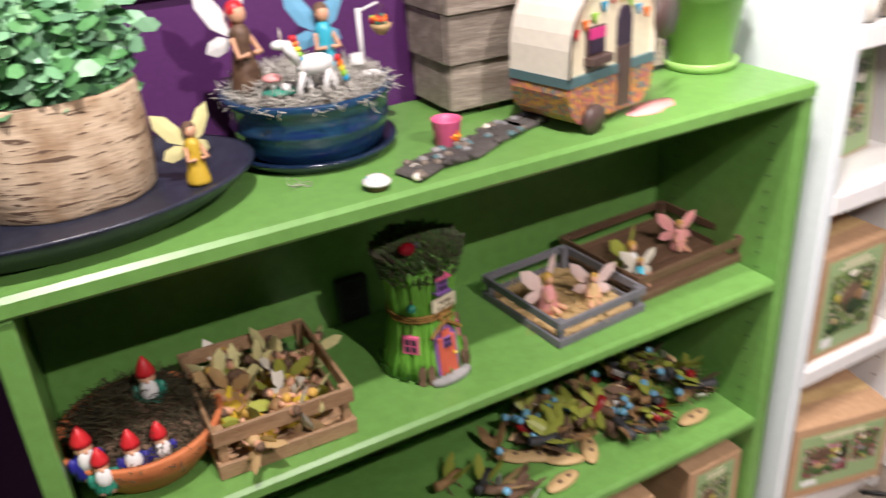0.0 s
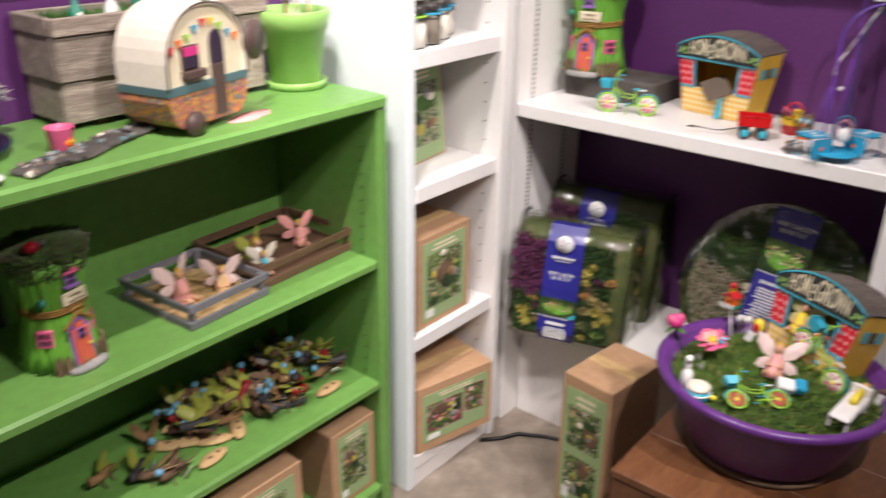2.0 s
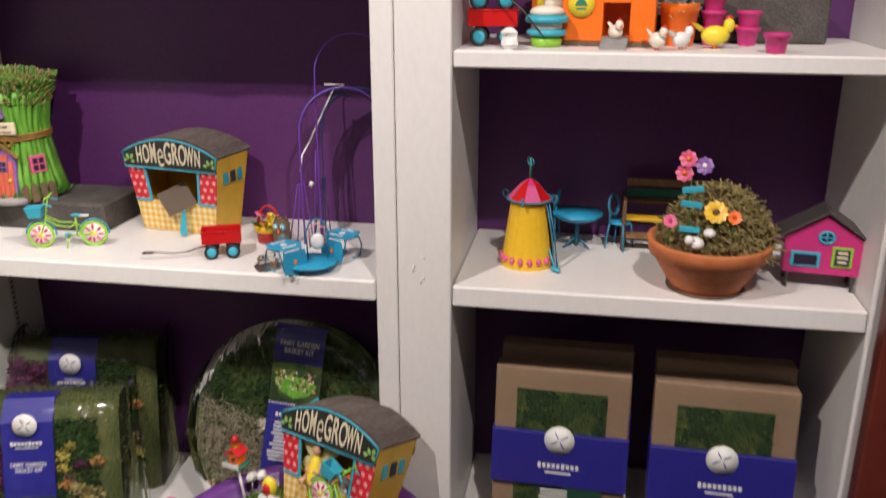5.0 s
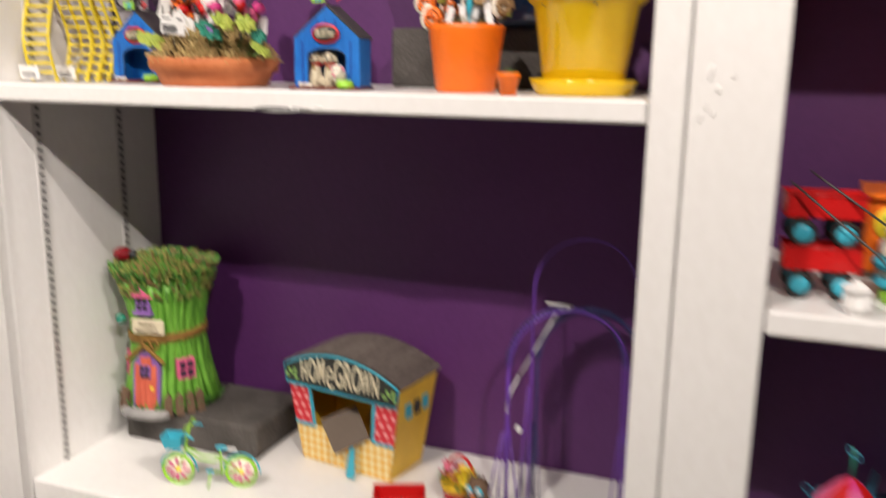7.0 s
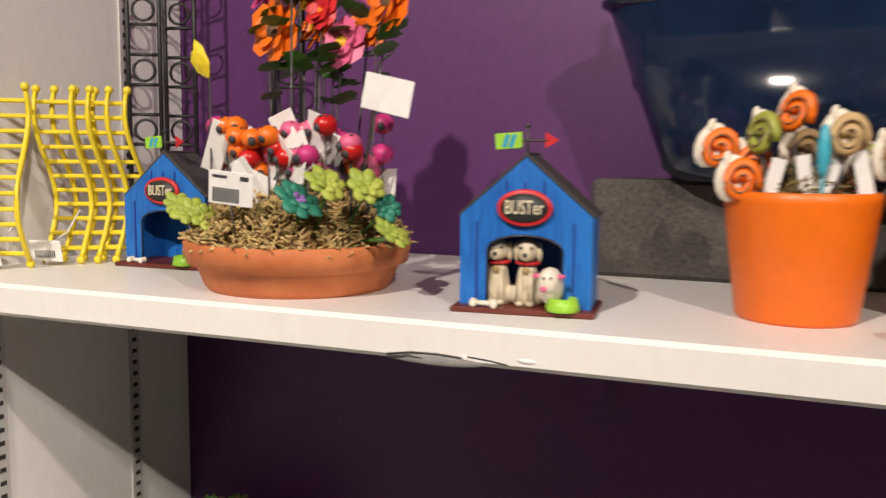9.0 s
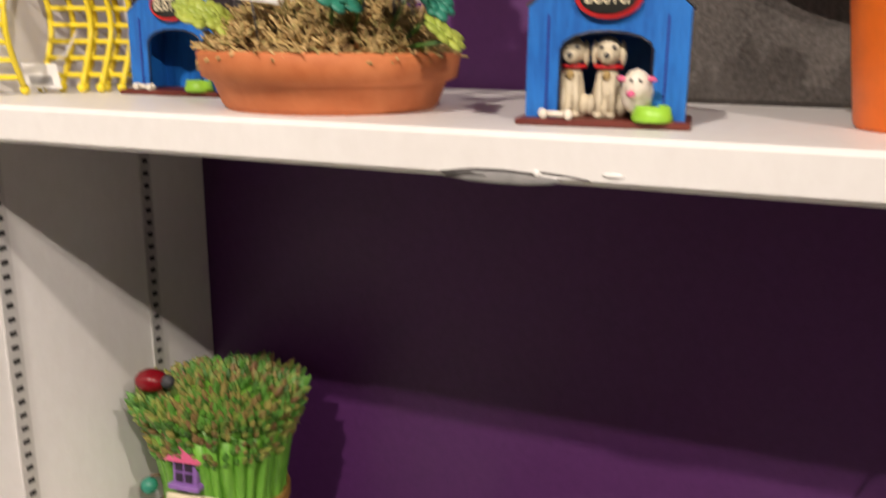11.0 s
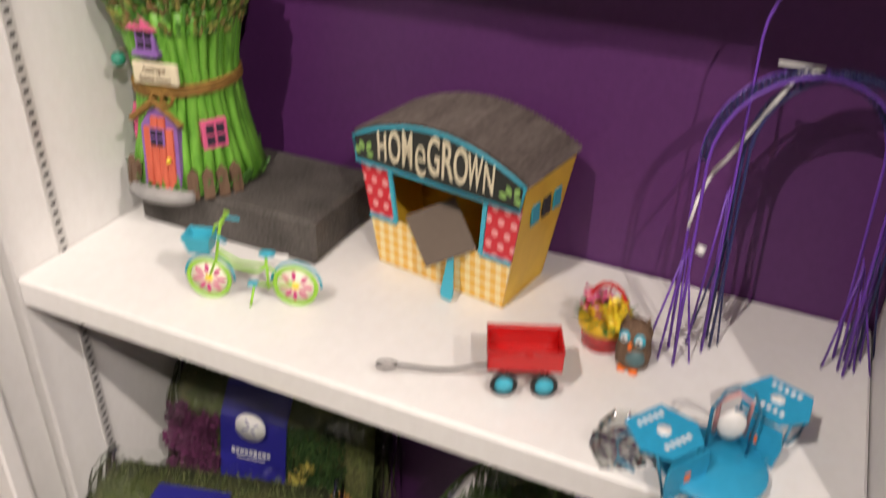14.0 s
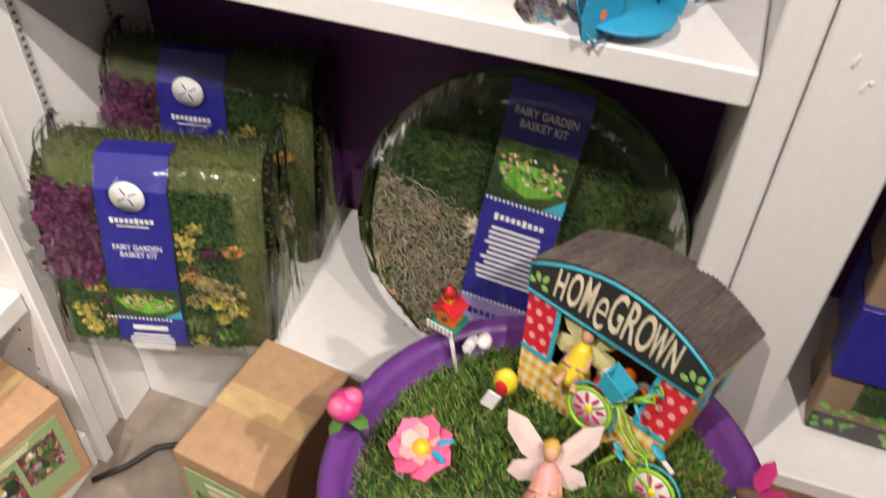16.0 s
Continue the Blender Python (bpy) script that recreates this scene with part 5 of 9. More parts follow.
def scenery(b, x0, x1, y, z0, z1, rng):
    """The printed subject of a picture: soft flat shapes on its ground."""
    for k, mat in enumerate(("deep_moss", "bark", "moss", "leafy_wing", "peanut", "deep_moss", "moss_olive", "ivory", "stone", "bark", "lichen", "moss", "deep_moss", "twig")):
        big = 1.5 if k < 3 else 0.62
        rx, rz = (x1 - x0) * rng.uniform(0.07, 0.2) * big, (z1 - z0) * rng.uniform(0.06, 0.17) * big
        b.use(M[mat]).ball(rng.uniform(x0 + rx, x1 - rx), y, rng.uniform(z0 + rz, z1 - rz), rx, 0.0004 + 0.0001 * k, rz, 9, 4)
    return b


def carton(where, w, d, h, label, pic="photo", face=(0.8, 0.8), two=False, rng=rnd):
    """A printed cardboard box: w along x, front at local -y, standing on z 0."""
    c = thing("cardboard_box", where, label, "box", "printed cardboard boxes")
    part("carton", mesher("card").span(-w / 2, w / 2, 0, d, 0, h, 0.002), c, "brown cardboard")
    part("tape", mesher("peanut").span(-w / 2 + 0.002, w / 2 - 0.002, d / 2 - 0.02, d / 2 + 0.02, h, h + 0.0006).span(-w / 2 + 0.004, w / 2 - 0.004, d / 2 - 0.0006, d / 2 + 0.0006, h, h + 0.0012), c)
    lw, lh = w * face[0], h * face[1]
    lab = part("print", mesher("sage").span(-lw / 2, lw / 2, -0.001, 0.0, h / 2 - lh / 2, h / 2 + lh / 2), c, "sage green printed panel")
    if two == "tall":
        for z in (0.27, 0.69):
            part("picture", scenery(mesher(pic).span(-lw * 0.4, lw * 0.4, -0.0018, -0.0008, h / 2 + lh * (z - 0.5) - lh * 0.17, h / 2 + lh * (z - 0.5) + lh * 0.17), -lw * 0.4, lw * 0.4, -0.0018, h / 2 + lh * (z - 0.5) - lh * 0.17, h / 2 + lh * (z - 0.5) + lh * 0.17, rng), lab)
    elif two:
        part("picture", scenery(mesher(pic).span(-lw * 0.44, lw * 0.1, -0.0018, -0.0008, h / 2 - lh * 0.3, h / 2 + lh * 0.28), -lw * 0.44, lw * 0.1, -0.0018, h / 2 - lh * 0.3, h / 2 + lh * 0.28, rng), lab)
        part("picture", scenery(mesher("photo_rose").span(lw * 0.14, lw * 0.44, -0.0018, -0.0008, h / 2 - lh * 0.2, h / 2 + lh * 0.36), lw * 0.14, lw * 0.44, -0.0018, h / 2 - lh * 0.2, h / 2 + lh * 0.36, rng), lab)
    else:
        part("picture", scenery(mesher(pic).span(-lw * 0.4, lw * 0.4, -0.0018, -0.0008, h / 2 - lh * 0.34, h / 2 + lh * 0.34), -lw * 0.4, lw * 0.4, -0.0018, h / 2 - lh * 0.34, h / 2 + lh * 0.34, rng), lab)
    bars_ = bars(mesher("cream"), 0, -0.0012, h / 2 + lh * 0.44, lw * 0.6, lh * 0.05, 2, rng)
    tagged(part("small_print", bars_, lab), kind="stuff")
    part("bar_code", mesher("tag").span(-lw * 0.42, -lw * 0.24, -0.0018, -0.0008, h / 2 - lh * 0.46, h / 2 - lh * 0.36), lab, "white price sticker")
    return c


def round_badge(b, x, y, z, r, light="tag"):
    """A pale round emblem, drawn plainly."""
    keep = b.m
    b.m = b.m @ pose(x, y, z, 90)
    b.use(M[light]).lathe([(r, -0.0004), (r, 0.0006), (0.001, 0.0006)], 24)
    b.use(M["royal"])
    for k in range(4):
        b.box(0.38 * r * math.cos(k * 1.57 + 0.5), 0.38 * r * math.sin(k * 1.57 + 0.5), 0.0008, r * 0.5, r * 0.07, 0.0006, 0, (0, 0, math.degrees(k * 1.57 + 0.5)))
    b.m = keep
    return b

# ---- things on the white corner shelves, middle shelf ----
P, U, Q2, S, QL = 1.0, 1.615, 1.40, 0.38, 0.457
solid("paver_block", mesher("slate").span(2.012, 2.168, 0.62, 0.886, 0, 0.061, 0.005), pose(0, 0, P), "rough charcoal concrete paver block under a toy house", "block", "paver blocks")
asparagus_house(pose(2.070, 0.828, P + 0.061, 0, 0, -78), False, "bright green asparagus bundle fairy house with coral door on a block")
market_stall(pose(2.045, 0.472, P, 0, 0, -99.8), "toy market stall, gingham front and black sign reading homegrown")
bicycle(pose(1.906, 0.692, P, 0, 0, -73), "lime wire toy bicycle with pink flower wheels and turquoise basket", 0.95)
wagon(pose(1.922, 0.323, P, 0, 0, -67) @ Matrix.Diagonal((0.89, 0.89, 0.92, 1)), "red enamelled toy wagon with turquoise wheels and bent iron handle")


def flower_bucket(where):
    k = thing("flower_bucket", where, "tiny red and yellow bucket packed with pink and yellow flowers", "flower bucket")
    part("bucket", mesher("red").lathe([(0.022, 0), (0.024, 0.02), (0.026, 0.024), (0.025, 0.03)], 18).use(M["yellow"]).lathe([(0.0258, 0.022), (0.028, 0.026), (0.0285, 0.036), (0.026, 0.037), (0.001, 0.034)], 18), k, "red bucket with a yellow rim")
    part("handle", mesher("hat").tube([(0.004, 0.022 * math.cos(a), 0.036 + 0.036 * math.sin(a)) for a in [math.pi * q / 10 for q in range(11)]], 0.0026), k, "red hoop handle")
    fl = mesher("leaf_small")
    for _ in range(40):
        a = rnd.uniform(0, 6.28)
        fl.petal((0.012 * math.cos(a), 0.012 * math.sin(a), 0.034), (0.036 * math.cos(a), 0.036 * math.sin(a), rnd.uniform(0.032, 0.046)), 0.004)
    for _ in range(26):
        x, y = rnd.uniform(-0.024, 0.024), rnd.uniform(-0.024, 0.024)
        part("flower", blossom(mesher("pink"), x, y, rnd.uniform(0.042, 0.055), 0.0085, "pink" if y > 0 else "lemon", "soft_pink" if y > 0 else "yellow", 5, (rnd.uniform(-40, 40), rnd.uniform(-40, 40), 0)), k)
    tagged(part("foliage", fl, k), kind="stuff")


flower_bucket(pose(2.022, 0.268, P))
owl = mesher("bark").lathe([(0.012, 0), (0.019, 0.006), (0.021, 0.022), (0.018, 0.038), (0.019, 0.05), (0.012, 0.058), (0.001, 0.06)], 14, 1, 0.85)
owl.use(M["sky"]).ball(-0.008, -0.0145, 0.045, 0.0075, 0.004, 0.0075).ball(0.009, -0.0145, 0.045, 0.0075, 0.004, 0.0075)
owl.use(M["tag"]).ball(-0.008, -0.0175, 0.045, 0.0045, 0.002, 0.0045).ball(0.009, -0.0175, 0.045, 0.0045, 0.002, 0.0045)
owl.use(M["ink"]).ball(-0.008, -0.0192, 0.045, 0.002).ball(0.009, -0.0192, 0.045, 0.002)
owl.use(M["orange"]).ball(0, -0.018, 0.036, 0.003, 0.003, 0.005).ball(-0.007, -0.014, 0.003, 0.006, 0.005, 0.003).ball(0.007, -0.014, 0.003, 0.006, 0.005, 0.003)
owl.use(M["denim"]).ball(0.006, -0.012, 0.02, 0.012, 0.009, 0.012)
for s in (-1, 1):
    owl.use(M["bark"]).lathe([(0.005, 0.054), (0.001, 0.066)], 8, x=s * 0.012)
solid("owl_figurine", owl, pose(1.996, 0.230, P, 0, 0, -96) @ Matrix.Diagonal((0.9, 0.9, 0.95, 1)), "brown owl figurine with turquoise eyes", "figurine")


def wire_chair(where, label):
    """A toy chair of bent wire with pressed tin seat and back."""
    c = thing("toy_chair", where, label, "toy chair", "blue toy chairs")
    high = 0.052
    for s in (-1, 1):
        part("wire_leg", mesher("teal_wire").tube([(s * 0.024, -0.034, 0.012), (s * 0.026, -0.02, high * 0.95), (s * 0.026, 0.022, high * 0.9), (s * 0.023, 0.036, high * 0.5), (s * 0.019, 0.034, 0.0016), (s * 0.017, 0.012, 0.0016)], 0.0018), c, "teal bent wire")
    part("wire_hoop", mesher("teal_wire").tube([(-0.02, -0.036, 0.014), (-0.014, -0.044, 0.004), (0.014, -0.044, 0.004), (0.02, -0.036, 0.014)], 0.0016), c, "teal bent wire")
    seat = mesher("aqua")
    seat.m = pose(0, 0, high, 90, 0, 0)
    hexagon = [(-0.037, 0.008), (-0.02, 0.034), (0.02, 0.034), (0.037, 0.008), (0.024, -0.03), (-0.024, -0.03)]
    seat = part("backrest", seat.prism(hexagon, 0.0, 0.0022), c, "blue tin back")
    motif = mesher("tag").lathe([(0.008, high + 0.0026), (0.0078, high + 0.0032), (0.001, high + 0.0032)], 7)
    for q in range(5):
        motif.box(-0.014 + q * 0.007, 0.019, high + 0.003, 0.004, 0.006, 0.0008).box(-0.014 + q * 0.007, -0.019, high + 0.003, 0.004, 0.006, 0.0008)
    tagged(part("motif", motif, seat, "white stencilled motif"), kind="stuff")
    low = part("seat", mesher("aqua").prism([(-0.025, 0.006), (0.025, 0.006), (0.029, 0.03), (0.025, high - 0.002), (-0.025, high - 0.002), (-0.029, 0.03)], -0.0375, -0.0355), c, "blue tin seat")
    part("motif", mesher("orange").box(0, -0.038, 0.028, 0.008, 0.001, 0.009, 0.0004), low, "small orange label")
    return c


def bistro_table(where, r, label, group):
    t = thing("toy_table", where, label, "toy table", group)
    part("tabletop", mesher("aqua").lathe([(r, 0.0), (r + 0.001, 0.002), (r, 0.004), (0.001, 0.004)], 28, z=0.014), t, "round blue tin top")
    for k in range(3):
        a = k * 2.1 + 0.4
        part("leg", mesher("teal_wire").tube([(0.2 * r * math.cos(a), 0.2 * r * math.sin(a), 0.014), (0.7 * r * math.cos(a), 0.7 * r * math.sin(a), 0.0015)], 0.0016), t)
    return t


bistro_table(pose(1.872, 0.130, P), 0.046, "round blue tin toy table with low wire legs", "blue toy tables")
wire_chair(pose(1.855, 0.174, P, 0, 0, -35) @ Matrix.Diagonal((0.88, 0.88, 0.95, 1)), "blue tin toy chair with stencilled motif beside a round table")
wire_chair(pose(1.940, 0.090, P, 0, 0, -112) @ Matrix.Diagonal((0.88, 0.88, 0.95, 1)), "blue tin toy chair turned round behind a table")
third = mesher("teal_wire").tube([(-0.018, 0, 0), (-0.02, 0, 0.05), (-0.012, 0, 0.07), (0, 0, 0.076), (0.012, 0, 0.07), (0.02, 0, 0.05), (0.018, 0, 0)], 0.0016).use(M["soft_pink"]).tube([(-0.013, 0.004, 0.02), (-0.014, 0.004, 0.055), (0, 0.004, 0.066), (0.014, 0.004, 0.055), (0.013, 0.004, 0.02)], 0.002).use(M["tag"]).ball(0, 0.002, 0.032, 0.013, 0.006, 0.016)
solid("wire_swing_seat", third, pose(1.888, 0.122, P + 0.018, 0, 0, -70), "small wire seat with pink twine on the toy table", "toy seat")
bag = mesher("clear").lathe([(0.028, 0.001), (0.033, 0.006), (0.022, 0.013), (0.026, 0.019), (0.012, 0.023), (0.001, 0.018)], 13, 1.1, 0.8, 0.35, smooth=False)
solid("crumpled_bag", bag, pose(1.872, 0.212, P), "crumpled scrap of clear plastic bag on the shelf", "plastic bag").visible_shadow = False


def garden_arch(where, wide, tall, mat, label, deep=0.03, tines=3, lattice=True, rad=0.0017):
    """A wire arch: two hoops in local x-z joined by scrollwork, on pointed tines."""
    a = thing("wire_arch", where, label, "garden arch", "toy garden arches")

    def hoop(y, k=1.0):
        r = wide / 2
        pts = [(-r, y, 0.0), (-r, y, (tall - r) * 0.5), (-r, y, tall - r)]
        pts += [(-r * math.cos(q) * k, y, tall - r + r * math.sin(q)) for q in [math.pi * j / 14 for j in range(1, 14)]]
        return pts + [(r, y, tall - r), (r, y, (tall - r) * 0.5), (r, y, 0.0)]

    for y in ((0.0, deep) if lattice else (0.0,)):
        part("hoop", mesher(mat).tube(hoop(y), rad, 5), a)
    if lattice:
        net = mesher("navy_wire")
        path = hoop(0.0)[2:-2]
        for i in range(len(path) - 1):
            p, q = Vector(path[i]), Vector(path[i + 1])
            for j in range(3):
                s, e = p.lerp(q, j / 3), p.lerp(q, (j + 1) / 3)
                net.tube([tuple(s), tuple(e + Vector((0, deep, 0)))], 0.0008, 4).tube([tuple(s + Vector((0, deep, 0))), tuple(e)], 0.0008, 4)
                net.ring(*(p.lerp(q, (j + 0.5) / 3) + Vector((0, deep / 2, 0))), 0.005, 0.0007, 8, (rnd.uniform(40, 130), rnd.uniform(-40, 40), 0), 4)
        tagged(part("scrollwork", net, a, "dark scrolled lattice between the hoops"), kind="stuff")
    for s in (-1, 1):
        for k in range(tines):
            legs = mesher(mat)
            x = s * wide / 2
            legs.tube([(x + 0.004 * (k - tines / 2), deep * k / max(tines - 1, 1), (tall - wide / 2) * 0.55), (x + s * 0.006 + 0.016 * (k - (tines - 1) / 2), deep * k / max(tines - 1, 1) - 0.012 * (k - 1), 0.0)], 0.0013, 4)
            part("tine", legs, a)
    return a


garden_arch(pose(2.072, 0.096, P, -6, 0, -74), 0.15, 0.405, "purple_wire", "tall purple wire toy arch leaning on the wall", 0.012, 2, False, 0.0016)
garden_arch(pose(2.045, 0.110, P, -6, 0, -70), 0.172, 0.305, "purple_wire", "bundle of purple wire toy arches with dark scrollwork", 0.03, 4)
garden_arch(pose(2.085, 0.09, P, -4, 0, -72), 0.15, 0.298, "navy_wire", "navy wire toy arch with scrollwork", 0.02, 3)
tie = mesher("tag").tube([(2.085, 0.196, 0.19), (2.08, 0.185, 0.21), (2.088, 0.14, 0.30), (2.09, 0.12, 0.306), (2.09, 0.16, 0.306)], 0.0022, 5).tube([(2.07, 0.192, 0.105), (2.075, 0.19, 0.112)], 0.005)
tie.tube([(2.085, 0.196, 0.19), (2.06, 0.203, 0.17), (2.055, 0.206, 0.14)], 0.0018, 5)
solid("cable_tie", tie, pose(0, 0, P), "white cable tie round the purple arches", "cable tie")

# ---- upper shelf ----


def pick(b, x, y, z0, z1, lean=(0.0, 0.0)):
    return b.use(M["iron"]).tube([(x, y, z0), (x + lean[0], y + lean[1], z1)], 0.0009, 4)


def planter_bowl():
    c = thing("flower_dish", pose(1.93, 0.608, U) @ Matrix.Diagonal((0.9, 0.9, 1, 1)), "shallow terracotta dish of dry moss with toy flower picks", "planter")
    part("dish", mesher("terracotta").lathe([(0.078, 0), (0.082, 0.004), (0.088, 0.018), (0.096, 0.021), (0.099, 0.036), (0.097, 0.038), (0.09, 0.037), (0.086, 0.028), (0.001, 0.027)], 40), c, "terracotta dish with a broad rim")
    heap = mound(mesher("twig"), 0, 0, 0.088, 0.03, 0.04)
    part("soil", heap, c)
    hay = mesher("straw").strand(3000, dome(0, 0, 0.091, 0.034, 0.046, rnd), 0.015, 0.0011, rnd, 3)
    tagged(part("dry_moss", hay, c, "pale dry moss"), kind="stuff")
    return c


planter_bowl()
DISH = Vector((1.93, 0.608, U))


def near_dish(px, py, z=0.0):
    return Matrix.Translation(DISH + Vector((0.9 * px, 0.9 * py, z))) @ Matrix.Diagonal((0.92, 0.92, 1, 1))


for n in range(36):
    a = rnd.uniform(1.2, 5.6)
    q = rnd.uniform(0.35, 0.95)
    x, y, top = 0.075 * q * math.cos(a), 0.09 * q * math.sin(a), rnd.uniform(0.088, 0.132)
    b = pick(mesher("iron"), 0, 0, 0.035, top)
    shell = rnd.choice(("orange", "orange", "red", "red", "pink", "magenta"))
    b.use(M[shell]).ball(0, 0, top, 0.0108, 0.0095, 0.008, 12, 6).use(M["ink"]).ball(-0.008, rnd.uniform(-0.006, 0.006), top - 0.002, 0.0036)
    for k in range(5):
        s = rnd.uniform(0, 6.28)
        b.ball(0.006 * math.cos(s), 0.005 * math.sin(s), top + 0.006, 0.0016, 0.0016, 0.001, 6, 4)
    solid("ladybird_pick", b, near_dish(x, y), "glossy ladybird on a wire pick", "plant pick", "ladybird picks")
for n in range(26):
    a = rnd.uniform(1.3, 5.0)
    q = rnd.uniform(0.2, 0.9)
    x, y = 0.07 * q * math.cos(a), 0.085 * q * math.sin(a)
    b = mesher("tag")
    b.m = pose(0, 0, 0.09 + rnd.uniform(-0.01, 0.03), rnd.uniform(-25, 25), rnd.uniform(-50, 50), rnd.uniform(-120, -60))
    w, h = rnd.choice(((0.017, 0.042), (0.036, 0.024), (0.022, 0.036), (0.032, 0.024)))
    b.box(0, 0, 0, w, 0.0008, h, 0.0003)
    t = thing("price_tag", near_dish(x, y), "small white paper price tag on a pick", "price tag", "price tags")
    part("card", b, t, "white paper card")
    part("wire", mesher("iron").tube([(0, 0, 0.035), (0, 0, 0.085)], 0.0006, 4), t)
b = mesher("tag")
b.m = pose(-0.088, 0.006, 0.079, 8, 6, -78)
t = thing("price_label", near_dish(0, 0), "white price label with a bar code", "price tag", "price tags")
card = part("card", b.box(0, 0, 0, 0.036, 0.0008, 0.024, 0.0004), t, "white paper card")
b = mesher("ink")
b.m = pose(-0.088, 0.006, 0.079, 8, 6, -78)
for k in range(16):
    b.box(-0.014 + k * 0.00135, -0.0006, -0.005, 0.0007 if k % 3 else 0.0011, 0.0004, 0.010)
b.box(-0.009, -0.0006, 0.008, 0.012, 0.0004, 0.002).box(0.011, -0.0006, 0.008, 0.007, 0.0004, 0.003)
tagged(part("bar_code", b, card, "black bar code"), kind="stuff")
part("wire", mesher("iron").tube([(-0.078, 0.008, 0.035), (-0.087, 0.008, 0.071)], 0.0007, 4), t)
spread = random.Random(12)
for x, y, z, r, mat, heart in ((-0.082, -0.048, 0.07, 0.021, "emerald", "lilac"), (-0.078, -0.07, 0.082, 0.019, "chartreuse", "chartreuse"), (-0.06, 0.07, 0.058, 0.018, "chartreuse", "chartreuse"), (-0.052, -0.092, 0.08, 0.017, "chartreuse", "chartreuse"), (-0.048, -0.112, 0.047, 0.018, "chartreuse", "chartreuse"), (-0.036, -0.102, 0.066, 0.015, "emerald", "emerald"), (-0.068, 0.052, 0.056, 0.014, "chartreuse", "chartreuse"), (-0.05, 0.09, 0.062, 0.014, "chartreuse", "chartreuse")):
    s = thing("succulent_pick", near_dish(x, y, z), "small green succulent rosette pick in dry moss", "plant pick", "succulent picks")
    part("stem", mesher("leaf_small").tube([(0.002, 0, -0.002), (-0.35 * x, -0.35 * y, -z + 0.04)], 0.0015, 4), s)
    tilt = pose(0, 0, 0, spread.uniform(5, 40), spread.uniform(-62, -30), spread.uniform(0, 60))
    for scale, cup, count in ((1.0, 0.12, 7), (0.72, 0.5, 6), (0.42, 0.95, 5)):
        for q in range(count):
            leaf = mesher(mat if scale > 0.5 else heart)
            leaf.m = tilt @ Matrix.Rotation((q + 0.7 * scale + spread.uniform(-0.16, 0.16)) * 2 * math.pi / count, 4, "Z") @ Matrix.Rotation(-cup * spread.uniform(0.6, 1.0), 4, "Y")
            w = r * scale * spread.uniform(0.85, 1.1)
            leaf.ball(0.5 * w, 0, 0.1 * w, 0.5 * w, 0.34 * w, 0.0022, 10, 5)
            part("leaf", leaf, s)
t = thing("price_tag", near_dish(-0.03, -0.1, 0.146), "large white paper tag on a wire", "price tag", "price tags")
part("card", mesher("tag").box(0, 0, 0, 0.001, 0.042, 0.026, 0.0004, (12, 0, 0)), t, "white paper card")
part("wire", mesher("iron").tube([(0.002, 0.02, -0.1), (0.002, 0.01, 0)], 0.0007, 4), t)
BLOOMS = ((-0.01, 0.25, 0.026, "yellow", "magenta"), (-0.026, 0.262, 0.021, "orange", "bark"), (0.016, 0.198, 0.027, "orange", "bark"), (-0.018, 0.2, 0.02, "orange", "yellow"), (-0.045, 0.187, 0.022, "pink", "yellow"), (-0.1, 0.212, 0.025, "orange", "bark"), (-0.08, 0.23, 0.022, "magenta", "pink"), (0.034, 0.228, 0.017, "magenta", "magenta"), (-0.038, 0.232, 0.014, "orange", "hat"), (-0.003, 0.225, 0.02, "yellow", "orange"), (-0.06, 0.198, 0.019, "orange", "bark"), (0.03, 0.205, 0.02, "orange", "yellow"), (-0.03, 0.21, 0.015, "hat", "orange"))
for y, top, r, colour, heart in BLOOMS:
    x = rnd.uniform(-0.03, 0.02)
    b = mesher("iron").tube([(0, -0.4 * y, 0.03), (0, -0.15 * y, 0.12), (0, 0, top)], 0.0012, 4)
    tilt = (rnd.uniform(-25, 25), rnd.uniform(-95, -60), 0)
    blossom(b, 0, 0, top, r, colour, heart, 6, tilt, 0.12, 0.62)
    blossom(b, -0.003, 0, top, r * 0.6, "pink" if heart == "yellow" and colour == "pink" else colour, heart, 5, tilt, 0.45, 0.6)
    b.use(M["leaf_small"])
    for k in range(4):
        s, z = rnd.uniform(0, 6.28), top - rnd.uniform(0.02, 0.055)
        b.petal((0, -0.1 * y, z), (0.028 * math.cos(s), -0.1 * y + 0.028 * math.sin(s), z + rnd.uniform(-0.004, 0.012)), 0.012)
    solid("flower_pick", b, near_dish(x, y), "toy flower on a wire stem with green leaves", "plant pick", "flower picks")
b = pick(mesher("iron"), 0, 0, 0.03, 0.17)
b.use(M["lemon"]).petal((0, 0, 0.16), (-0.012, 0.008, 0.18), 0.008, 0.002).petal((0, 0, 0.16), (-0.004, 0.012, 0.19), 0.007, 0.002)
solid("flower_pick", b, near_dish(-0.04, 0.062), "yellow bud on a wire pick", "plant pick", "flower picks")

dog_house(pose(1.889, 0.4105, U, 0, 0, -84), "blue toy kennel with two pale dogs and lime bowl")
dog_house(pose(1.972, 0.776, U, 0, 0, -88), "blue toy kennel, empty, behind the flower dish", False)


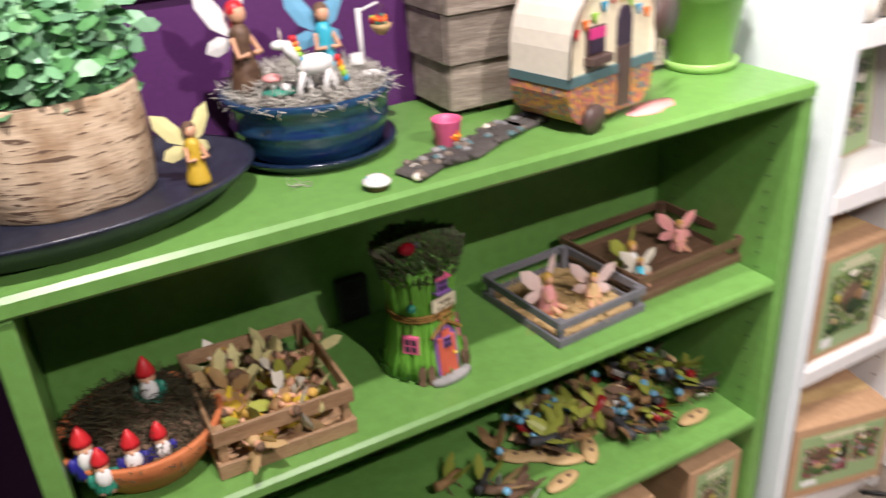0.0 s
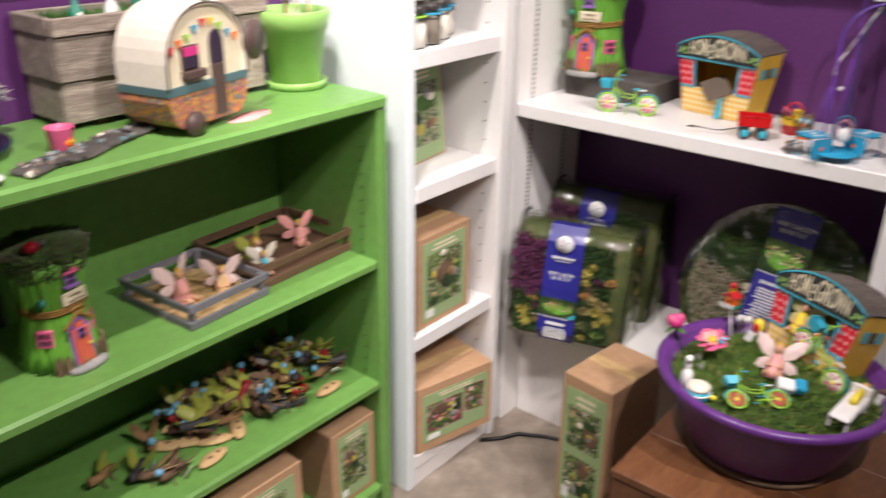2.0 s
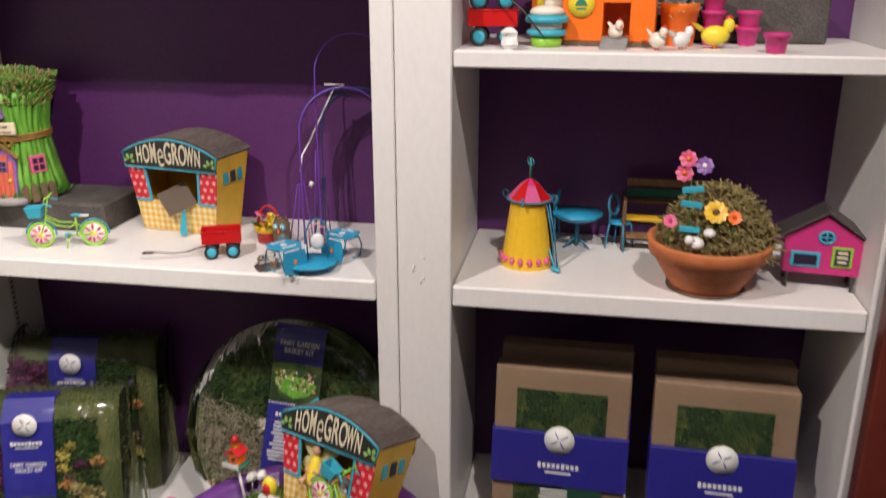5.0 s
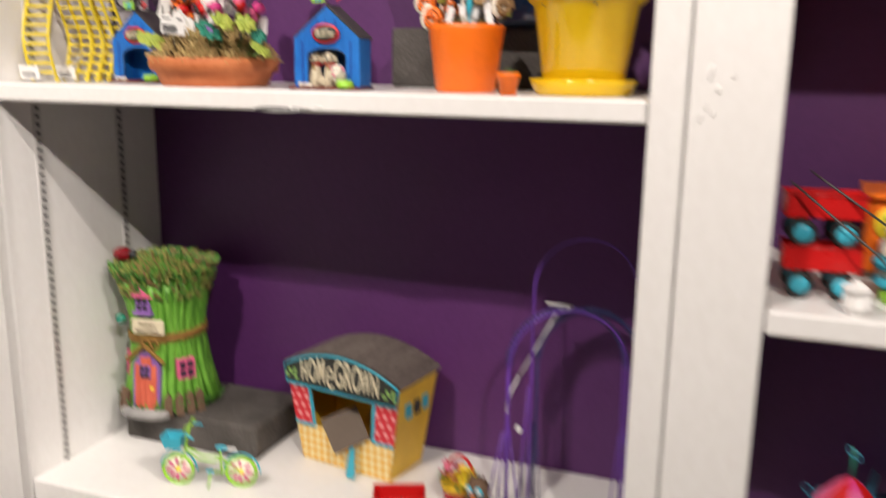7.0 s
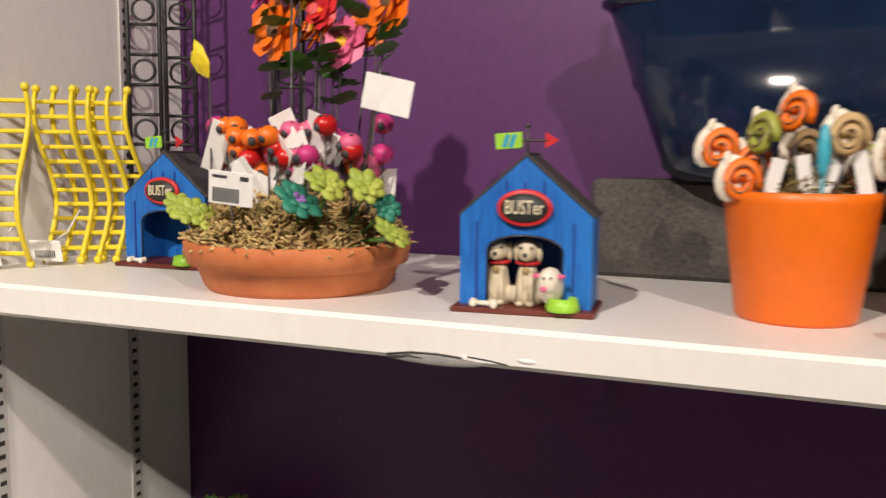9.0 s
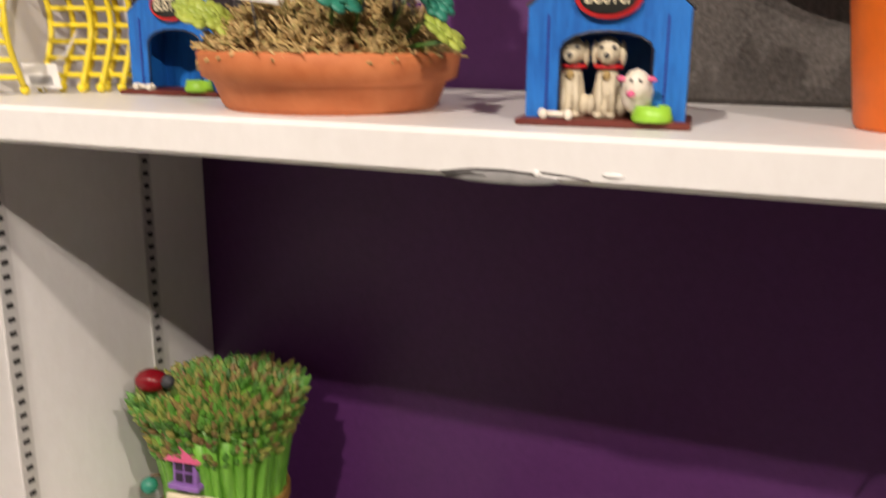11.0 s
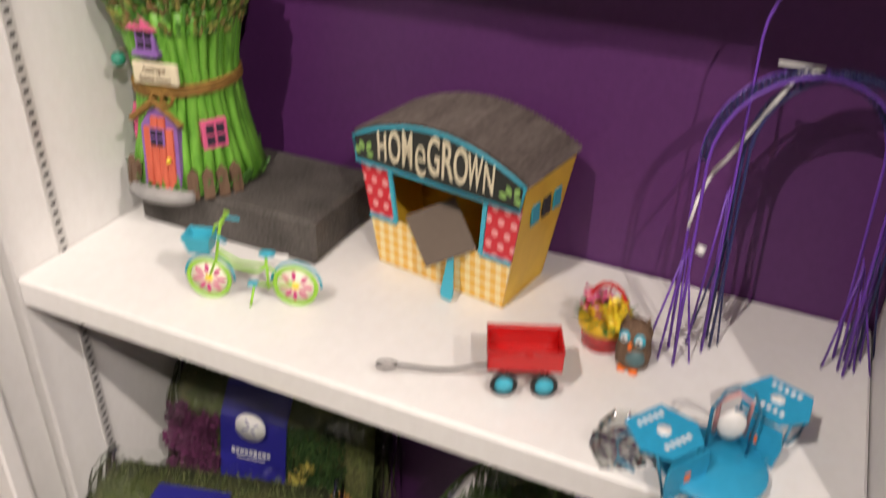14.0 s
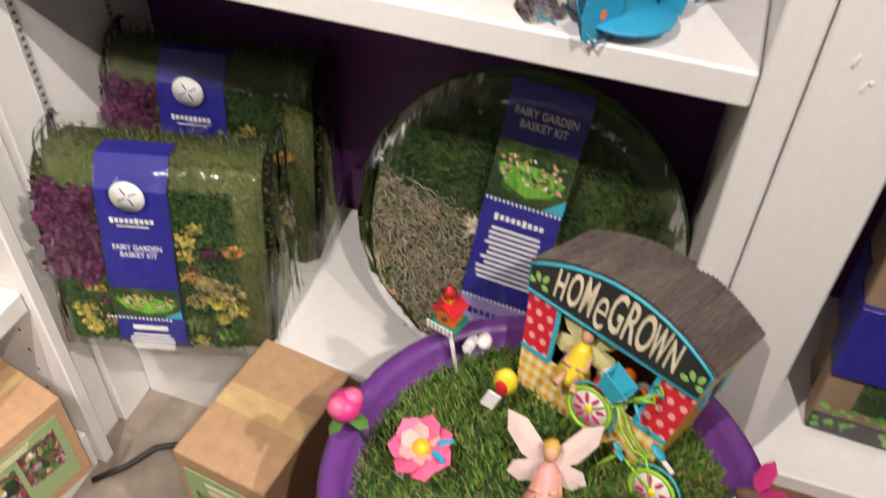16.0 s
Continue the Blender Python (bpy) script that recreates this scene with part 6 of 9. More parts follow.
def bridge(where, label, bend=1.0):
    """A little wire bridge of rails and rungs, stood on end."""
    c = thing("toy_bridge", where, label, "toy bridge", "yellow toy bridges")

    def path(z):
        return -0.018 * bend * math.sin(2 * math.pi * z / 0.165 - 0.6)

    zs = [0.004 + 0.157 * k / 14 for k in range(15)]
    for s in (-1, 1):
        part("rail", mesher("lemon").tube([(s * 0.017, path(z), z) for z in zs], 0.0025, 6).ball(s * 0.017, path(0.004), 0.004, 0.004).ball(s * 0.017, path(0.161), 0.161, 0.004), c)
    for k in range(11):
        z = 0.014 + k * 0.0135
        part("rung", mesher("lemon").box(0, path(z), z, 0.032, 0.003, 0.004, 0.001), c)
    return c


for x, y, turn, bend in ((1.898, 0.888, -62, 1.0), (1.956, 0.878, -70, -1.0), (1.966, 0.866, -74, -1.0), (1.977, 0.853, -78, -0.9), (1.988, 0.84, -82, -0.9)):
    bridge(pose(x, y, U, 0, 0, turn), "yellow wire toy bridge stood on end", bend)
for x, y in ((1.885, 0.9), (1.93, 0.876)):
    b = mesher("tag")
    b.m = pose(0, 0, 0.014, 12, 0, -75)
    t = thing("price_label", pose(x, y, U), "white price label tied to a yellow bridge", "price tag", "price tags")
    card = part("card", b.box(0, 0, 0, 0.03, 0.0008, 0.02, 0.0003), t, "white paper card")
    b = mesher("ink")
    b.m = pose(0, 0, 0.014, 12, 0, -75)
    for k in range(10):
        b.box(-0.01 + k * 0.002, -0.0006, -0.003, 0.0009, 0.0004, 0.007)
    tagged(part("bar_code", b, card, "black bar code"), kind="stuff")
    part("string", mesher("tag").tube([(0, 0, 0.001), (0.002, 0.002, 0.012), (0.004, 0.004, 0.018), (0.02, -0.006, 0.03), (0.03, -0.012, 0.05)], 0.0008, 4), t)


def trellis(where, label):
    c = thing("toy_trellis", where, label, "toy trellis", "black toy trellises")
    for x in (-0.016, 0.016):
        part("upright", mesher("cable").tube([(x, 0, 0), (x, 0, 0.42)], 0.0026, 6), c)
    for k in range(13):
        z = 0.02 + k * 0.031
        part("rung", mesher("cable").tube([(-0.016, 0, z), (0.016, 0, z)], 0.0019, 5), c)
        if k % 2:
            part("scroll", mesher("cable").ring(0, 0, z + 0.015, 0.011, 0.0016, 12, (90, 0, 0), 4), c)
    return c


for x, y, turn in ((2.07, 0.88, -60), (2.105, 0.862, -70), (2.14, 0.75, -85)):
    trellis(pose(x, y, U, 0, 0, turn), "black wire toy trellis standing against the panel")

c = thing("orange_pot", pose(1.946, 0.243, U), "plain orange flower pot full of mushroom picks", "plant pot")
part("pot", mesher("orange").lathe([(0.036, 0), (0.038, 0.003), (0.0475, 0.076), (0.0485, 0.082), (0.046, 0.083), (0.0435, 0.078), (0.041, 0.055), (0.001, 0.054)], 32), c, "smooth orange pot")
tagged(part("dry_moss", mesher("hay").strand(260, dome(0, -0.004, 0.025, 0.066, 0.024, rnd), 0.02, 0.0006, rnd), c), kind="stuff")
SHELLS = ((-0.012, 0.062, 0.122, "orange"), (-0.028, 0.047, 0.102, "orange"), (-0.02, 0.036, 0.131, "leafy_wing"), (-0.01, 0.017, 0.145, "orange"), (-0.022, -0.013, 0.13, "peanut"), (-0.016, -0.042, 0.117, "twig"), (0.018, 0.01, 0.122, "peanut"), (0.022, -0.028, 0.112, "leafy_wing"), (0.02, 0.042, 0.112, "orange"))
for x, y, z, shade in SHELLS:
    b = mesher(shade)
    y, z = y - 0.011, z - 0.013
    b.m = pose(x, y, z, rnd.uniform(-25, 25), 0, rnd.uniform(-40, 40)) @ Matrix.Diagonal((1.1, 0.9, 1.15, 1))
    curl = [(0.0018 * math.sin(q), (0.0030 + 0.0009 * q) * math.cos(q), (0.0030 + 0.0009 * q) * math.sin(q)) for q in [0.42 * n for n in range(24)]]
    b.tube(curl, 0.0036, 7).use(M["bark"]).tube([(p[0] - 0.0036, p[1] * 0.86, p[2] * 0.86) for p in curl], 0.0006, 4)
    b.use(M["ivory"]).ball(0.0045, 0.006, 0.001, 0.0026, 0.0115, 0.0135, 12, 7).ball(0.004, 0.011, 0.011, 0.0022, 0.003, 0.005, 8, 5)
    b.m = Matrix()
    b.use(M["iron"]).tube([(x * 0.5, y * 0.5, 0.05), (x, y, z - 0.01)], 0.001, 4)
    solid("snail_pick", b, pose(1.946, 0.243, U), "striped orange and cream snail shell pick", "plant pick", "snail picks")
for y, z, lean in ((0.018, 0.098, 14), (-0.002, 0.1, -8), (-0.014, 0.102, 24), (-0.034, 0.106, -12)):
    b = mesher("tag").box(0, 0, 0, 0.001, 0.009, 0.036, 0.0003, (lean, 0, 0))
    solid("price_tag", b, pose(1.928, 0.243 + y, U + z - 0.012), "narrow white paper tag in the orange pot", "price tag", "price tags")
b = mesher("sky").ball(0, 0, 0.108, 0.0045, 0.0042, 0.017, 12, 8).tube([(0, 0, 0.05), (0, 0, 0.1)], 0.001)
solid("bird_pick", b, pose(1.923, 0.232, U), "turquoise pick among the snail shells", "plant pick")
c = thing("tiny_pot", pose(1.874, 0.166, U), "tiny orange pot beside the yellow pot", "plant pot")
part("pot", mesher("orange").lathe([(0.0095, 0), (0.0125, 0.02), (0.0138, 0.021), (0.014, 0.026), (0.012, 0.026), (0.011, 0.02), (0.001, 0.02)], 18), c)
tagged(part("sprouts", mesher("leaf_small").fluff(20, dome(0, 0, 0.009, 0.02, 0.003, rnd), 0.01, 0.001, rnd), c), kind="stuff")

c = thing("yellow_pot", pose(1.941, 0.092, U), "glossy yellow glazed pot on its saucer, with sunflowers", "plant pot")
part("pot", mesher("yellow_glaze").lathe([(r, z + 0.012) for r, z in ((0.046, 0), (0.048, 0.003), (0.0615, 0.09), (0.0665, 0.094), (0.07, 0.097), (0.0725, 0.118), (0.0715, 0.121), (0.066, 0.121), (0.062, 0.1), (0.001, 0.095))], 44), c, "yellow glazed pot with a broad rim")
part("saucer", mesher("yellow_glaze").lathe([(0.054, 0), (0.058, 0.003), (0.0635, 0.016), (0.063, 0.019), (0.0585, 0.019), (0.054, 0.01), (0.001, 0.01)], 44), c, "yellow glazed saucer")
tagged(part("trailing_fern", mesher("fern").strand(320, dome(0.012, 0.008, 0.05, 0.126, 0.02, rnd), 0.042, 0.0006, rnd, 3, 1.1), c), kind="stuff")
for x, y, top, turn in ((-0.04, 0.037, 0.198, 6), (-0.05, 0.006, 0.178, -8), (-0.045, -0.056, 0.185, -14), (-0.03, -0.023, 0.204, 4), (-0.02, 0.068, 0.195, 55), (-0.01, -0.074, 0.19, -48), (0.012, 0.03, 0.232, 10), (0.015, -0.012, 0.24, -6), (0.01, -0.05, 0.226, -20), (-0.005, 0.012, 0.216, 16)):
    b = mesher("leaf_small").tube([(x * 0.6, y * 0.6, 0.11), (x + 0.006, y, top - 0.02), (x + 0.003, y, top)], 0.0015, 5)
    for k in range(5):
        s, z = rnd.uniform(0, 6.28), rnd.uniform(0.14, top - 0.005)
        b.petal((x + 0.004, y, z), (x + 0.004 + 0.024 * math.cos(s), y + 0.024 * math.sin(s), z + 0.004), 0.013)
    tilt = (rnd.uniform(-12, 12), -74 + rnd.uniform(-12, 14), turn)
    blossom(b, x, y, top, 0.02, "sunpetal", "bark", 16, tilt, 0.12)
    blossom(b, x - 0.003, y, top, 0.0165, "sunpetal", "bark", 13, tilt, 0.24)
    b.use(M["bark"]).ball(x - 0.0055, y, top + 0.001, 0.004, 0.0085, 0.0085, 12, 6)
    solid("sunflower", b, pose(1.941, 0.092, U), "toy sunflower with golden petals and brown heart", "plant pick", "sunflower picks")
b = mesher("leaf_small").tube([(-0.01, 0.045, 0.11), (-0.02, 0.075, 0.155), (-0.024, 0.094, 0.188)], 0.0014, 5).use(M["sunpetal"])
for k in range(5):
    b.petal((-0.024, 0.09 + 0.003 * k, 0.205), (-0.026, 0.088 + 0.004 * k, 0.176), 0.009)
solid("sunflower", b, pose(1.941, 0.092, U), "drooping toy sunflower seen edge-on on a long stem", "plant pick", "sunflower picks")
for x, y, z, lean in ((-0.048, 0.04, 0.152, 10), (-0.06, -0.022, 0.152, 2), (-0.036, -0.044, 0.147, -18), (-0.042, 0.018, 0.142, 22)):
    t = thing("price_tag", pose(1.941, 0.092, U), "white paper tag among the sunflowers", "price tag", "price tags")
    part("card", mesher("tag").box(x, y, z, 0.0012, 0.018, 0.042, 0.0004, (lean, 0, 0)), t, "white paper card")
    part("wire", mesher("iron").tube([(x, y, 0.1), (x, y, z - 0.02)], 0.0008), t)
solid("paver_block", mesher("slate").span(2.088, 2.172, 0.13, 0.41, 0, 0.085, 0.004), pose(0, 0, U), "rough charcoal paver block under a navy planter", "block", "paver blocks")
c = thing("navy_planter", pose(2.09, 0.225, U + 0.085), "oval glossy navy glazed planter on a paver block", "plant pot")
part("planter", mesher("navy").lathe([(0.11, 0), (0.125, 0.01), (0.128, 0.022), (0.13, 0.026), (0.172, 0.14), (0.165, 0.139), (0.001, 0.12)], 48, 0.43, 1.0), c, "navy glazed oval body with a foot ring")
part("rim", mesher("navy").lathe([(0.171, 0.1395), (0.18, 0.145), (0.1795, 0.149), (0.176, 0.151), (0.168, 0.149), (0.166, 0.14)], 48, 0.43, 1.0), c, "navy glazed rolled rim")
for y in (-0.09, -0.05, 0.0, 0.06):
    b = mesher("aqua").ball(0, 0, 0.155, 0.016, 0.03, 0.008)
    for k in range(5):
        b.use(M[("hat", "lemon", "sky", "orange", "tag")[k]]).ball(rnd.uniform(-0.01, 0.01), -0.02 + k * 0.01, 0.165, 0.006)
    b.use(M["iron"]).tube([(0, 0, 0.11), (0, 0, 0.15)], 0.0012)
    b.use(M["hat"]).tube([(0, 0.02, 0.16), (0, 0.024, 0.21)], 0.005).use(M["lemon"]).tube([(0, -0.02, 0.16), (0, -0.022, 0.21)], 0.005)
    solid("wreath_pick", b, pose(2.06, 0.225 + y + 0.03, U + 0.085), "bright turquoise ringed pick in the navy planter", "plant pick", "wreath picks")

# ---- lower shelf: wrapped moss kits ----


def sheet(b, at, nu, nv):
    """A creased sheet over a grid: at(u, v) gives each point."""
    v = [at(i / nu, j / nv) for j in range(nv + 1) for i in range(nu + 1)]
    row = nu + 1
    return b.add(v, [(j * row + i, j * row + i + 1, (j + 1) * row + i + 1, (j + 1) * row + i) for j in range(nv) for i in range(nu)], True)


def crease(u, v, seed):
    """Sharp folds between 0 and 1."""
    a = 1 - abs(noise.noise((u, v, seed)))
    c = 1 - abs(noise.noise((u * 2.3 + 5, v * 1.9, seed + 4)))
    return 0.65 * a ** 4 + 0.35 * c ** 5


def clump(b, x, y, z, r, rng, count=60, flat=0.45):
    """A knob of crinkled lichen or moss, facing -y."""
    for _ in range(count):
        a, q = rng.uniform(0, 6.28), math.sqrt(rng.random())
        px, pz = x + r * q * math.cos(a), z + r * 0.85 * q * math.sin(a)
        py = y - r * flat * (1 - q * q)
        t = r * 0.42
        b.petal((px, py, pz), (px + rng.uniform(-t, t), py - rng.uniform(0, t), pz + rng.uniform(-t, t)), t * 0.55, 0.0008, 0, (rng.uniform(-0.5, 0.5), -1, rng.uniform(-0.5, 0.5)))
    return b


def kit_picture(strap, m, w, h, rng):
    """The printed photograph: a mossy bowl before a dark garden."""
    b = mesher("moss")
    b.m = m
    b.box(0, 0, 0, w, 0.001, h)
    pic = part("picture", b, strap, "printed photo of a planted bowl")
    bowl = mesher("stalk")
    bowl.m = m
    bowl.prism([(-0.44 * w, 0.08 * h), (-0.3 * w, -0.22 * h), (0.0, -0.38 * h), (0.3 * w, -0.26 * h), (0.44 * w, 0.0), (0.2 * w, 0.14 * h), (-0.2 * w, 0.2 * h)], -0.0012, -0.0004)
    for _ in range(110):
        bowl.use(M[rng.choice(("lichen", "ivory", "lime", "bark", "blades", "soft_pink", "deep_moss"))])
        x, z = rng.uniform(-0.4, 0.4) * w, rng.uniform(-0.16, 0.28) * h
        bowl.box(x, -0.0016, z, rng.uniform(0.02, 0.06) * w, 0.0006, rng.uniform(0.03, 0.07) * h, 0, (0, rng.uniform(0, 90), 0))
    bowl.use(M["sky"]).prism([(0.5 * w, -0.5 * h), (0.5 * w, -0.22 * h), (0.24 * w, -0.5 * h)], -0.0014, -0.0004)
    tagged(part("planted_bowl", bowl, pic), kind="stuff")


def basket_kit(where, w, d, h, label, lettered):
    """A box-shaped moss basket wrapped in clear film, with a paper band; front at local -y, leaning back."""
    k = thing("moss_basket_kit", where, label, "craft kit", "wrapped moss kits")
    rng = random.Random(5)
    lean = 0.055
    b = mesher("moss_olive")
    rows = [(0.0, 0.0), (0.02, -0.012), (h * 0.5, 0.012), (h - 0.03, lean - 0.014), (h, lean + 0.01)]
    v, f = [], []
    xs = [-w / 2, -w / 2 + 0.02, -w / 4, 0, w / 4, w / 2 - 0.02, w / 2]
    for z, y in rows:
        for i, x in enumerate(xs):
            inset = 0.016 if i in (0, len(xs) - 1) else 0
            v.append((x, y + inset, z))
    nx = len(xs)
    for r in range(len(rows) - 1):
        for i in range(nx - 1):
            f.append((r * nx + i, r * nx + i + 1, (r + 1) * nx + i + 1, (r + 1) * nx + i))
    o = len(v)
    v += [(x, d - (0.01 if i in (0, nx - 1) else 0), z) for z, i, x in [(0, i, x) for i, x in enumerate(xs)]]
    v += [(x * 0.97, d - 0.01, h * 0.96) for x in xs]
    t0 = (len(rows) - 1) * nx
    for i in range(nx - 1):
        f += [(t0 + i, t0 + i + 1, o + nx + i + 1, o + nx + i), (o + i + 1, o + i, o + nx + i, o + nx + i + 1), (i + 1, i, o + i, o + i + 1)]
    for i in (0, nx - 1):
        col = [r * nx + i for r in range(len(rows))]
        f.append(tuple(col + [o + nx + i, o + i]))
    b.add(v, f, True)
    part("moss_basket", b, k, "box covered in olive sheet moss")

    def onto(z):
        for (z0, y0), (z1, y1) in zip(rows, rows[1:]):
            if z <= z1:
                return y0 + (y1 - y0) * (z - z0) / (z1 - z0)
        return rows[-1][1]

    def spot(x0, x1, z0, z1):
        def where_():
            x, z = rng.uniform(x0, x1) * w, rng.uniform(z0, z1) * h
            return (x, onto(z) - 0.002, z), (0, -1, 0.2)
        return where_

    soft = mesher("heather")
    for n in range(44):
        x, z = rng.uniform(-0.47, -0.25) * w, (0.43 + 0.45 * n / 43) * h
        clump(soft, x, onto(z) - 0.003, z, rng.uniform(0.016, 0.024), rng, 60)
    tagged(part("heather_tuft", soft, k, "purple dyed moss"), kind="stuff")
    tagged(part("front_moss", mesher("deep_moss").fluff(4200, lambda: (spot(0.08, 0.38, 0.04, 0.9) if rng.random() < 0.6 else spot(-0.47, -0.22, 0.04, 0.42))(), 0.012, 0.0026, rng), k, "dark green moss"), kind="stuff")
    deep = mesher("deep_moss")
    for _ in range(34):
        x, z = rng.choice((rng.uniform(0.1, 0.36), rng.uniform(-0.47, -0.22))) * w, rng.uniform(0.06, 0.88) * h
        if x < 0 and z > 0.45 * h:
            continue
        clump(deep, x, onto(z), z, rng.uniform(0.011, 0.018), rng, 40)
    tagged(part("green_tuft", deep, k, "dark green moss"), kind="stuff")
    def crest():
        x = rng.uniform(-0.49, 0.49) * w
        if rng.random() < 0.6:
            return (x, rng.uniform(lean, d * 0.9), h - 0.002), (0, 0, 1)
        s = rng.choice((-1, 1))
        return (s * (w / 2 - 0.002), rng.uniform(0.03, d * 0.9), rng.uniform(0.02, h)), (s, 0, 0.2)

    tagged(part("shaggy_moss", mesher("olive_blades").fluff(2200, crest, 0.006, 0.0014, rng), k, "shaggy olive moss"), kind="stuff")
    heaps = ((0.15, 0.66, "lichen", 0.016), (0.2, 0.72, "lichen", 0.012), (0.15, 0.58, "lichen", 0.013), (0.37, 0.62, "rusty", 0.014), (0.27, 0.6, "heather", 0.015), (0.16, 0.47, "rusty", 0.015), (0.2, 0.52, "bark", 0.012), (0.24, 0.44, "hay", 0.02), (0.33, 0.4, "hay", 0.02), (0.28, 0.34, "lichen", 0.019), (0.18, 0.33, "hay", 0.016), (0.36, 0.3, "lichen", 0.015), (0.29, 0.24, "lichen", 0.013), (0.17, 0.2, "olive_blades", 0.018), (0.3, 0.14, "blades", 0.014), (0.17, 0.1, "lichen", 0.011), (-0.38, 0.24, "lichen", 0.02), (-0.34, 0.15, "lichen", 0.018), (-0.29, 0.36, "rusty", 0.01), (-0.26, 0.18, "rusty", 0.011), (-0.33, 0.38, "lichen", 0.012), (-0.26, 0.3, "heather", 0.012))
    for tone in ("lichen", "rusty", "heather", "bark", "hay", "olive_blades", "blades"):
        bits = mesher(tone)
        for hx, hz, mat, size in heaps:
            if mat == tone:
                clump(bits, hx * w, onto(hz * h) - 0.005, hz * h, size, rng, 70)
        tagged(part("lichen_bits", bits, k, {"lichen": "yellow lichen", "rusty": "rust orange lichen", "hay": "ochre lichen"}.get(tone, "")), kind="stuff")
    x0, x1 = -0.23 * w, 0.10 * w
    band = mesher("royal")
    stops = [(0.0, -0.012), (0.03, -0.0265), (h * 0.5, onto(h * 0.5) - 0.0165), (h - 0.03, onto(h - 0.03) - 0.0125), (h + 0.0075, lean + 0.006), (h + 0.004, d * 0.62)]
    for (z0, y0), (z1, y1) in zip(stops, stops[1:]):
        band.add([(x0, y0, z0), (x1, y0, z0), (x1, y1, z1), (x0, y1, z1), (x0, y0 + 0.003, z0 - 0.001), (x1, y0 + 0.003, z0 - 0.001), (x1, y1 + 0.003, z1 - 0.001), (x0, y1 + 0.003, z1 - 0.001)], [(0, 1, 2, 3), (7, 6, 5, 4), (0, 3, 7, 4), (1, 5, 6, 2)])
    strap = part("paper_band", band, k, "royal blue paper band")
    m0 = pose((x0 + x1) / 2, onto(h * 0.7) - 0.0155, h * 0.7, -8)
    deco = mesher("tag")
    deco.m = m0
    round_badge(deco, 0, -0.002, h * 0.2, 0.024)
    deco.use(M["tag"])
    for q in range(9):
        deco.box(-0.028 + q * 0.007, -0.0035, h * 0.075, 0.005, 0.0008, 0.0085 if q in (0, 5) else 0.0065)
    deco.box(0, -0.0035, h * 0.045, 0.045, 0.0008, 0.0018)
    part("emblem", deco, strap, "round pale emblem over a row of pale bars")
    if lettered:
        words("FAIRY GARDEN", 0.0125, "tag", strap, m0 @ pose(0, -0.0035, -h * 0.075), 0.0004, squeeze=0.82)
        words("BASKET KIT", 0.0125, "tag", strap, m0 @ pose(0, -0.0035, -h * 0.115), 0.0004, squeeze=0.82)
        m1 = pose((x0 + x1) / 2, -0.0195, h * 0.25, -9.5)
        kit_picture(strap, m1 @ pose(0, -0.0016, h * 0.085), x1 - x0, h * 0.165, rng)
        low = mesher("tag")
        low.m = m1
        for q in range(17):
            low.box(x0 * 0.83 + q * 0.0058 - 0.002, -0.003, -h * 0.01, 0.003, 0.0008, 0.0035)
        low.box(0, -0.003, -h * 0.065, 0.052, 0.0008, 0.008)
        bars(low, 0, -0.003, -h * 0.11, 0.07, 0.0062, 5, rng)
        part("small_print", low, strap)
    loop = [(-w * 0.535, d * 0.96), (-w * 0.54, 0.02), (-w * 0.5, -0.02), (0, -0.024), (w * 0.5, -0.02), (w * 0.545, 0.02), (w * 0.55, d * 0.96)]
    turns = (0.0, 0.2, 0.27, 0.5, 0.73, 0.8, 1.0)

    def skin(u, v):
        n = max(q for q in range(6) if turns[q] <= u)
        f = (u - turns[n]) / (turns[n + 1] - turns[n])
        x, y = (loop[n][q] * (1 - f) + loop[n + 1][q] * f for q in (0, 1))
        side = 1.0 if u < 0.25 or u > 0.75 else 0.0
        fold = crease(u * (26 if side else 13), v * (2.2 if side else 5), h * 40) - 0.3
        z = h * min(v / 0.8, 1.0)
        front = 0.5 - 0.5 * min(max((y - 0.02) / (d * 0.9), 0), 1) * 2
        y += onto(z) * max(front * 2, 0) if not side else onto(z) * max(0.0, 1 - max(y, 0) / d)
        if side:
            x += (0.012 if x > 0 else -0.012) * fold
        else:
            y -= 0.006 * fold
        if v > 0.8:
            over = (v - 0.8) / 0.2
            y = y + (d * 0.97 - y) * over
            z += 0.012 * math.sin(over * 2.6) + 0.005 * fold
            x *= 1 - 0.05 * over
        return x, y, z

    wrap = sheet(mesher("clear"), skin, 96, 44)
    film_ = part("clear_wrap", wrap, k, "creased clear film")
    film_.visible_shadow = False
    return k


basket_kit(pose(1.797, 0.702, S, 0, 0, -75), 0.305, 0.15, 0.305, "moss fairy garden basket kit wrapped in clear film", True)
basket_kit(pose(1.995, 0.725, S, 0, 0, -80), 0.315, 0.14, 0.345, "second wrapped moss basket kit behind the first", False)


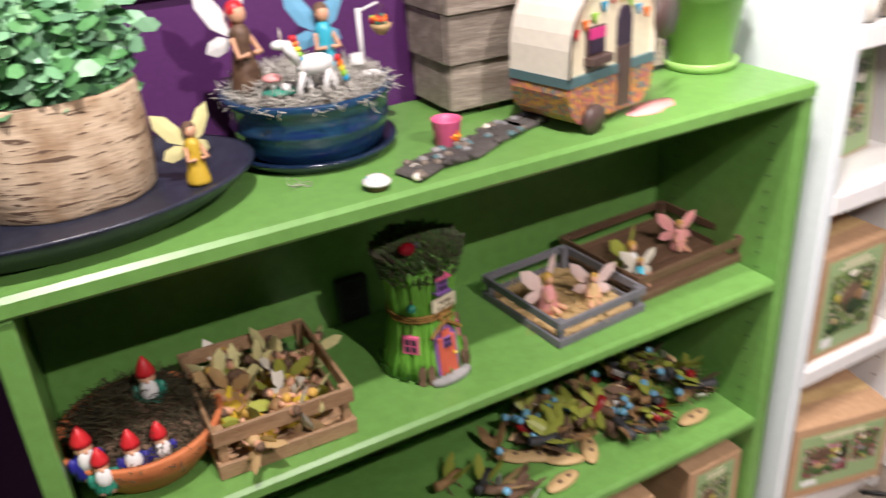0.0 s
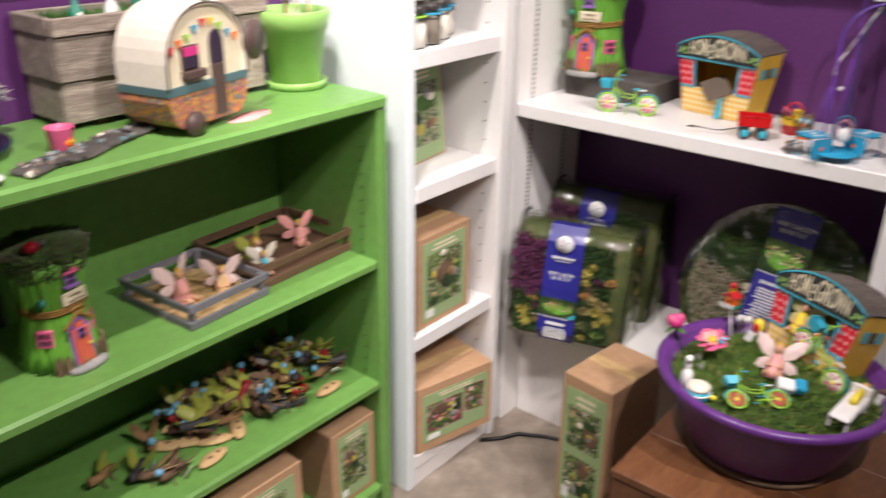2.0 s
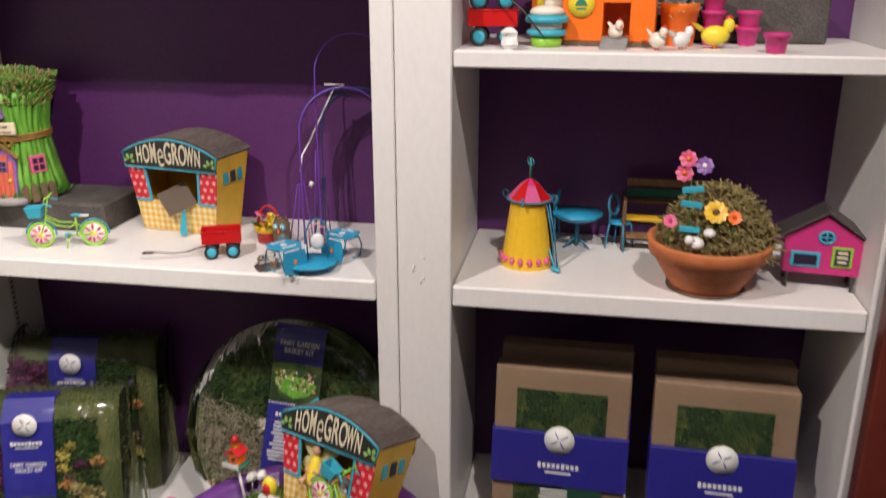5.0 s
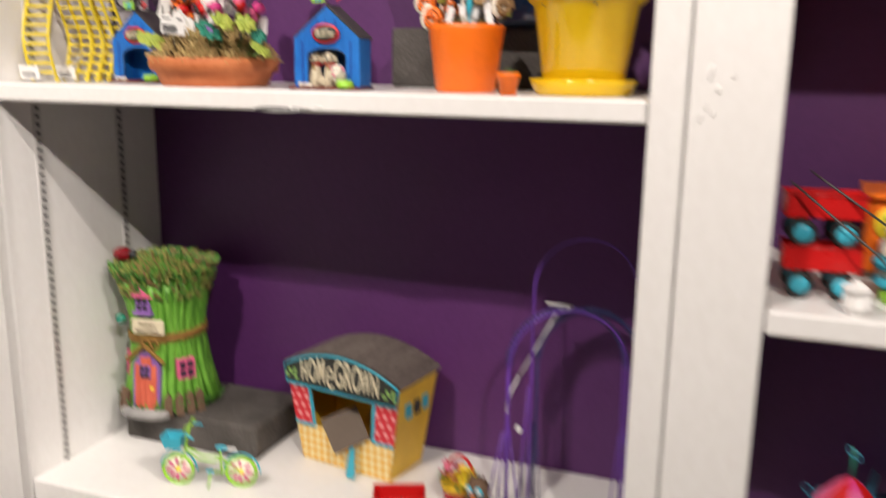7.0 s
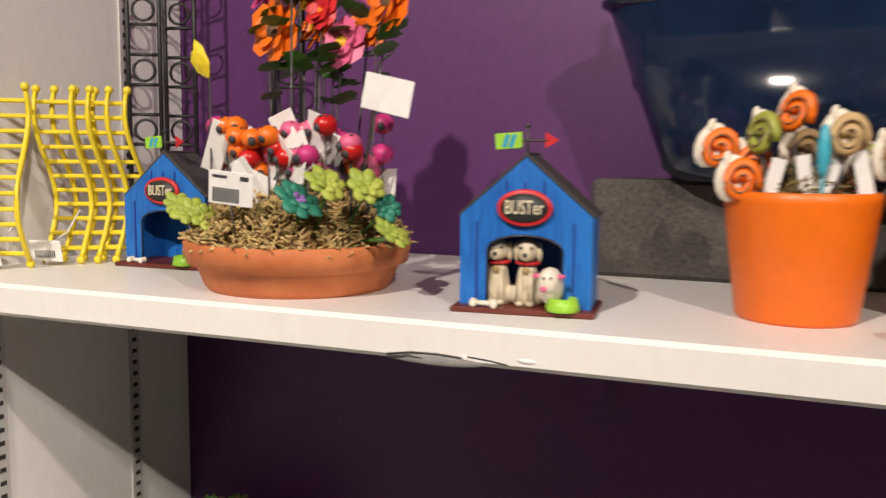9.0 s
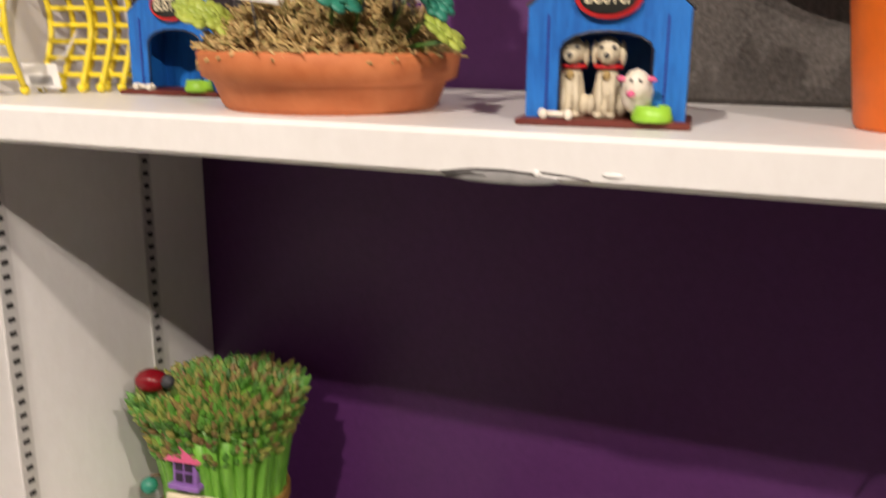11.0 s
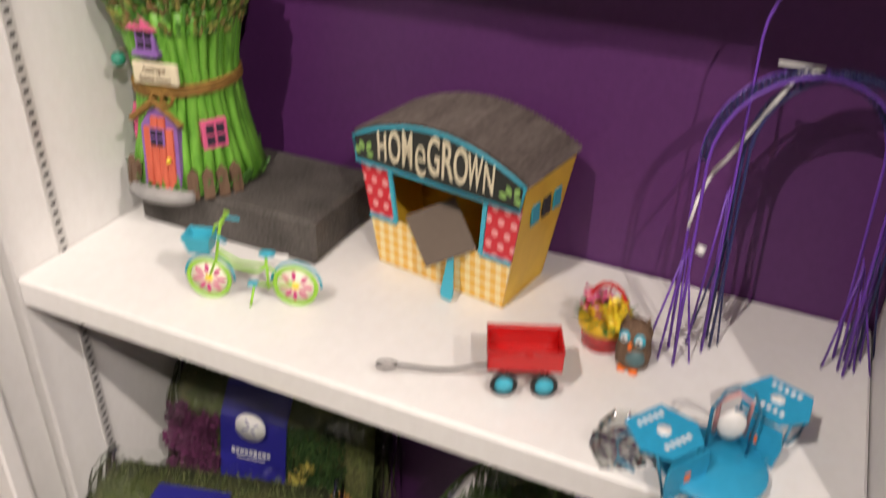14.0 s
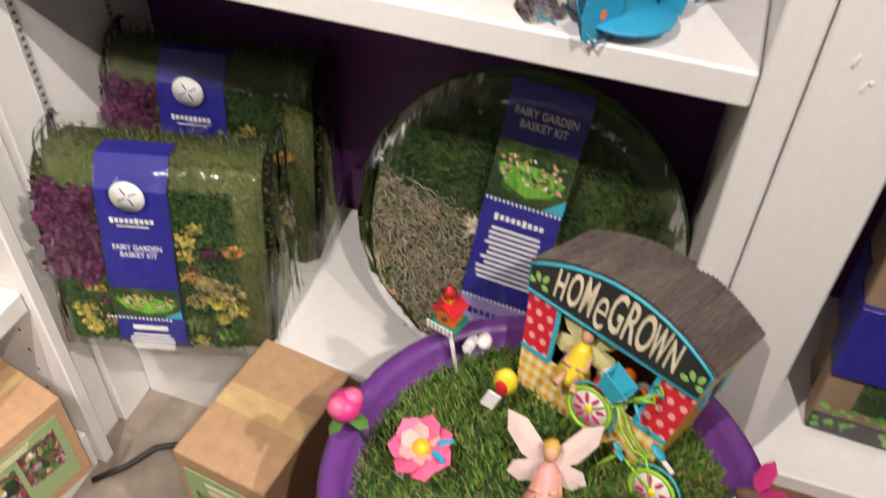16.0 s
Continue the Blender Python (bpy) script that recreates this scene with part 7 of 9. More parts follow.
def round_kit(where):
    """A wide round moss basket under film, leaning on the wall; front at local -y."""
    k = thing("round_moss_kit", where, "large round moss basket kit under clear film, leaning back", "craft kit", "wrapped moss kits")
    rng = random.Random(9)
    R = 0.2285
    m = pose(0, 0, R + 0.002, 90)
    b = mesher("moss")
    b.m = m
    b.lathe([(R * 0.8, -0.075), (R * 0.97, -0.03), (R, 0.0), (R * 0.985, 0.006), (R * 0.95, 0.004), (R * 0.9, -0.01)], 48)
    b.use(M["moss"]).lathe([(R * 0.905, -0.0102), (0.001, -0.011)], 40)
    part("tray", b, k, "moss covered round tray")
    rim = mesher("moss")
    rim.m = m
    for q in range(4):
        rim.ring(0, 0, -0.004 - q * 0.008, R + 0.001 - q * 0.003, 0.0055, 48)
    part("rim", rim, k)

    def disc(r0, r1, a0, a1):
        def where_():
            a, r = radians(rng.uniform(a0, a1)), R * math.sqrt(rng.uniform(r0 * r0, r1 * r1))
            return (r * math.cos(a), 0.008, R + r * math.sin(a)), (0, -1, 0.1)
        return where_

    g = mesher("deep_moss").fluff(3200, disc(0.02, 0.92, -95, 168), 0.014, 0.002, rng, 0.8)
    tagged(part("green_moss", g, k, "dark green moss"), kind="stuff")
    t = mesher("tan_moss").strand(1900, disc(0.2, 0.93, 165, 264), 0.03, 0.0007, rng, 3, 1.2)
    tagged(part("tan_moss", t, k, "curly tan moss"), kind="stuff")
    p = mesher("lime")
    for x, z, r, mat in ((0.045, 0.02, 0.024, "leafy_wing"), (0.045, 0.07, 0.02, "leafy_wing"), (-0.075, -0.16, 0.026, "leafy_wing"), (-0.055, 0.0, 0.022, "ivory"), (-0.04, -0.17, 0.018, "ivory")):
        p.use(M[mat])
        for _ in range(26):
            p.petal((x, 0.0, R + z), (x + rng.uniform(-r, r), -0.014 * rng.random(), R + z + rng.uniform(-r, r)), 0.006, 0.002)
    tagged(part("lichen_bits", p, k, "lime and cream lichen"), kind="stuff")
    bark = mesher("twig").prism([(0.10, R - 0.075), (0.155, R - 0.085), (0.165, R - 0.01), (0.14, R + 0.035), (0.125, R + 0.0)], -0.012, 0.0)
    part("bark_chip", bark, k, "brown bark chip")
    lm = pose(0.008, -0.019, R + 0.058) @ pose(0, 0, 0, 0, 4, 0)
    lab = mesher("royal")
    lab.m = lm
    lab.span(-0.054, 0.054, -0.001, 0.001, 0.085, 0.165)
    lab.span(-0.054, 0.054, -0.001, 0.001, -0.155, 0.0)
    lab.use(M["lavender"]).span(-0.054, 0.054, -0.001, 0.001, -0.205, -0.156)
    strap = part("paper_band", lab, k, "royal blue paper band with a lavender foot")
    kit_picture(strap, lm @ pose(0, -0.0002, 0.0425), 0.108, 0.083, rng)
    words("FAIRY GARDEN", 0.0155, "tag", strap, lm @ pose(0, -0.0018, 0.125), 0.0004, squeeze=0.8)
    words("BASKET KIT", 0.0155, "tag", strap, lm @ pose(0, -0.0018, 0.109), 0.0004, squeeze=0.8)
    fine = mesher("tag")
    fine.m = lm
    for q in range(9):
        fine.box(-0.032 + q * 0.008, -0.0016, -0.026, 0.0055, 0.0008, 0.0095 if q in (0, 5) else 0.007)
    for q in range(18):
        fine.box(-0.051 + q * 0.006, -0.0016, -0.002, 0.0028, 0.0008, 0.004).box(-0.051 + q * 0.006, -0.0016, -0.155, 0.0028, 0.0008, 0.004)
    bars(fine, 0, -0.0016, -0.043, 0.088, 0.0078, 11, rng)
    fine.use(M["royal"])
    for q in range(9):
        fine.box(-0.036 + q * 0.009, -0.0016, -0.178, 0.006, 0.0008, 0.010 if q in (0, 5) else 0.0075)
    part("small_print", fine, strap)
    w = mesher("clear")
    w.m = m

    def dish(u, v):
        a, r = 2 * math.pi * u, R * (0.02 + 0.99 * v)
        fold = crease(math.cos(a) * 4.5, math.sin(a) * 4.5 + 9, v * 0.9) - 0.3
        lift = 0.03 - 0.024 * max(0.0, (v - 0.82) / 0.18) ** 2
        return r * math.cos(a), r * math.sin(a), lift + 0.010 * fold * v

    sheet(w, dish, 120, 26)
    f = part("clear_wrap", w, k, "creased clear film")
    f.visible_shadow = False
    return k


round_kit(pose(1.905, 0.232, S, -19, 0, -90))


def moss_pack(where, label):
    """A kraft carton with windows and a blue band; front at local -y."""
    k = thing("moss_carton", where, label, "craft kit", "kraft moss cartons")
    W, H, D = 0.256, 0.345, 0.05
    part("carton", mesher("kraft").span(-W / 2, W / 2, 0, D, 0, H, 0.003), k, "kraft cardboard carton")
    lay = mesher("moss").span(-W * 0.335, W * 0.335, -0.001, 0.002, H * 0.15, H * 0.875)
    part("window_moss", lay, k, "green moss behind a window")
    rng = random.Random(4)

    def face():
        return (rng.uniform(-0.33, 0.33) * W, -0.001, rng.uniform(0.17, 0.87) * H), (0, -1, 0)

    tagged(part("moss_tufts", mesher("olive_blades").fluff(700, face, 0.007, 0.0014, rng).use(M["deep_moss"]).fluff(900, face, 0.007, 0.0014, rng), k), kind="stuff")
    inlay = mesher("pine").span(0.01, W * 0.33, -0.0098, -0.0075, H * 0.16, H * 0.318)
    part("inlay", inlay, k, "dark green printed panel")
    part("print_line", bars(mesher("tag"), -0.006, -0.0102, H * 0.295, 0.06, 0.0075, 6, rng), k, "white small print")
    band = part("paper_band", mesher("royal").span(-W / 2 - 0.002, W / 2 + 0.002, -0.011, D + 0.001, H * 0.32, H * 0.635, 0.001), k, "royal blue paper band")
    deco = round_badge(mesher("tag"), 0, -0.0122, H * 0.6, 0.029)
    deco.use(M["tag"])
    for q in range(9):
        deco.box(-0.036 + q * 0.009, -0.0118, H * 0.445, 0.0062, 0.0008, 0.011 if q in (0, 5) else 0.0085)
    deco.box(0, -0.0118, H * 0.405, 0.05, 0.0008, 0.004)
    part("emblem", deco, band, "round pale emblem over a row of pale bars")
    foot = mesher("ink").span(-W / 2 + 0.001, W / 2 - 0.001, -0.0014, 0.001, 0.004, H * 0.1)
    strip = part("picture_strip", foot, k, "dark printed strip with plants")
    leafy = mesher("blades")
    for _ in range(60):
        x = rng.uniform(-0.48, 0.48)
        leafy.use(M["lime_pot" if x < 0.02 else rng.choice(("lichen", "rusty", "lime_pot"))] if rng.random() < 0.6 else M["stalk"])
        z = H * rng.uniform(0.03, 0.15 if x < 0.0 else 0.11)
        leafy.petal((x * W, -0.0016, z), (x * W + rng.uniform(-0.014, 0.014), -0.002, z + rng.uniform(-0.008, 0.012)), 0.006, 0.0003, 0, (0, -1, 0))
    tagged(part("printed_leaf", leafy, strip), kind="stuff")

    def pane(u, v):
        fold = crease(u * 5, v * 4, 3.1) - 0.3
        return -W / 2 + 0.003 + (W - 0.006) * u, -0.0138 - 0.003 * fold * math.sin(math.pi * v), 0.006 + (H - 0.012) * v

    w = part("clear_wrap", sheet(mesher("clear"), pane, 36, 44), k, "creased clear film")
    w.visible_shadow = False
    return k


for y, x in ((-0.331, 1.905), (-0.629, 1.888)):
    moss_pack(pose(x, y, QL, -7, 0, -92), "kraft moss carton with blue band and window, propped upright")
    moss_pack(pose(x + 0.075, y - 0.006, QL, -5, 0, -91) @ Matrix.Diagonal((1, 1, 1.045, 1)), "kraft moss carton standing behind another")

# ---- right bay ----


def tin_tent(where):
    t = thing("toy_tent", where, "yellow tin toy tent with pink and red roof", "toy tent")
    body, faces = mesher("yellow"), []
    n = 24
    ring0 = [(0.056 * math.cos(2 * math.pi * k / n), 0.056 * math.sin(2 * math.pi * k / n), 0) for k in range(n + 1)]
    ring1 = [(0.036 * math.cos(2 * math.pi * k / n), 0.036 * math.sin(2 * math.pi * k / n), 0.137) for k in range(n + 1)]
    for k in range(n):
        if k in (20, 21):
            continue
        faces += [(k, k + 1, n + 2 + k, n + 1 + k), (3 * (n + 1) + k, 3 * (n + 1) + k + 1, 2 * (n + 1) + k + 1, 2 * (n + 1) + k)]
    body.add(ring0 + ring1 + [(p[0] * 0.95, p[1] * 0.95, p[2]) for p in ring0 + ring1], faces)
    part("tin_wall", body, t, "yellow tin wall with a doorway")
    dots = mesher("pink")
    for k in range(9):
        a = math.pi * (0.8 + k * 0.11)
        dots.ball(0.0545 * math.cos(a), 0.0545 * math.sin(a), 0.017, 0.006, 0.006, 0.008, 8, 5)
    part("painted_dots", dots, t, "pink painted diamonds")
    for k in range(8):
        a, b = 2 * math.pi * k / 8, 2 * math.pi * (k + 1) / 8
        r0, r1 = 0.046, 0.02
        panel = mesher("magenta")
        panel.use(M["magenta" if k % 2 else "red"] if k > 3 else M["pink" if k % 2 else "magenta"])
        panel.add([(r0 * math.cos(a), r0 * math.sin(a), 0.134), (r0 * math.cos(b), r0 * math.sin(b), 0.134), (r1 * math.cos(b), r1 * math.sin(b), 0.163), (r1 * math.cos(a), r1 * math.sin(a), 0.163), (0, 0, 0.176)], [(0, 1, 2, 3), (3, 2, 4)])
        part("roof_panel", panel, t)
    fin = mesher("emerald").tube([(0, 0, 0.174), (0, 0, 0.215)], 0.0025).use(M["teal_wire"]).ring(0, -0.006, 0.207, 0.006, 0.0014, 10, (0, 90, 0)).ring(0, 0.006, 0.207, 0.006, 0.0014, 10, (0, 90, 0)).ring(0, 0, 0.135, 0.046, 0.0022, 24)
    for a in (0.6, 2.2, 3.9, 5.4):
        fin.ring(0.053 * math.cos(a), 0.053 * math.sin(a), 0.138, 0.007, 0.0014, 10, (90, 0, math.degrees(a)))
    part("finial", fin, t, "teal wire finial and scrolls")
    part("ladder", mesher("teal_wire").tube([(0.02, -0.043, 0.13), (0.03, -0.05, 0.07), (0.032, -0.064, 0.004)], 0.0016).tube([(0.014, -0.043, 0.13), (0.022, -0.054, 0.07), (0.024, -0.066, 0.004)], 0.0016), t)
    part("paddle", mesher("sky").ball(0.022, -0.072, 0.006, 0.008, 0.016, 0.004, 10, 5).tube([(0.022, -0.07, 0.006), (0.02, -0.05, 0.04)], 0.002), t, "turquoise paddle")


tin_tent(pose(1.98, -0.255, P, 0, 0, -55) @ Matrix.Diagonal((0.9, 0.9, 0.93, 1)))
c = thing("toy_table", pose(2.1, -0.342, P), "round blue toy bistro table on a thin stem", "toy table", "blue toy tables")
part("tabletop", mesher("aqua").lathe([(0.006, 0.05), (0.036, 0.056), (0.048, 0.064), (0.049, 0.068), (0.001, 0.068)], 28), c, "round blue tin top")
part("stem", mesher("teal_wire").tube([(0, 0, 0.0), (0, 0, 0.054)], 0.004).tube([(0, 0, 0.02), (0.03, 0, 0)], 0.002).tube([(0, 0, 0.02), (-0.02, 0.025, 0)], 0.002).tube([(0, 0, 0.02), (-0.02, -0.025, 0)], 0.002), c)
for x, y, turn in ((2.1, -0.425, -30), (2.13, -0.285, 170)):
    c = thing("toy_chair", pose(x, y, P, 0, 0, turn), "blue wire toy bistro chair with a hoop back", "toy chair", "blue toy chairs")
    for sx in (-1, 1):
        for sy in (-1, 1):
            part("leg", mesher("teal_wire").tube([(sx * 0.015, sy * 0.015, 0.05), (sx * 0.02, sy * 0.02, 0)], 0.0022), c)
    part("seat", mesher("aqua").lathe([(0.02, 0.05), (0.021, 0.052), (0.02, 0.054), (0.001, 0.054)], 18), c)
    part("backrest", mesher("teal_wire").ring(0, 0.016, 0.085, 0.02, 0.003, 18, (80, 0, 0)).tube([(-0.012, 0.017, 0.054), (-0.014, 0.016, 0.075)], 0.0022).tube([(0.012, 0.017, 0.054), (0.014, 0.016, 0.075)], 0.0022), c)
c = thing("toy_bench", pose(2.125, -0.53, P) @ Matrix.Diagonal((1, 0.9, 0.85, 1)), "tiered brown wooden toy plant stand with green bar", "toy bench")
for y in (-0.11, 0.11):
    part("end_board", mesher("brown_wood").span(-0.045, 0.03, y - 0.004, y + 0.004, 0, 0.12, 0.001), c)
for x, z, mat in ((-0.035, 0.035, "twig"), (-0.015, 0.07, "yellow"), (0.01, 0.105, "bark"), (0.026, 0.118, "emerald"), (0.027, 0.142, "twig")):
    part("board", mesher(mat).box(x, 0, z, 0.03 if z < 0.11 else 0.006, 0.21, 0.006 if z < 0.11 else 0.018, 0.001), c)


def moss_pot():
    t = thing("terracotta_pot", pose(1.908, -0.566, P), "terracotta bowl of dry moss with toy flowers and signpost", "planter")
    part("pot", mesher("terracotta").lathe([(0.055, 0), (0.058, 0.003), (0.09, 0.055), (0.094, 0.06), (0.098, 0.062), (0.104, 0.086), (0.102, 0.089), (0.095, 0.088), (0.09, 0.07), (0.001, 0.068)], 40), t, "terracotta bowl with a broad rim")
    part("saucer", mesher("bark").lathe([(0.064, 0.0), (0.066, 0.004), (0.001, 0.0045)], 30, z=-0.0002), t)
    part("soil", mound(mesher("twig"), 0.02, -0.012, 0.08, 0.07, 0.075), t)
    tagged(part("dry_moss", mesher("hay").strand(2600, dome(0.016, -0.014, 0.086, 0.074, 0.085, rnd), 0.034, 0.0012, rnd), t, "tangled dry moss"), kind="stuff")


moss_pot()
b = mesher("leaf_small").tube([(0, 0, 0.08), (0.002, 0.004, 0.21)], 0.0015)
for y, z in ((0.012, 0.235), (-0.014, 0.225), (0.016, 0.212)):
    blossom(b, -0.005, y, z, 0.015, "pink" if y > 0 else "lilac", "orange" if y > 0 else "tag", 8, (0, -80, 0), 0.1)
for z in (0.185, 0.16, 0.118):
    b.use(M["sky"]).box(-0.004, 0.0, z, 0.004, 0.034, 0.01, 0.001, (rnd.uniform(-8, 8), 0, 0))
solid("flower_signpost", b, pose(1.858, -0.525, P), "pink toy flowers over blue signpost boards", "plant pick")
for y, z, col, heart, r in ((-0.015, 0.15, "yellow", "bark", 0.02), (-0.045, 0.142, "orange", "hat", 0.012), (0.055, 0.132, "pink", "magenta", 0.012)):
    b = mesher("leaf_small").tube([(0, y, 0.09), (0, y, z)], 0.0014)
    blossom(b, -0.003, y, z, r, col, heart, 11, (0, -60, 0), 0.15)
    solid("flower_pick", b, pose(1.852, -0.548, P), "small toy flower set in dry moss", "plant pick", "flower picks")
c = mesher("tag").ball(0, 0, 0.1, 0.018, 0.014, 0.01).ball(-0.012, 0.012, 0.108, 0.008).ball(0.0, -0.02, 0.118, 0.012, 0.01, 0.007)
solid("white_pebbles", c, pose(1.838, -0.535, P), "white pebbles in the moss", "pebbles")


def hutch():
    h = thing("toy_hutch", pose(1.925, -0.755, P, 0, 0, -97) @ Matrix.Diagonal((1.04, 1, 0.9, 1)), "pink toy hutch on legs with a dark pitched roof", "toy hutch")
    outline = [(-0.055, 0.032), (0.055, 0.032), (0.06, 0.1), (0, 0.145), (-0.06, 0.1)]
    part("front_wall", mesher("magenta").prism(outline, 0, 0.003), h, "magenta plank front")
    part("back_wall", mesher("magenta").prism(outline, 0.055, 0.058), h)
    for s in (-1, 1):
        part("side_wall", mesher("magenta").span(min(s * 0.055, s * 0.058), max(s * 0.055, s * 0.058), 0.003, 0.055, 0.032, 0.1), h)
        r = mesher("iron")
        r.m = pose(s * 0.034, 0.029, 0.128, 0, s * 37, 0)
        part("roof_panel", r.box(0, 0, 0, 0.09, 0.075, 0.004, 0.001), h, "dark roof")
        for y in (0.003, 0.052):
            part("leg", mesher("iron").box(s * 0.05, y, 0.016, 0.005, 0.005, 0.032, 0.001), h)
    w = mesher("sky").span(-0.048, -0.003, -0.003, 0.0, 0.045, 0.075, 0.001).use(M["pane"]).span(-0.043, -0.008, -0.004, -0.0025, 0.05, 0.07)
    part("window", w, h, "turquoise framed window")
    d = mesher("lime").span(0.014, 0.045, -0.003, 0.0, 0.048, 0.088, 0.001).use(M["ink"]).span(0.018, 0.041, -0.004, -0.0025, 0.052, 0.084)
    bars(d.use(M["cream"]), 0.0295, -0.0045, 0.078, 0.016, 0.009, 3, rnd)
    part("sign", d, h, "black sign in a lime frame")
    o = mesher("sky")
    o.ring(0.003, -0.002, 0.105, 0.011, 0.0022, 18, (90, 0, 0)).tube([(-0.008, -0.002, 0.105), (0.014, -0.002, 0.105)], 0.0014).tube([(0.003, -0.002, 0.094), (0.003, -0.002, 0.116)], 0.0014).use(M["pane"]).box(0.003, -0.0004, 0.105, 0.016, 0.0012, 0.016)
    part("round_window", o, h, "round turquoise window")


hutch()
wagon(pose(1.93, -0.188, Q2, 0, 0, -86), "red toy wagon stacked under another, turquoise wheels", False)
wagon(pose(1.935, -0.186, Q2 + 0.0575, 0, 0, -84), "red toy wagon stacked on another, turquoise wheels", False)
b = mesher("iron").tube([(1.9, -0.15, 0.13), (1.88, -0.24, 0.06), (1.87, -0.275, 0.02)], 0.0014).tube([(1.92, -0.17, 0.14), (1.9, -0.26, 0.08)], 0.0014)
solid("wagon_handles", b, pose(0, 0, Q2), "bent iron pull handles leaning on the wagons", "handle")
b = mesher("sky").lathe([(0.03, 0.02), (0.034, 0.024), (0.03, 0.03), (0.026, 0.03)], 18).lathe([(0.033, 0.042), (0.037, 0.046), (0.033, 0.055), (0.028, 0.05)], 18).use(M["ivory"]).lathe([(0.025, 0.03), (0.026, 0.042)], 14).ball(0, 0, 0.06, 0.03, 0.03, 0.012).use(M["lime"]).lathe([(0.024, 0.0), (0.026, 0.012), (0.02, 0.02), (0.001, 0.02)], 16)
solid("tiered_stand", b, pose(1.925, -0.277, Q2) @ Matrix.Diagonal((1, 1, 0.92, 1)), "turquoise tiered toy stand heaped with cream bits", "toy stand")
b = mesher("lime").lathe([(0.02, 0.092), (0.024, 0.096), (0.02, 0.104), (0.001, 0.104)], 16).use(M["ivory"]).lathe([(0.018, 0.066), (0.02, 0.09)], 14).use(M["tag"]).lathe([(0.026, 0), (0.026, 0.06), (0.02, 0.066)], 14)
solid("tiered_stand", b, pose(2.03, -0.285, Q2) @ Matrix.Diagonal((1, 1, 0.78, 1)), "lime topped toy stand", "toy stand")


def hen_house(where, label):
    h = thing("toy_hen_house", where, label, "toy hen house", "orange toy hen houses")
    part("body", mesher("orange").span(-0.075, -0.008, 0, 0.07, 0.008, 0.1, 0.001).span(0.035, 0.075, 0, 0.07, 0.008, 0.1, 0.001).span(-0.0079, 0.0349, 0, 0.07, 0.07, 0.1).span(-0.0079, 0.0349, 0.06, 0.07, 0.008, 0.07), h, "orange painted body with a doorway")
    part("roof", mesher("orange").box(0, 0.033, 0.104, 0.166, 0.088, 0.006, 0.001, (3, 0, 0)), h, "flat orange roof")
    part("floor_plate", mesher("bark").span(-0.075, 0.075, -0.004, 0.07, 0, 0.008, 0.001), h)
    b = mesher("lemon")
    b.m = pose(-0.044, -0.001, 0.068, 90)
    b.lathe([(0.022, 0), (0.022, 0.002), (0.001, 0.002)], 20)
    b.use(M["emerald"])
    b.m = pose(-0.044, -0.0035, 0.07)
    bars(b.prism([(-0.009, -0.002), (0.009, -0.002), (0, 0.012)], 0, 0.001), 0, 0, -0.004, 0.02, 0.006, 2, rnd)
    part("badge", b, h, "yellow round badge with a dark motif")
    r = mesher("stone")
    r.m = pose(0.014, -0.03, 0.008, 14, 0, 0)
    r.box(0, 0, 0, 0.042, 0.062, 0.003, 0.0006)
    ramp = part("ramp", r, h, "grey ramp with cleats")
    for k in range(6):
        c = mesher("stone")
        c.m = r.m
        part("cleat", c.box(0, -0.025 + k * 0.01, 0.0022, 0.042, 0.002, 0.002), ramp)


hen_house(pose(1.935, -0.375, Q2, 0, 0, -96), "orange toy hen house with yellow badge and grey ramp")
hen_house(pose(2.035, -0.318, Q2, 0, 0, -94), "orange toy hen house behind another")


def hen(where, mat, label):
    b = mesher(mat).ball(0, 0, 0.016, 0.011, 0.018, 0.012).ball(0, -0.016, 0.028, 0.007, 0.007, 0.009).petal((0, 0.01, 0.018), (0, 0.03, 0.032), 0.008, 0.003)
    b.use(M["hat"]).ball(0, -0.016, 0.037, 0.002, 0.005, 0.003).use(M["orange"]).ball(0, -0.024, 0.027, 0.002, 0.004, 0.002).tube([(0.003, 0, 0.006), (0.003, 0, 0)], 0.0012).tube([(-0.003, 0, 0.006), (-0.003, 0, 0)], 0.0012)
    return solid("hen_figurine", b, where, label, "figurine", "hen figurines")


hen(pose(1.925, -0.388, Q2 + 0.008, 0, 0, -70), "ivory", "cream hen figurine in the hen house doorway")
hen(pose(1.885, -0.452, Q2, 0, 0, -60), "ivory", "cream hen figurine on the shelf")
hen(pose(1.9, -0.49, Q2, 0, 0, 40), "tag", "white hen figurine on the shelf")
hen(pose(1.93, -0.545, Q2, 0, 0, 10) @ Matrix.Diagonal((1.3, 1.3, 1.3, 1)), "lemon", "yellow hen figurine beside the bucket")


def plain_pot(name, where, r0, r1, h, mat, label, fill=None, rim=0.008):
    p = thing(name, where, label, "plant pot")
    part("pot", mesher(mat).lathe(pot_profile(r0, r1, h, rim, h * 0.24), 32), p)
    if fill:
        tagged(part("filling", mesher(fill).strand(220, dome(0, 0, r1 * 0.85, h * 0.8, h * 0.2, rnd), r1 * 0.6, 0.0008, rnd), p), kind="stuff")
    return p


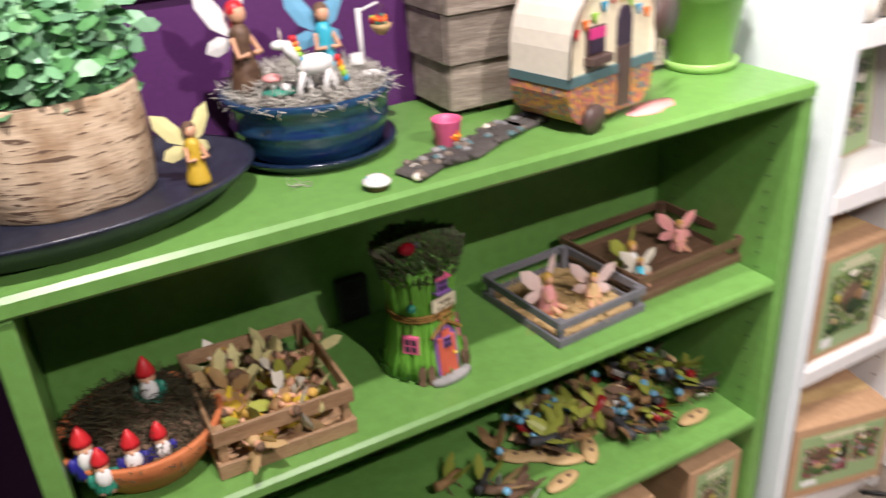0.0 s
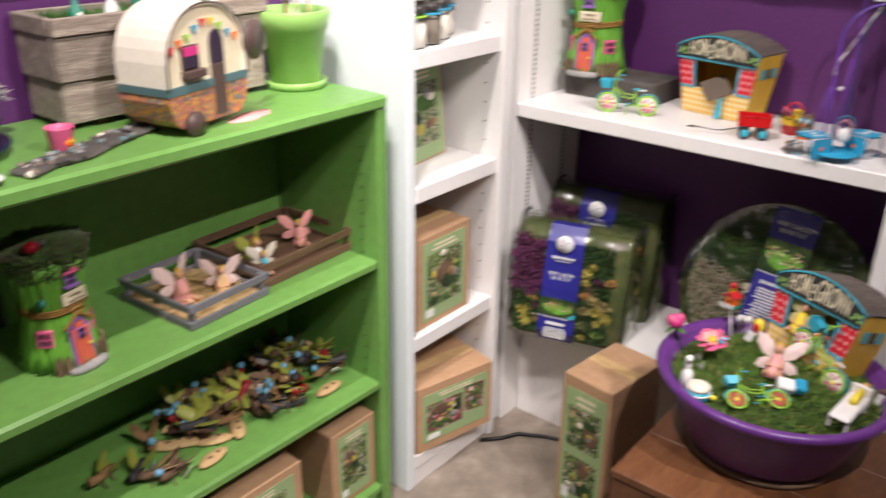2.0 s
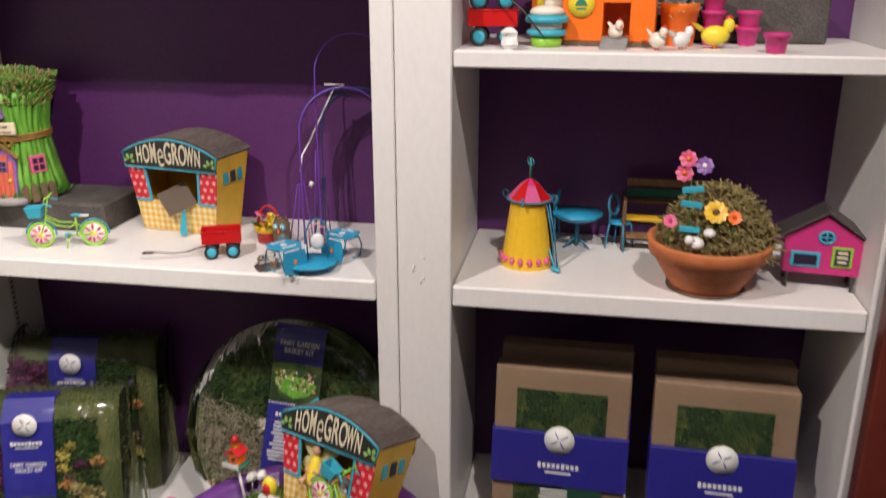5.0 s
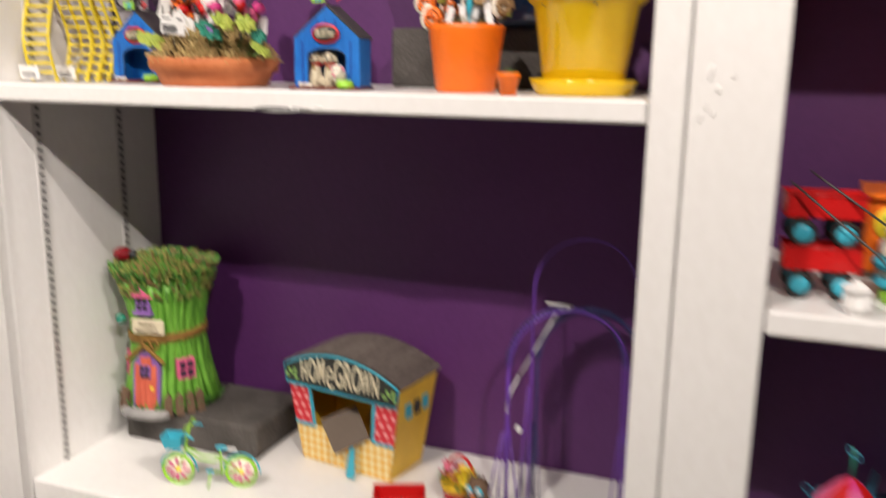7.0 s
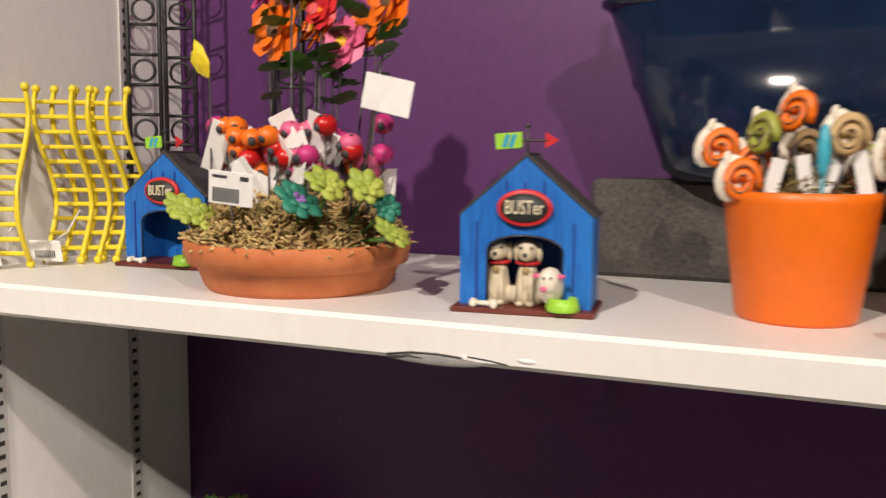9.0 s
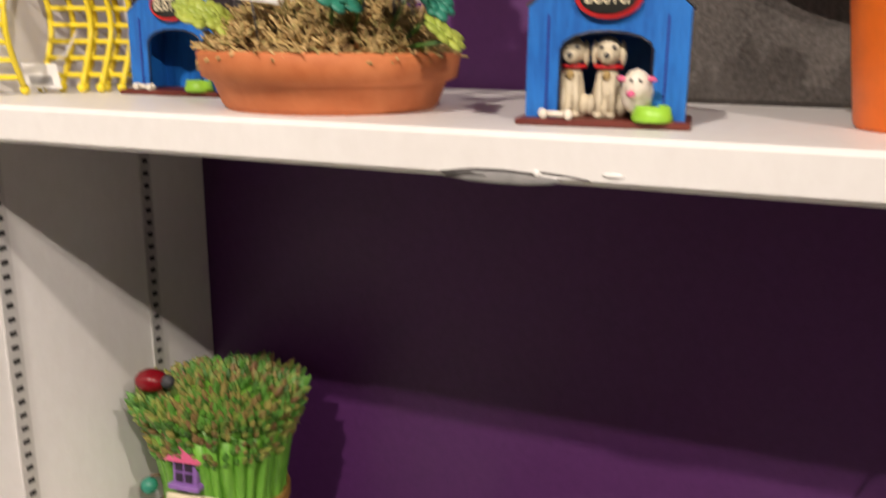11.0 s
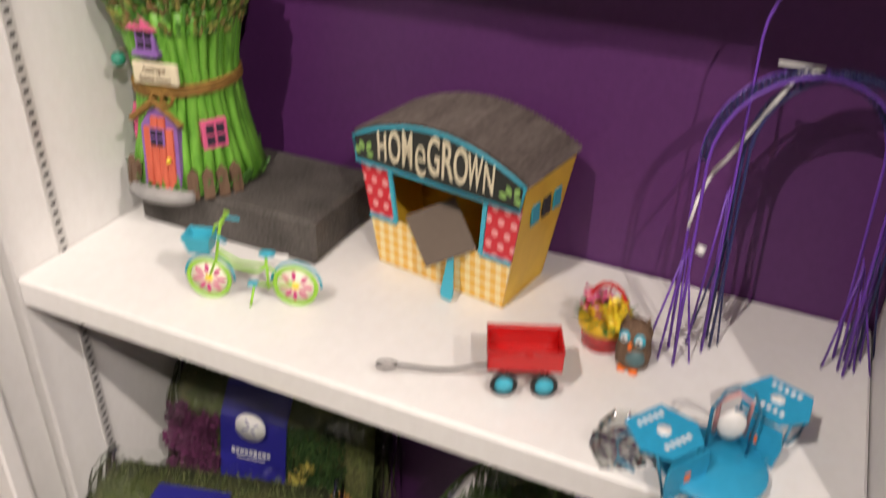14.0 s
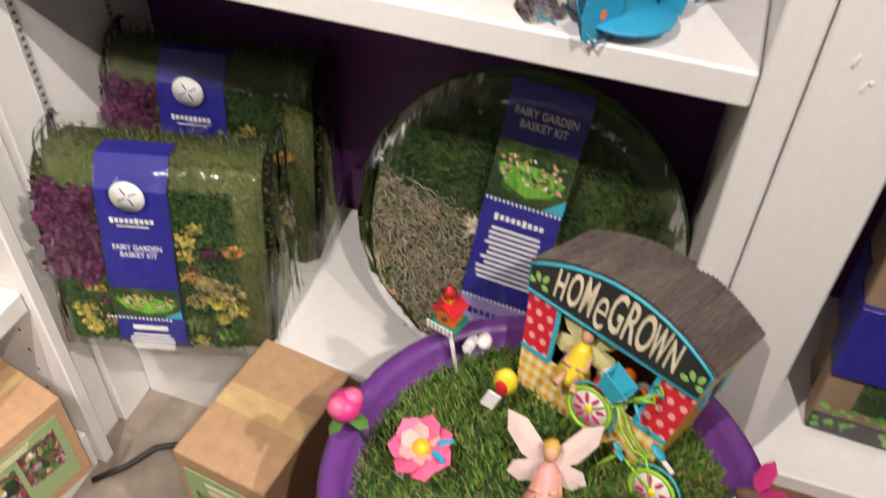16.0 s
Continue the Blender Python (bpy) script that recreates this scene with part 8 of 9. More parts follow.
plain_pot("bucket", pose(1.985, -0.492, Q2), 0.026, 0.031, 0.068, "orange", "orange toy bucket with white trim", "spanish", 0.003)
solid("paver_block", mesher("slate").span(2.03, 2.172, -0.74, -0.40, 0, 0.078, 0.004), pose(0, 0, Q2), "charcoal paver block under flower pots", "block", "paver blocks")
plain_pot("red_pot", pose(2.098, -0.468, Q2 + 0.078), 0.046, 0.068, 0.118, "oxblood", "dark red flower pot holding white picks", "spanish")
plain_pot("yellow_pot", pose(2.1, -0.615, Q2 + 0.078), 0.034, 0.046, 0.075, "yellow_glaze", "small yellow pot with grey plants", "spanish")
for n in range(10):
    b = mesher(("tag", "ivory", "stone", "soft_pink")[n % 4]).ball(0, 0, rnd.uniform(0.1, 0.15), 0.014, 0.014, 0.016, 8, 6).use(M["tag"]).tube([(0, 0, 0.08), (0, 0, 0.12)], 0.0016)
    solid("figure_pick", b, pose(2.098 + rnd.uniform(-0.03, 0.03), -0.468 + rnd.uniform(-0.045, 0.045), Q2 + 0.075), "pale toy pick standing in a red pot", "plant pick", "pale picks")
for x, y, n in ((1.995, -0.548, 3), (2.0, -0.606, 2), (1.87, -0.628, 1)):
    for k in range(n):
        plain_pot("pink_pot", pose(x, y, Q2 + k * 0.026), 0.014, 0.019, 0.03, "magenta", "tiny magenta toy flower pot", None, 0.004)
b = mesher("sky").ball(0, 0, 0.084, 0.02, 0.024, 0.014).ball(-0.014, 0.01, 0.09, 0.01)
b.tube([(0, 0, 0.05), (0, 0, 0.08)], 0.003)
solid("bird_figurine", b, pose(1.985, -0.5, Q2), "turquoise bird figurine on the bucket", "figurine")
b = mesher("yellow").ball(0, 0, 0, 0.018, 0.02, 0.014).use(M["bark"]).tube([(0, 0, 0), (0.04, -0.02, -0.08)], 0.003)
b.use(M["lemon"]).ball(-0.02, 0.03, -0.02, 0.02, 0.02, 0.006)
solid("hanging_toy_flower", b, pose(2.10, -0.356, 1.668), "yellow toy flower leaning on the wall", "plant pick")

b = mesher("tag").lathe([(0.012, 0.0), (0.019, 0.008), (0.015, 0.02), (0.018, 0.027), (0.006, 0.034), (0.001, 0.03)], 9, 1.0, 0.8, 0.4, smooth=False)
solid("paper_scrap", b, pose(1.862, -0.222, Q2), "crumpled white paper beside the red wagons", "paper", "paper scraps")

# ---- green bookcase, top ----
GT, GM, GL = 1.107, 0.722, 0.392


def tray():
    t = thing("plant_tray", pose(0.115, 1.095, GT), "wide blue-black plant tray with a raised rim", "tray")
    v = [(0.19, 0), (0.197, 0.003), (0.243, 0.026), (0.265, 0.044), (0.266, 0.048), (0.258, 0.048), (0.215, 0.022), (0.195, 0.017), (0.001, 0.016)]
    part("dish", mesher("ink_blue").lathe(v, 44, 1.0, 0.64), t, "blue-black glazed bowl")


tray()


def birch_planter():
    p = thing("birch_planter", pose(0.145, 1.142, GT + 0.0165), "birch bark planter with leafy green plant on a tray", "planter")
    part("bark_sleeve", mesher("birch").lathe([(0.104, 0), (0.107, 0.004), (0.112, 0.06), (0.109, 0.142), (0.108, 0.145), (0.1, 0.145), (0.097, 0.11), (0.001, 0.105)], 48, 1.05, 0.82, 0.04), p, "peeling birch bark sleeve")
    tagged(part("soil", mound(mesher("bark"), 0, 0, 0.09, 0.1, 0.012), p), kind="stuff")
    lf = mesher("leaf")
    rng = random.Random(11)
    for _ in range(84):
        a, q = rng.uniform(0, 6.28), math.sqrt(rng.random())
        x, y = 0.075 * q * math.cos(a), 0.065 * q * math.sin(a)
        top = rng.uniform(0.18, 0.30)
        ex, ey = x * 1.5 + rng.uniform(-0.03, 0.03), y * 1.2 + rng.uniform(-0.02, 0.02)
        lf.tube([(x, y, 0.1), ((x + ex) / 2, (y + ey) / 2, 0.1 + (top - 0.1) * 0.6), (ex, ey, top)], 0.001, 4)
        for k in range(15):
            u = 0.25 + 0.75 * k / 14
            px, py, pz = x + (ex - x) * u, y + (ey - y) * u, 0.1 + (top - 0.1) * u
            s = k * 2.4 + rng.uniform(-0.4, 0.4)
            size = rng.uniform(0.024, 0.042)
            lf.petal((px, py, pz), (px + size * math.cos(s), py + size * math.sin(s), pz + rng.uniform(-0.006, 0.012)), size * 0.34, 0.0004, 0.001, (rng.uniform(-0.6, 0.6), -0.8, rng.uniform(0.3, 0.9)))
    tagged(part("foliage", lf, p, "fresh green leafy sprigs"), kind="stuff")


birch_planter()
fairy(pose(0.300, 1.078, GT + 0.019, 0, 0, 12), "mustard", "wing_yellow", "yellow fairy figurine with raised wings standing on a tray", 1.18, "bark", span=0.85)


def blue_pot():
    p = thing("blue_pot", pose(0.495, 1.158, GT), "cobalt glazed bowl planter on saucer, topped with grey moss", "planter")
    part("saucer", mesher("navy").lathe([(0.11, 0), (0.115, 0.003), (0.127, 0.015), (0.127, 0.018), (0.118, 0.018), (0.11, 0.008), (0.001, 0.007)], 44), p, "dark teal glazed saucer")
    part("bowl", mesher("cobalt").lathe([(0.098, 0.009), (0.105, 0.014), (0.113, 0.03), (0.116, 0.05), (0.119, 0.054), (0.117, 0.058), (0.119, 0.085), (0.126, 0.09), (0.128, 0.1), (0.124, 0.102), (0.115, 0.1), (0.112, 0.085), (0.001, 0.082)], 44), p, "cobalt glazed ribbed bowl")
    tagged(part("grey_moss", mesher("spanish").strand(2600, dome(0, 0, 0.118, 0.094, 0.02, rnd), 0.03, 0.0008, rnd, 3, 1.1), p, "tangled grey Spanish moss"), kind="stuff")
    tagged(part("soil", mound(mesher("twig"), 0, 0, 0.114, 0.084, 0.018), p), kind="stuff")


blue_pot()
PB = Vector((0.495, 1.158, GT))
uni = mesher("tag").ball(0, 0, 0.042, 0.024, 0.011, 0.0125)
for x, dx in ((-0.016, -0.006), (-0.012, 0.006), (0.014, -0.004), (0.018, 0.006)):
    uni.tube([(x, 0.004 if dx > 0 else -0.004, 0.036), (x + dx, 0.004 if dx > 0 else -0.004, 0.018), (x + dx * 0.6, 0.0, 0.0)], 0.0034, 7)
uni.tube([(-0.018, 0, 0.046), (-0.027, 0, 0.06), (-0.032, 0, 0.07)], 0.0065, 8).ball(-0.038, 0, 0.069, 0.010, 0.0055, 0.006).use(M["ivory"]).lathe([(0.0018, 0), (0.0003, 0.014)], 6, x=-0.036, z=0.074)
for k, mat in enumerate(("hat", "orange", "lemon", "lime", "aqua")):
    uni.use(M[mat]).ball(-0.022 + k * 0.0015, 0.0, 0.074 - k * 0.006, 0.005, 0.006, 0.004).ball(0.028 + k * 0.002, 0, 0.044 - k * 0.006, 0.004, 0.004, 0.005)
solid("unicorn_figurine", uni, Matrix.Translation(PB + Vector((-0.016, -0.09, 0.1))) @ Matrix.Diagonal((1.2, 1.2, 1.2, 1)), "white unicorn figurine with rainbow mane on grey moss", "figurine")
fairy(Matrix.Translation(PB + Vector((0.035, -0.005, 0.106))), "sky", "wing_blue", "blue fairy figurine with blue wings on grey moss", 1.5, "bark", span=0.75)
fairy(Matrix.Translation(PB + Vector((-0.085, 0.005, 0.106))) @ pose(0, 0, 0, 0, 0, 25), "brown_wood", "tag", "brown and red fairy figurine with white wings on grey moss", 1.75, "hat", span=0.6)
b = mesher("tag").tube([(0, 0, 0.1), (0, 0, 0.2)], 0.0035).tube([(0, 0, 0.195), (0.03, -0.004, 0.205)], 0.002).ball(0.002, -0.02, 0.106, 0.02, 0.012, 0.008).box(-0.012, -0.008, 0.13, 0.02, 0.001, 0.018)
solid("shepherd_hook", b, Matrix.Translation(PB + Vector((0.085, -0.02, 0.0))), "white toy hook post in grey moss", "toy post")
b = mesher("peanut").lathe([(0.006, 0), (0.014, 0.01), (0.016, 0.016), (0.001, 0.018)], 14)
for _ in range(24):
    a = rnd.uniform(0, 6.28)
    b.use(M[rnd.choice(("hat", "lime", "orange", "emerald"))]).ball(0.012 * math.cos(a), 0.012 * math.sin(a), 0.019 + rnd.uniform(0, 0.006), 0.004)
b.use(M["bark"]).tube([(0.014, 0, 0.018), (0.004, 0, 0.045), (-0.014, 0, 0.018)], 0.0008, 4)
solid("hanging_basket", b, Matrix.Translation(PB + Vector((0.118, -0.024, 0.158))), "tiny hanging basket of red and green flowers", "toy basket")
b = mesher("emerald").ball(0, 0, 0.112, 0.03, 0.022, 0.006).use(M["tag"]).lathe([(0.004, 0.116), (0.005, 0.128)], 8, x=-0.012).use(M["soft_pink"]).ball(-0.012, 0, 0.132, 0.014, 0.014, 0.006).use(M["tag"]).ball(0.002, -0.01, 0.118, 0.007)
solid("mushroom_pond", b, Matrix.Translation(PB + Vector((-0.055, -0.055, 0))), "green toy pond with a pale mushroom", "figurine")


def trough():
    t = thing("wooden_trough", pose(0.956, 1.207, GT), "weathered grey plank trough planter with plants and ornaments", "planter")
    for z0, z1, w0 in ((0.012, 0.088, 0.45), (0.0885, 0.168, 0.462), (0.1685, 0.2, 0.47)):
        part("plank", mesher("old_wood").box(0, -0.062 - (z0 - 0.012) * 0.08, (z0 + z1) / 2, w0, 0.012, z1 - z0, 0.002), t)
        part("plank", mesher("old_wood").box(0, 0.06, (z0 + z1) / 2, w0, 0.012, z1 - z0, 0.002), t)
        for s in (-1, 1):
            b = mesher("old_wood")
            b.m = pose(s * (w0 / 2 - 0.004), -0.001, (z0 + z1) / 2, 0, 0, 90)
            part("plank", b.box(0, 0, 0, 0.124, 0.012, z1 - z0, 0.002), t)
    for x in (-0.15, 0.15):
        part("foot", mesher("brown_wood").box(x, 0, 0.006, 0.03, 0.11, 0.012, 0.001), t)
    part("soil", mesher("dark_moss").box(0, 0, 0.165, 0.41, 0.108, 0.02), t)
    tagged(part("plants", mesher("leaf_small").fluff(900, lambda: ((rnd.uniform(-0.2, 0.2), rnd.uniform(-0.055, 0.055), 0.174), (0, 0, 1)), 0.028, 0.003, rnd), t, "low green ground plants"), kind="stuff")


trough()
for x, mat, h in ((0.8, "emerald", 0.05), (0.87, "tag", 0.05), (0.93, "emerald", 0.075), (0.98, "bark", 0.06), (1.05, "sky", 0.05), (1.1, "tag", 0.045)):
    b = mesher(mat).lathe([(0.016, 0), (0.017, 0.01), (0.012, h * 0.6), (0.006, h * 0.8), (0.004, h)], 12, wobble=0.2).use(M["ivory"]).ball(0, -0.008, h * 0.4, 0.008)
    solid("garden_ornament", b, pose(x, 1.185, GT + 0.174), "small painted resin ornament in the wooden trough", "figurine", "trough ornaments")


def camper():
    """A toy caravan birdhouse; its door side faces local -y, its nose is at -x."""
    c = thing("toy_camper", pose(0.815, 0.952, GT, 0, 0, 13) @ Matrix.Diagonal((1.2, 1.12, 1.17, 1)), "cream toy caravan birdhouse with bunting and folk print skirt", "toy caravan")
    L, D = 0.175, 0.1
    prof = []
    for k in range(21):
        a = math.pi * k / 20
        x = L / 2 - L / 2 * math.cos(a)
        prof.append((x, 0.075 + 0.118 * math.sin(a) ** 0.62))
    top = [(x, z) for x, z in prof]
    shell = mesher("ivory")
    outer, inner = top, [(L / 2 + (x - L / 2) * 0.97, 0.075 + (z - 0.075) * 0.97) for x, z in top]
    shell.prism(outer + inner[::-1], -0.006, D)
    part("roof_shell", shell, c, "cream curved roof shell")
    part("side_wall", mesher("cream").prism([(x, z) for x, z in inner], 0.0, 0.004), c, "cream side wall")
    part("back_wall", mesher("cream").prism([(x, z) for x, z in inner], D - 0.006, D - 0.002), c)
    skirt = [(0.002, 0.075), (0.0, 0.055), (0.008, 0.028), (0.024, 0.014), (L - 0.024, 0.014), (L - 0.006, 0.03), (L, 0.055), (L - 0.002, 0.075)]
    part("skirt", mesher("fabric").prism(skirt, -0.004, D - 0.001), c, "folk print lower body")
    part("belt", mesher("denim").prism([(-0.001, 0.066), (-0.001, 0.078), (L + 0.001, 0.078), (L + 0.001, 0.066)], -0.0055, D), c, "slate teal belt line")
    trim = mesher("wheel").tube([(x, -0.0065, z) for x, z in outer], 0.0016, 5)
    part("edging", trim, c)
    w = mesher("wheel").span(0.034, 0.07, -0.0045, 0.0, 0.1, 0.135, 0.001).use(M["pane"]).span(0.037, 0.067, -0.006, -0.004, 0.102, 0.12).use(M["magenta"]).span(0.037, 0.067, -0.0065, -0.004, 0.12, 0.133).use(M["wheel"]).span(0.032, 0.074, -0.016, 0, 0.088, 0.099, 0.001)
    part("window", w, c, "window with magenta blind and brown box")
    d = mesher("wheel").span(0.096, 0.122, -0.007, 0, 0.02, 0.1, 0.001).use(M["pane"]).prism([(0.096, 0.101), (0.122, 0.101), (0.122, 0.135), (0.117, 0.147), (0.109, 0.151), (0.101, 0.147), (0.096, 0.135)], -0.006, 0)
    part("door", d, c, "brown half door under an arched opening")
    flag = mesher("orange")
    for k in range(9):
        x = 0.012 + k * 0.0175
        z = 0.128 + 0.042 * math.sin(math.pi * (x / L)) - 0.008 * (1 - abs((k % 5) - 2) / 2)
        flag.use(M[("hat", "orange", "lime", "aqua", "hat", "yellow", "lime", "aqua", "orange")[k]]).prism([(x - 0.006, z), (x + 0.006, z), (x, z - 0.013)], -0.0065, -0.004)
    part("bunting", flag, c, "painted bunting flags")
    for x in (0.042,):
        for y in (-0.012, D):
            b = mesher("wheel")
            b.m = pose(x, y, 0.019, 90)
            part("wheel", b.lathe([(0.019, -0.004), (0.019, 0.004), (0.001, 0.005)], 20), c, "brown wheel")
    b = mesher("wheel")
    b.m = pose(L + 0.024, -0.004, 0.122, 90, 0, 8)
    part("rear_disc", b.lathe([(0.001, -0.002), (0.032, -0.002), (0.032, 0.002), (0.001, 0.002)], 24), c, "round brown opening cover, ajar")
    part("hook_bar", mesher("cream").box(L + 0.012, 0.01, 0.078, 0.03, 0.003, 0.014, 0.001), c)
    part("support", mesher("wheel").box(0.1, 0.05, 0.007, 0.02, 0.06, 0.014, 0.002), c)
    pad = mesher("soft_pink").lathe([(0.045, 0), (0.045, 0.0015), (0.001, 0.0018)], 18, 1.3, 0.55, 0.25, x=0.175, y=-0.01)
    solid("paper_mat", pad, pose(0.845, 0.962, GT, 0, 0, 13), "pale pink scalloped mat under the caravan", "mat")


camper()
c = thing("green_pot", pose(1.255, 1.125, GT) @ Matrix.Diagonal((1.1, 1.1, 1.02, 1)), "matt lime green flower pot on its saucer", "plant pot")
part("pot", mesher("lime_pot").lathe([(r, z + 0.01) for r, z in pot_profile(0.05, 0.071, 0.155, 0.008, 0.04)], 40), c, "lime green pot with a broad rim")
part("saucer", mesher("lime_pot").lathe([(0.054, 0), (0.058, 0.002), (0.064, 0.017), (0.06, 0.018), (0.055, 0.008), (0.001, 0.008)], 40), c, "lime green saucer")
part("soil", mound(mesher("dark_moss"), 0, 0, 0.062, 0.14, 0.012), c)
for x, y, mat in ((-0.02, 0.0, "sky"), (0.02, 0.01, "tag"), (0.03, -0.02, "aqua"), (-0.03, -0.02, "tag")):
    b = mesher("peanut").tube([(x, y, 0.14), (x, y, 0.2)], 0.0025).use(M[mat]).ball(x, y, 0.2, 0.016, 0.014, 0.012).petal((x, y, 0.2), (x + 0.03, y, 0.215), 0.01, 0.001).petal((x, y, 0.2), (x - 0.03, y, 0.215), 0.01, 0.001)
    solid("butterfly_pick", b, pose(1.255, 1.125, GT), "blue and white toy pick in the green pot", "plant pick", "butterfly picks")
walkway = mesher("slate")
pathway = [(-0.14, -0.03), (-0.09, -0.012), (-0.03, -0.012), (0.03, 0.012), (0.09, 0.028), (0.135, 0.038)]
for (x0, y0), (x1, y1) in zip(pathway, pathway[1:]):
    walkway.box((x0 + x1) / 2, (y0 + y1) / 2, 0.004, 0.07, 0.042, 0.008, 0.003, (0, 0, math.degrees(math.atan2(y1 - y0, x1 - x0))))
for k in range(46):
    u = rnd.uniform(0, 4.99)
    (x0, y0), (x1, y1), f = pathway[int(u)], pathway[int(u) + 1], u % 1
    edge = rnd.choice((-0.02, 0.02, 0.0, -0.012, 0.01))
    walkway.use(M[rnd.choice(("stone", "denim", "slate", "slate", "stone", "pebble"))]).ball(x0 + (x1 - x0) * f, y0 + (y1 - y0) * f + edge, 0.008, rnd.uniform(0.005, 0.009), rnd.uniform(0.004, 0.007), 0.004, 7, 4)
for x, y in ((-0.14, -0.045), (-0.125, -0.02), (0.05, 0.04)):
    walkway.use(M["ivory"]).ball(x, y, 0.006, 0.008, 0.006, 0.005)
solid("stone_path", walkway, pose(0.697, 1.004, GT, 0, 0, 2) @ Matrix.Diagonal((1, 1.3, 1.15, 1)), "winding toy path of dark and blue stones", "toy path")
pail = thing("toy_pail", pose(0.662, 1.04, GT), "small magenta tin pail with an orange flower", "toy pail")
part("pail", mesher("pink").lathe([(0.0165, 0), (0.0175, 0.002), (0.0225, 0.04), (0.0235, 0.043), (0.0215, 0.043), (0.0195, 0.034), (0.001, 0.006)], 24), pail, "pink tin pail")
part("flower", blossom(mesher("orange"), 0.004, -0.0195, 0.02, 0.009, "orange", "lemon", 6, (90, 0, 0), 0), pail, "orange painted flower")
cake = mesher("bark").lathe([(0.013, 0), (0.018, 0.008), (0.0185, 0.009)], 16).use(M["tag"]).lathe([(0.0195, 0.009), (0.0195, 0.012), (0.012, 0.018), (0.001, 0.02)], 16)
for k in range(9):
    cake.use(M[("hat", "aqua", "lilac")[k % 3]]).ball(0.012 * math.cos(k * 0.7), 0.012 * math.sin(k * 0.7), 0.0165, 0.002)
solid("toy_cupcake", cake, pose(0.503, 0.952, GT), "tiny toy cupcake with white icing and sprinkles", "toy food")
solid("moss_strands", mesher("spanish").strand(6, lambda: ((rnd.uniform(-0.015, 0.015), rnd.uniform(-0.008, 0.008), 0.001), (0, 0, 0)), 0.03, 0.0006, rnd), pose(0.425, 1.02, GT), "stray grey moss fibres on the green top", "moss")

# ---- green bookcase, middle shelf ----
g = thing("gnome_bowl", pose(0.150, 1.075, GM) @ Matrix.Diagonal((0.98, 0.98, 1.0, 1)), "terracotta bowl of dark moss with gnome figurines", "planter")
part("bowl", mesher("terracotta").lathe([(0.075, 0), (0.08, 0.003), (0.108, 0.04), (0.112, 0.043), (0.12, 0.072), (0.118, 0.075), (0.111, 0.074), (0.105, 0.05), (0.001, 0.048)], 40), g, "terracotta bowl with a broad rim")
part("soil", mound(mesher("bark"), 0, 0, 0.108, 0.052, 0.05), g)
tagged(part("dark_moss", mesher("dark_moss").strand(1300, dome(0, 0.005, 0.11, 0.055, 0.056, rnd), 0.032, 0.0008, rnd), g, "tangled dark brown-green moss"), kind="stuff")
for x, y, z, coat, s in ((0.06, 0.005, 0.102, "emerald", 1.15), (-0.045, -0.06, 0.068, "royal", 1.15), (-0.03, -0.088, 0.056, "emerald", 1.0), (0.012, -0.085, 0.062, "royal", 1.05), (0.05, -0.08, 0.062, "royal", 0.95)):
    gnome(pose(0.113 + x, 1.075 + y, GM + z * 1.0 - 0.014, 0, 0, rnd.uniform(-15, 15)), coat, "gnome figurine, red hat and white beard, standing in moss", 1.2 * s)
slatted_crate(pose(0.335, 1.075, GM, 0, 0, -2), 0.21, 0.23, 0.085, "crate_wood", "small pine slat crate full of yellow fairies")
for n in range(36):
    x, y, z = rnd.uniform(-0.078, 0.078), rnd.uniform(-0.085, 0.085), 0.010 + 0.014 * (n % 3)
    m = pose(0.335 + x, 1.075 + y, GM + z + 0.005, rnd.uniform(-80, 20), rnd.uniform(-50, 50), rnd.uniform(0, 360))
    fairy(m, rnd.choice(("mustard", "mustard", "lemon", "mustard", "twig", "bark", "peanut")), rnd.choice(("wing_yellow", "leafy_wing", "ivory", "peanut")), "yellow fairy figurine lying heaped in a slat crate", 1.0, rnd.choice(("bark", "bark", "hair")), "fairies heaped in the crate", True, 0.75)
asparagus_house(pose(0.612, 1.07, GM, 0, 0, 16) @ Matrix.Diagonal((0.86, 0.86, 0.9, 1)), True, "asparagus bundle fairy house with dark tufted top")
solid("wall_socket", mesher("black").box(0, 0, 0, 0.06, 0.02, 0.085, 0.003).use(M["black"]).box(0, -0.0105, 0.014, 0.03, 0.002, 0.022, 0.001).box(0, -0.0105, -0.014, 0.03, 0.002, 0.022, 0.001), pose(0.565, 1.2545, GM + 0.05), "dark socket box fixed on the bookcase back", "socket")
slatted_crate(pose(0.913, 1.085, GM, 0, 0, 4), 0.205, 0.225, 0.052, "grey_wood", "low grey painted slat crate with pink fairies", 2, "peanut")
tagged(new("crate_straw", mesher("straw").strand(260, lambda: ((0.913 + rnd.uniform(-0.085, 0.085), 1.085 + rnd.uniform(-0.095, 0.095), GM + 0.0085), (0, 0, 0.3)), 0.035, 0.0008, rnd).mesh("crate_straw")), "thin bed of straw in the grey crate", "straw", kind="stuff")
slatted_crate(pose(1.165, 1.125, GM, 0, 0, 3), 0.29, 0.23, 0.056, "brown_wood", "low brown slat crate with small figurines")
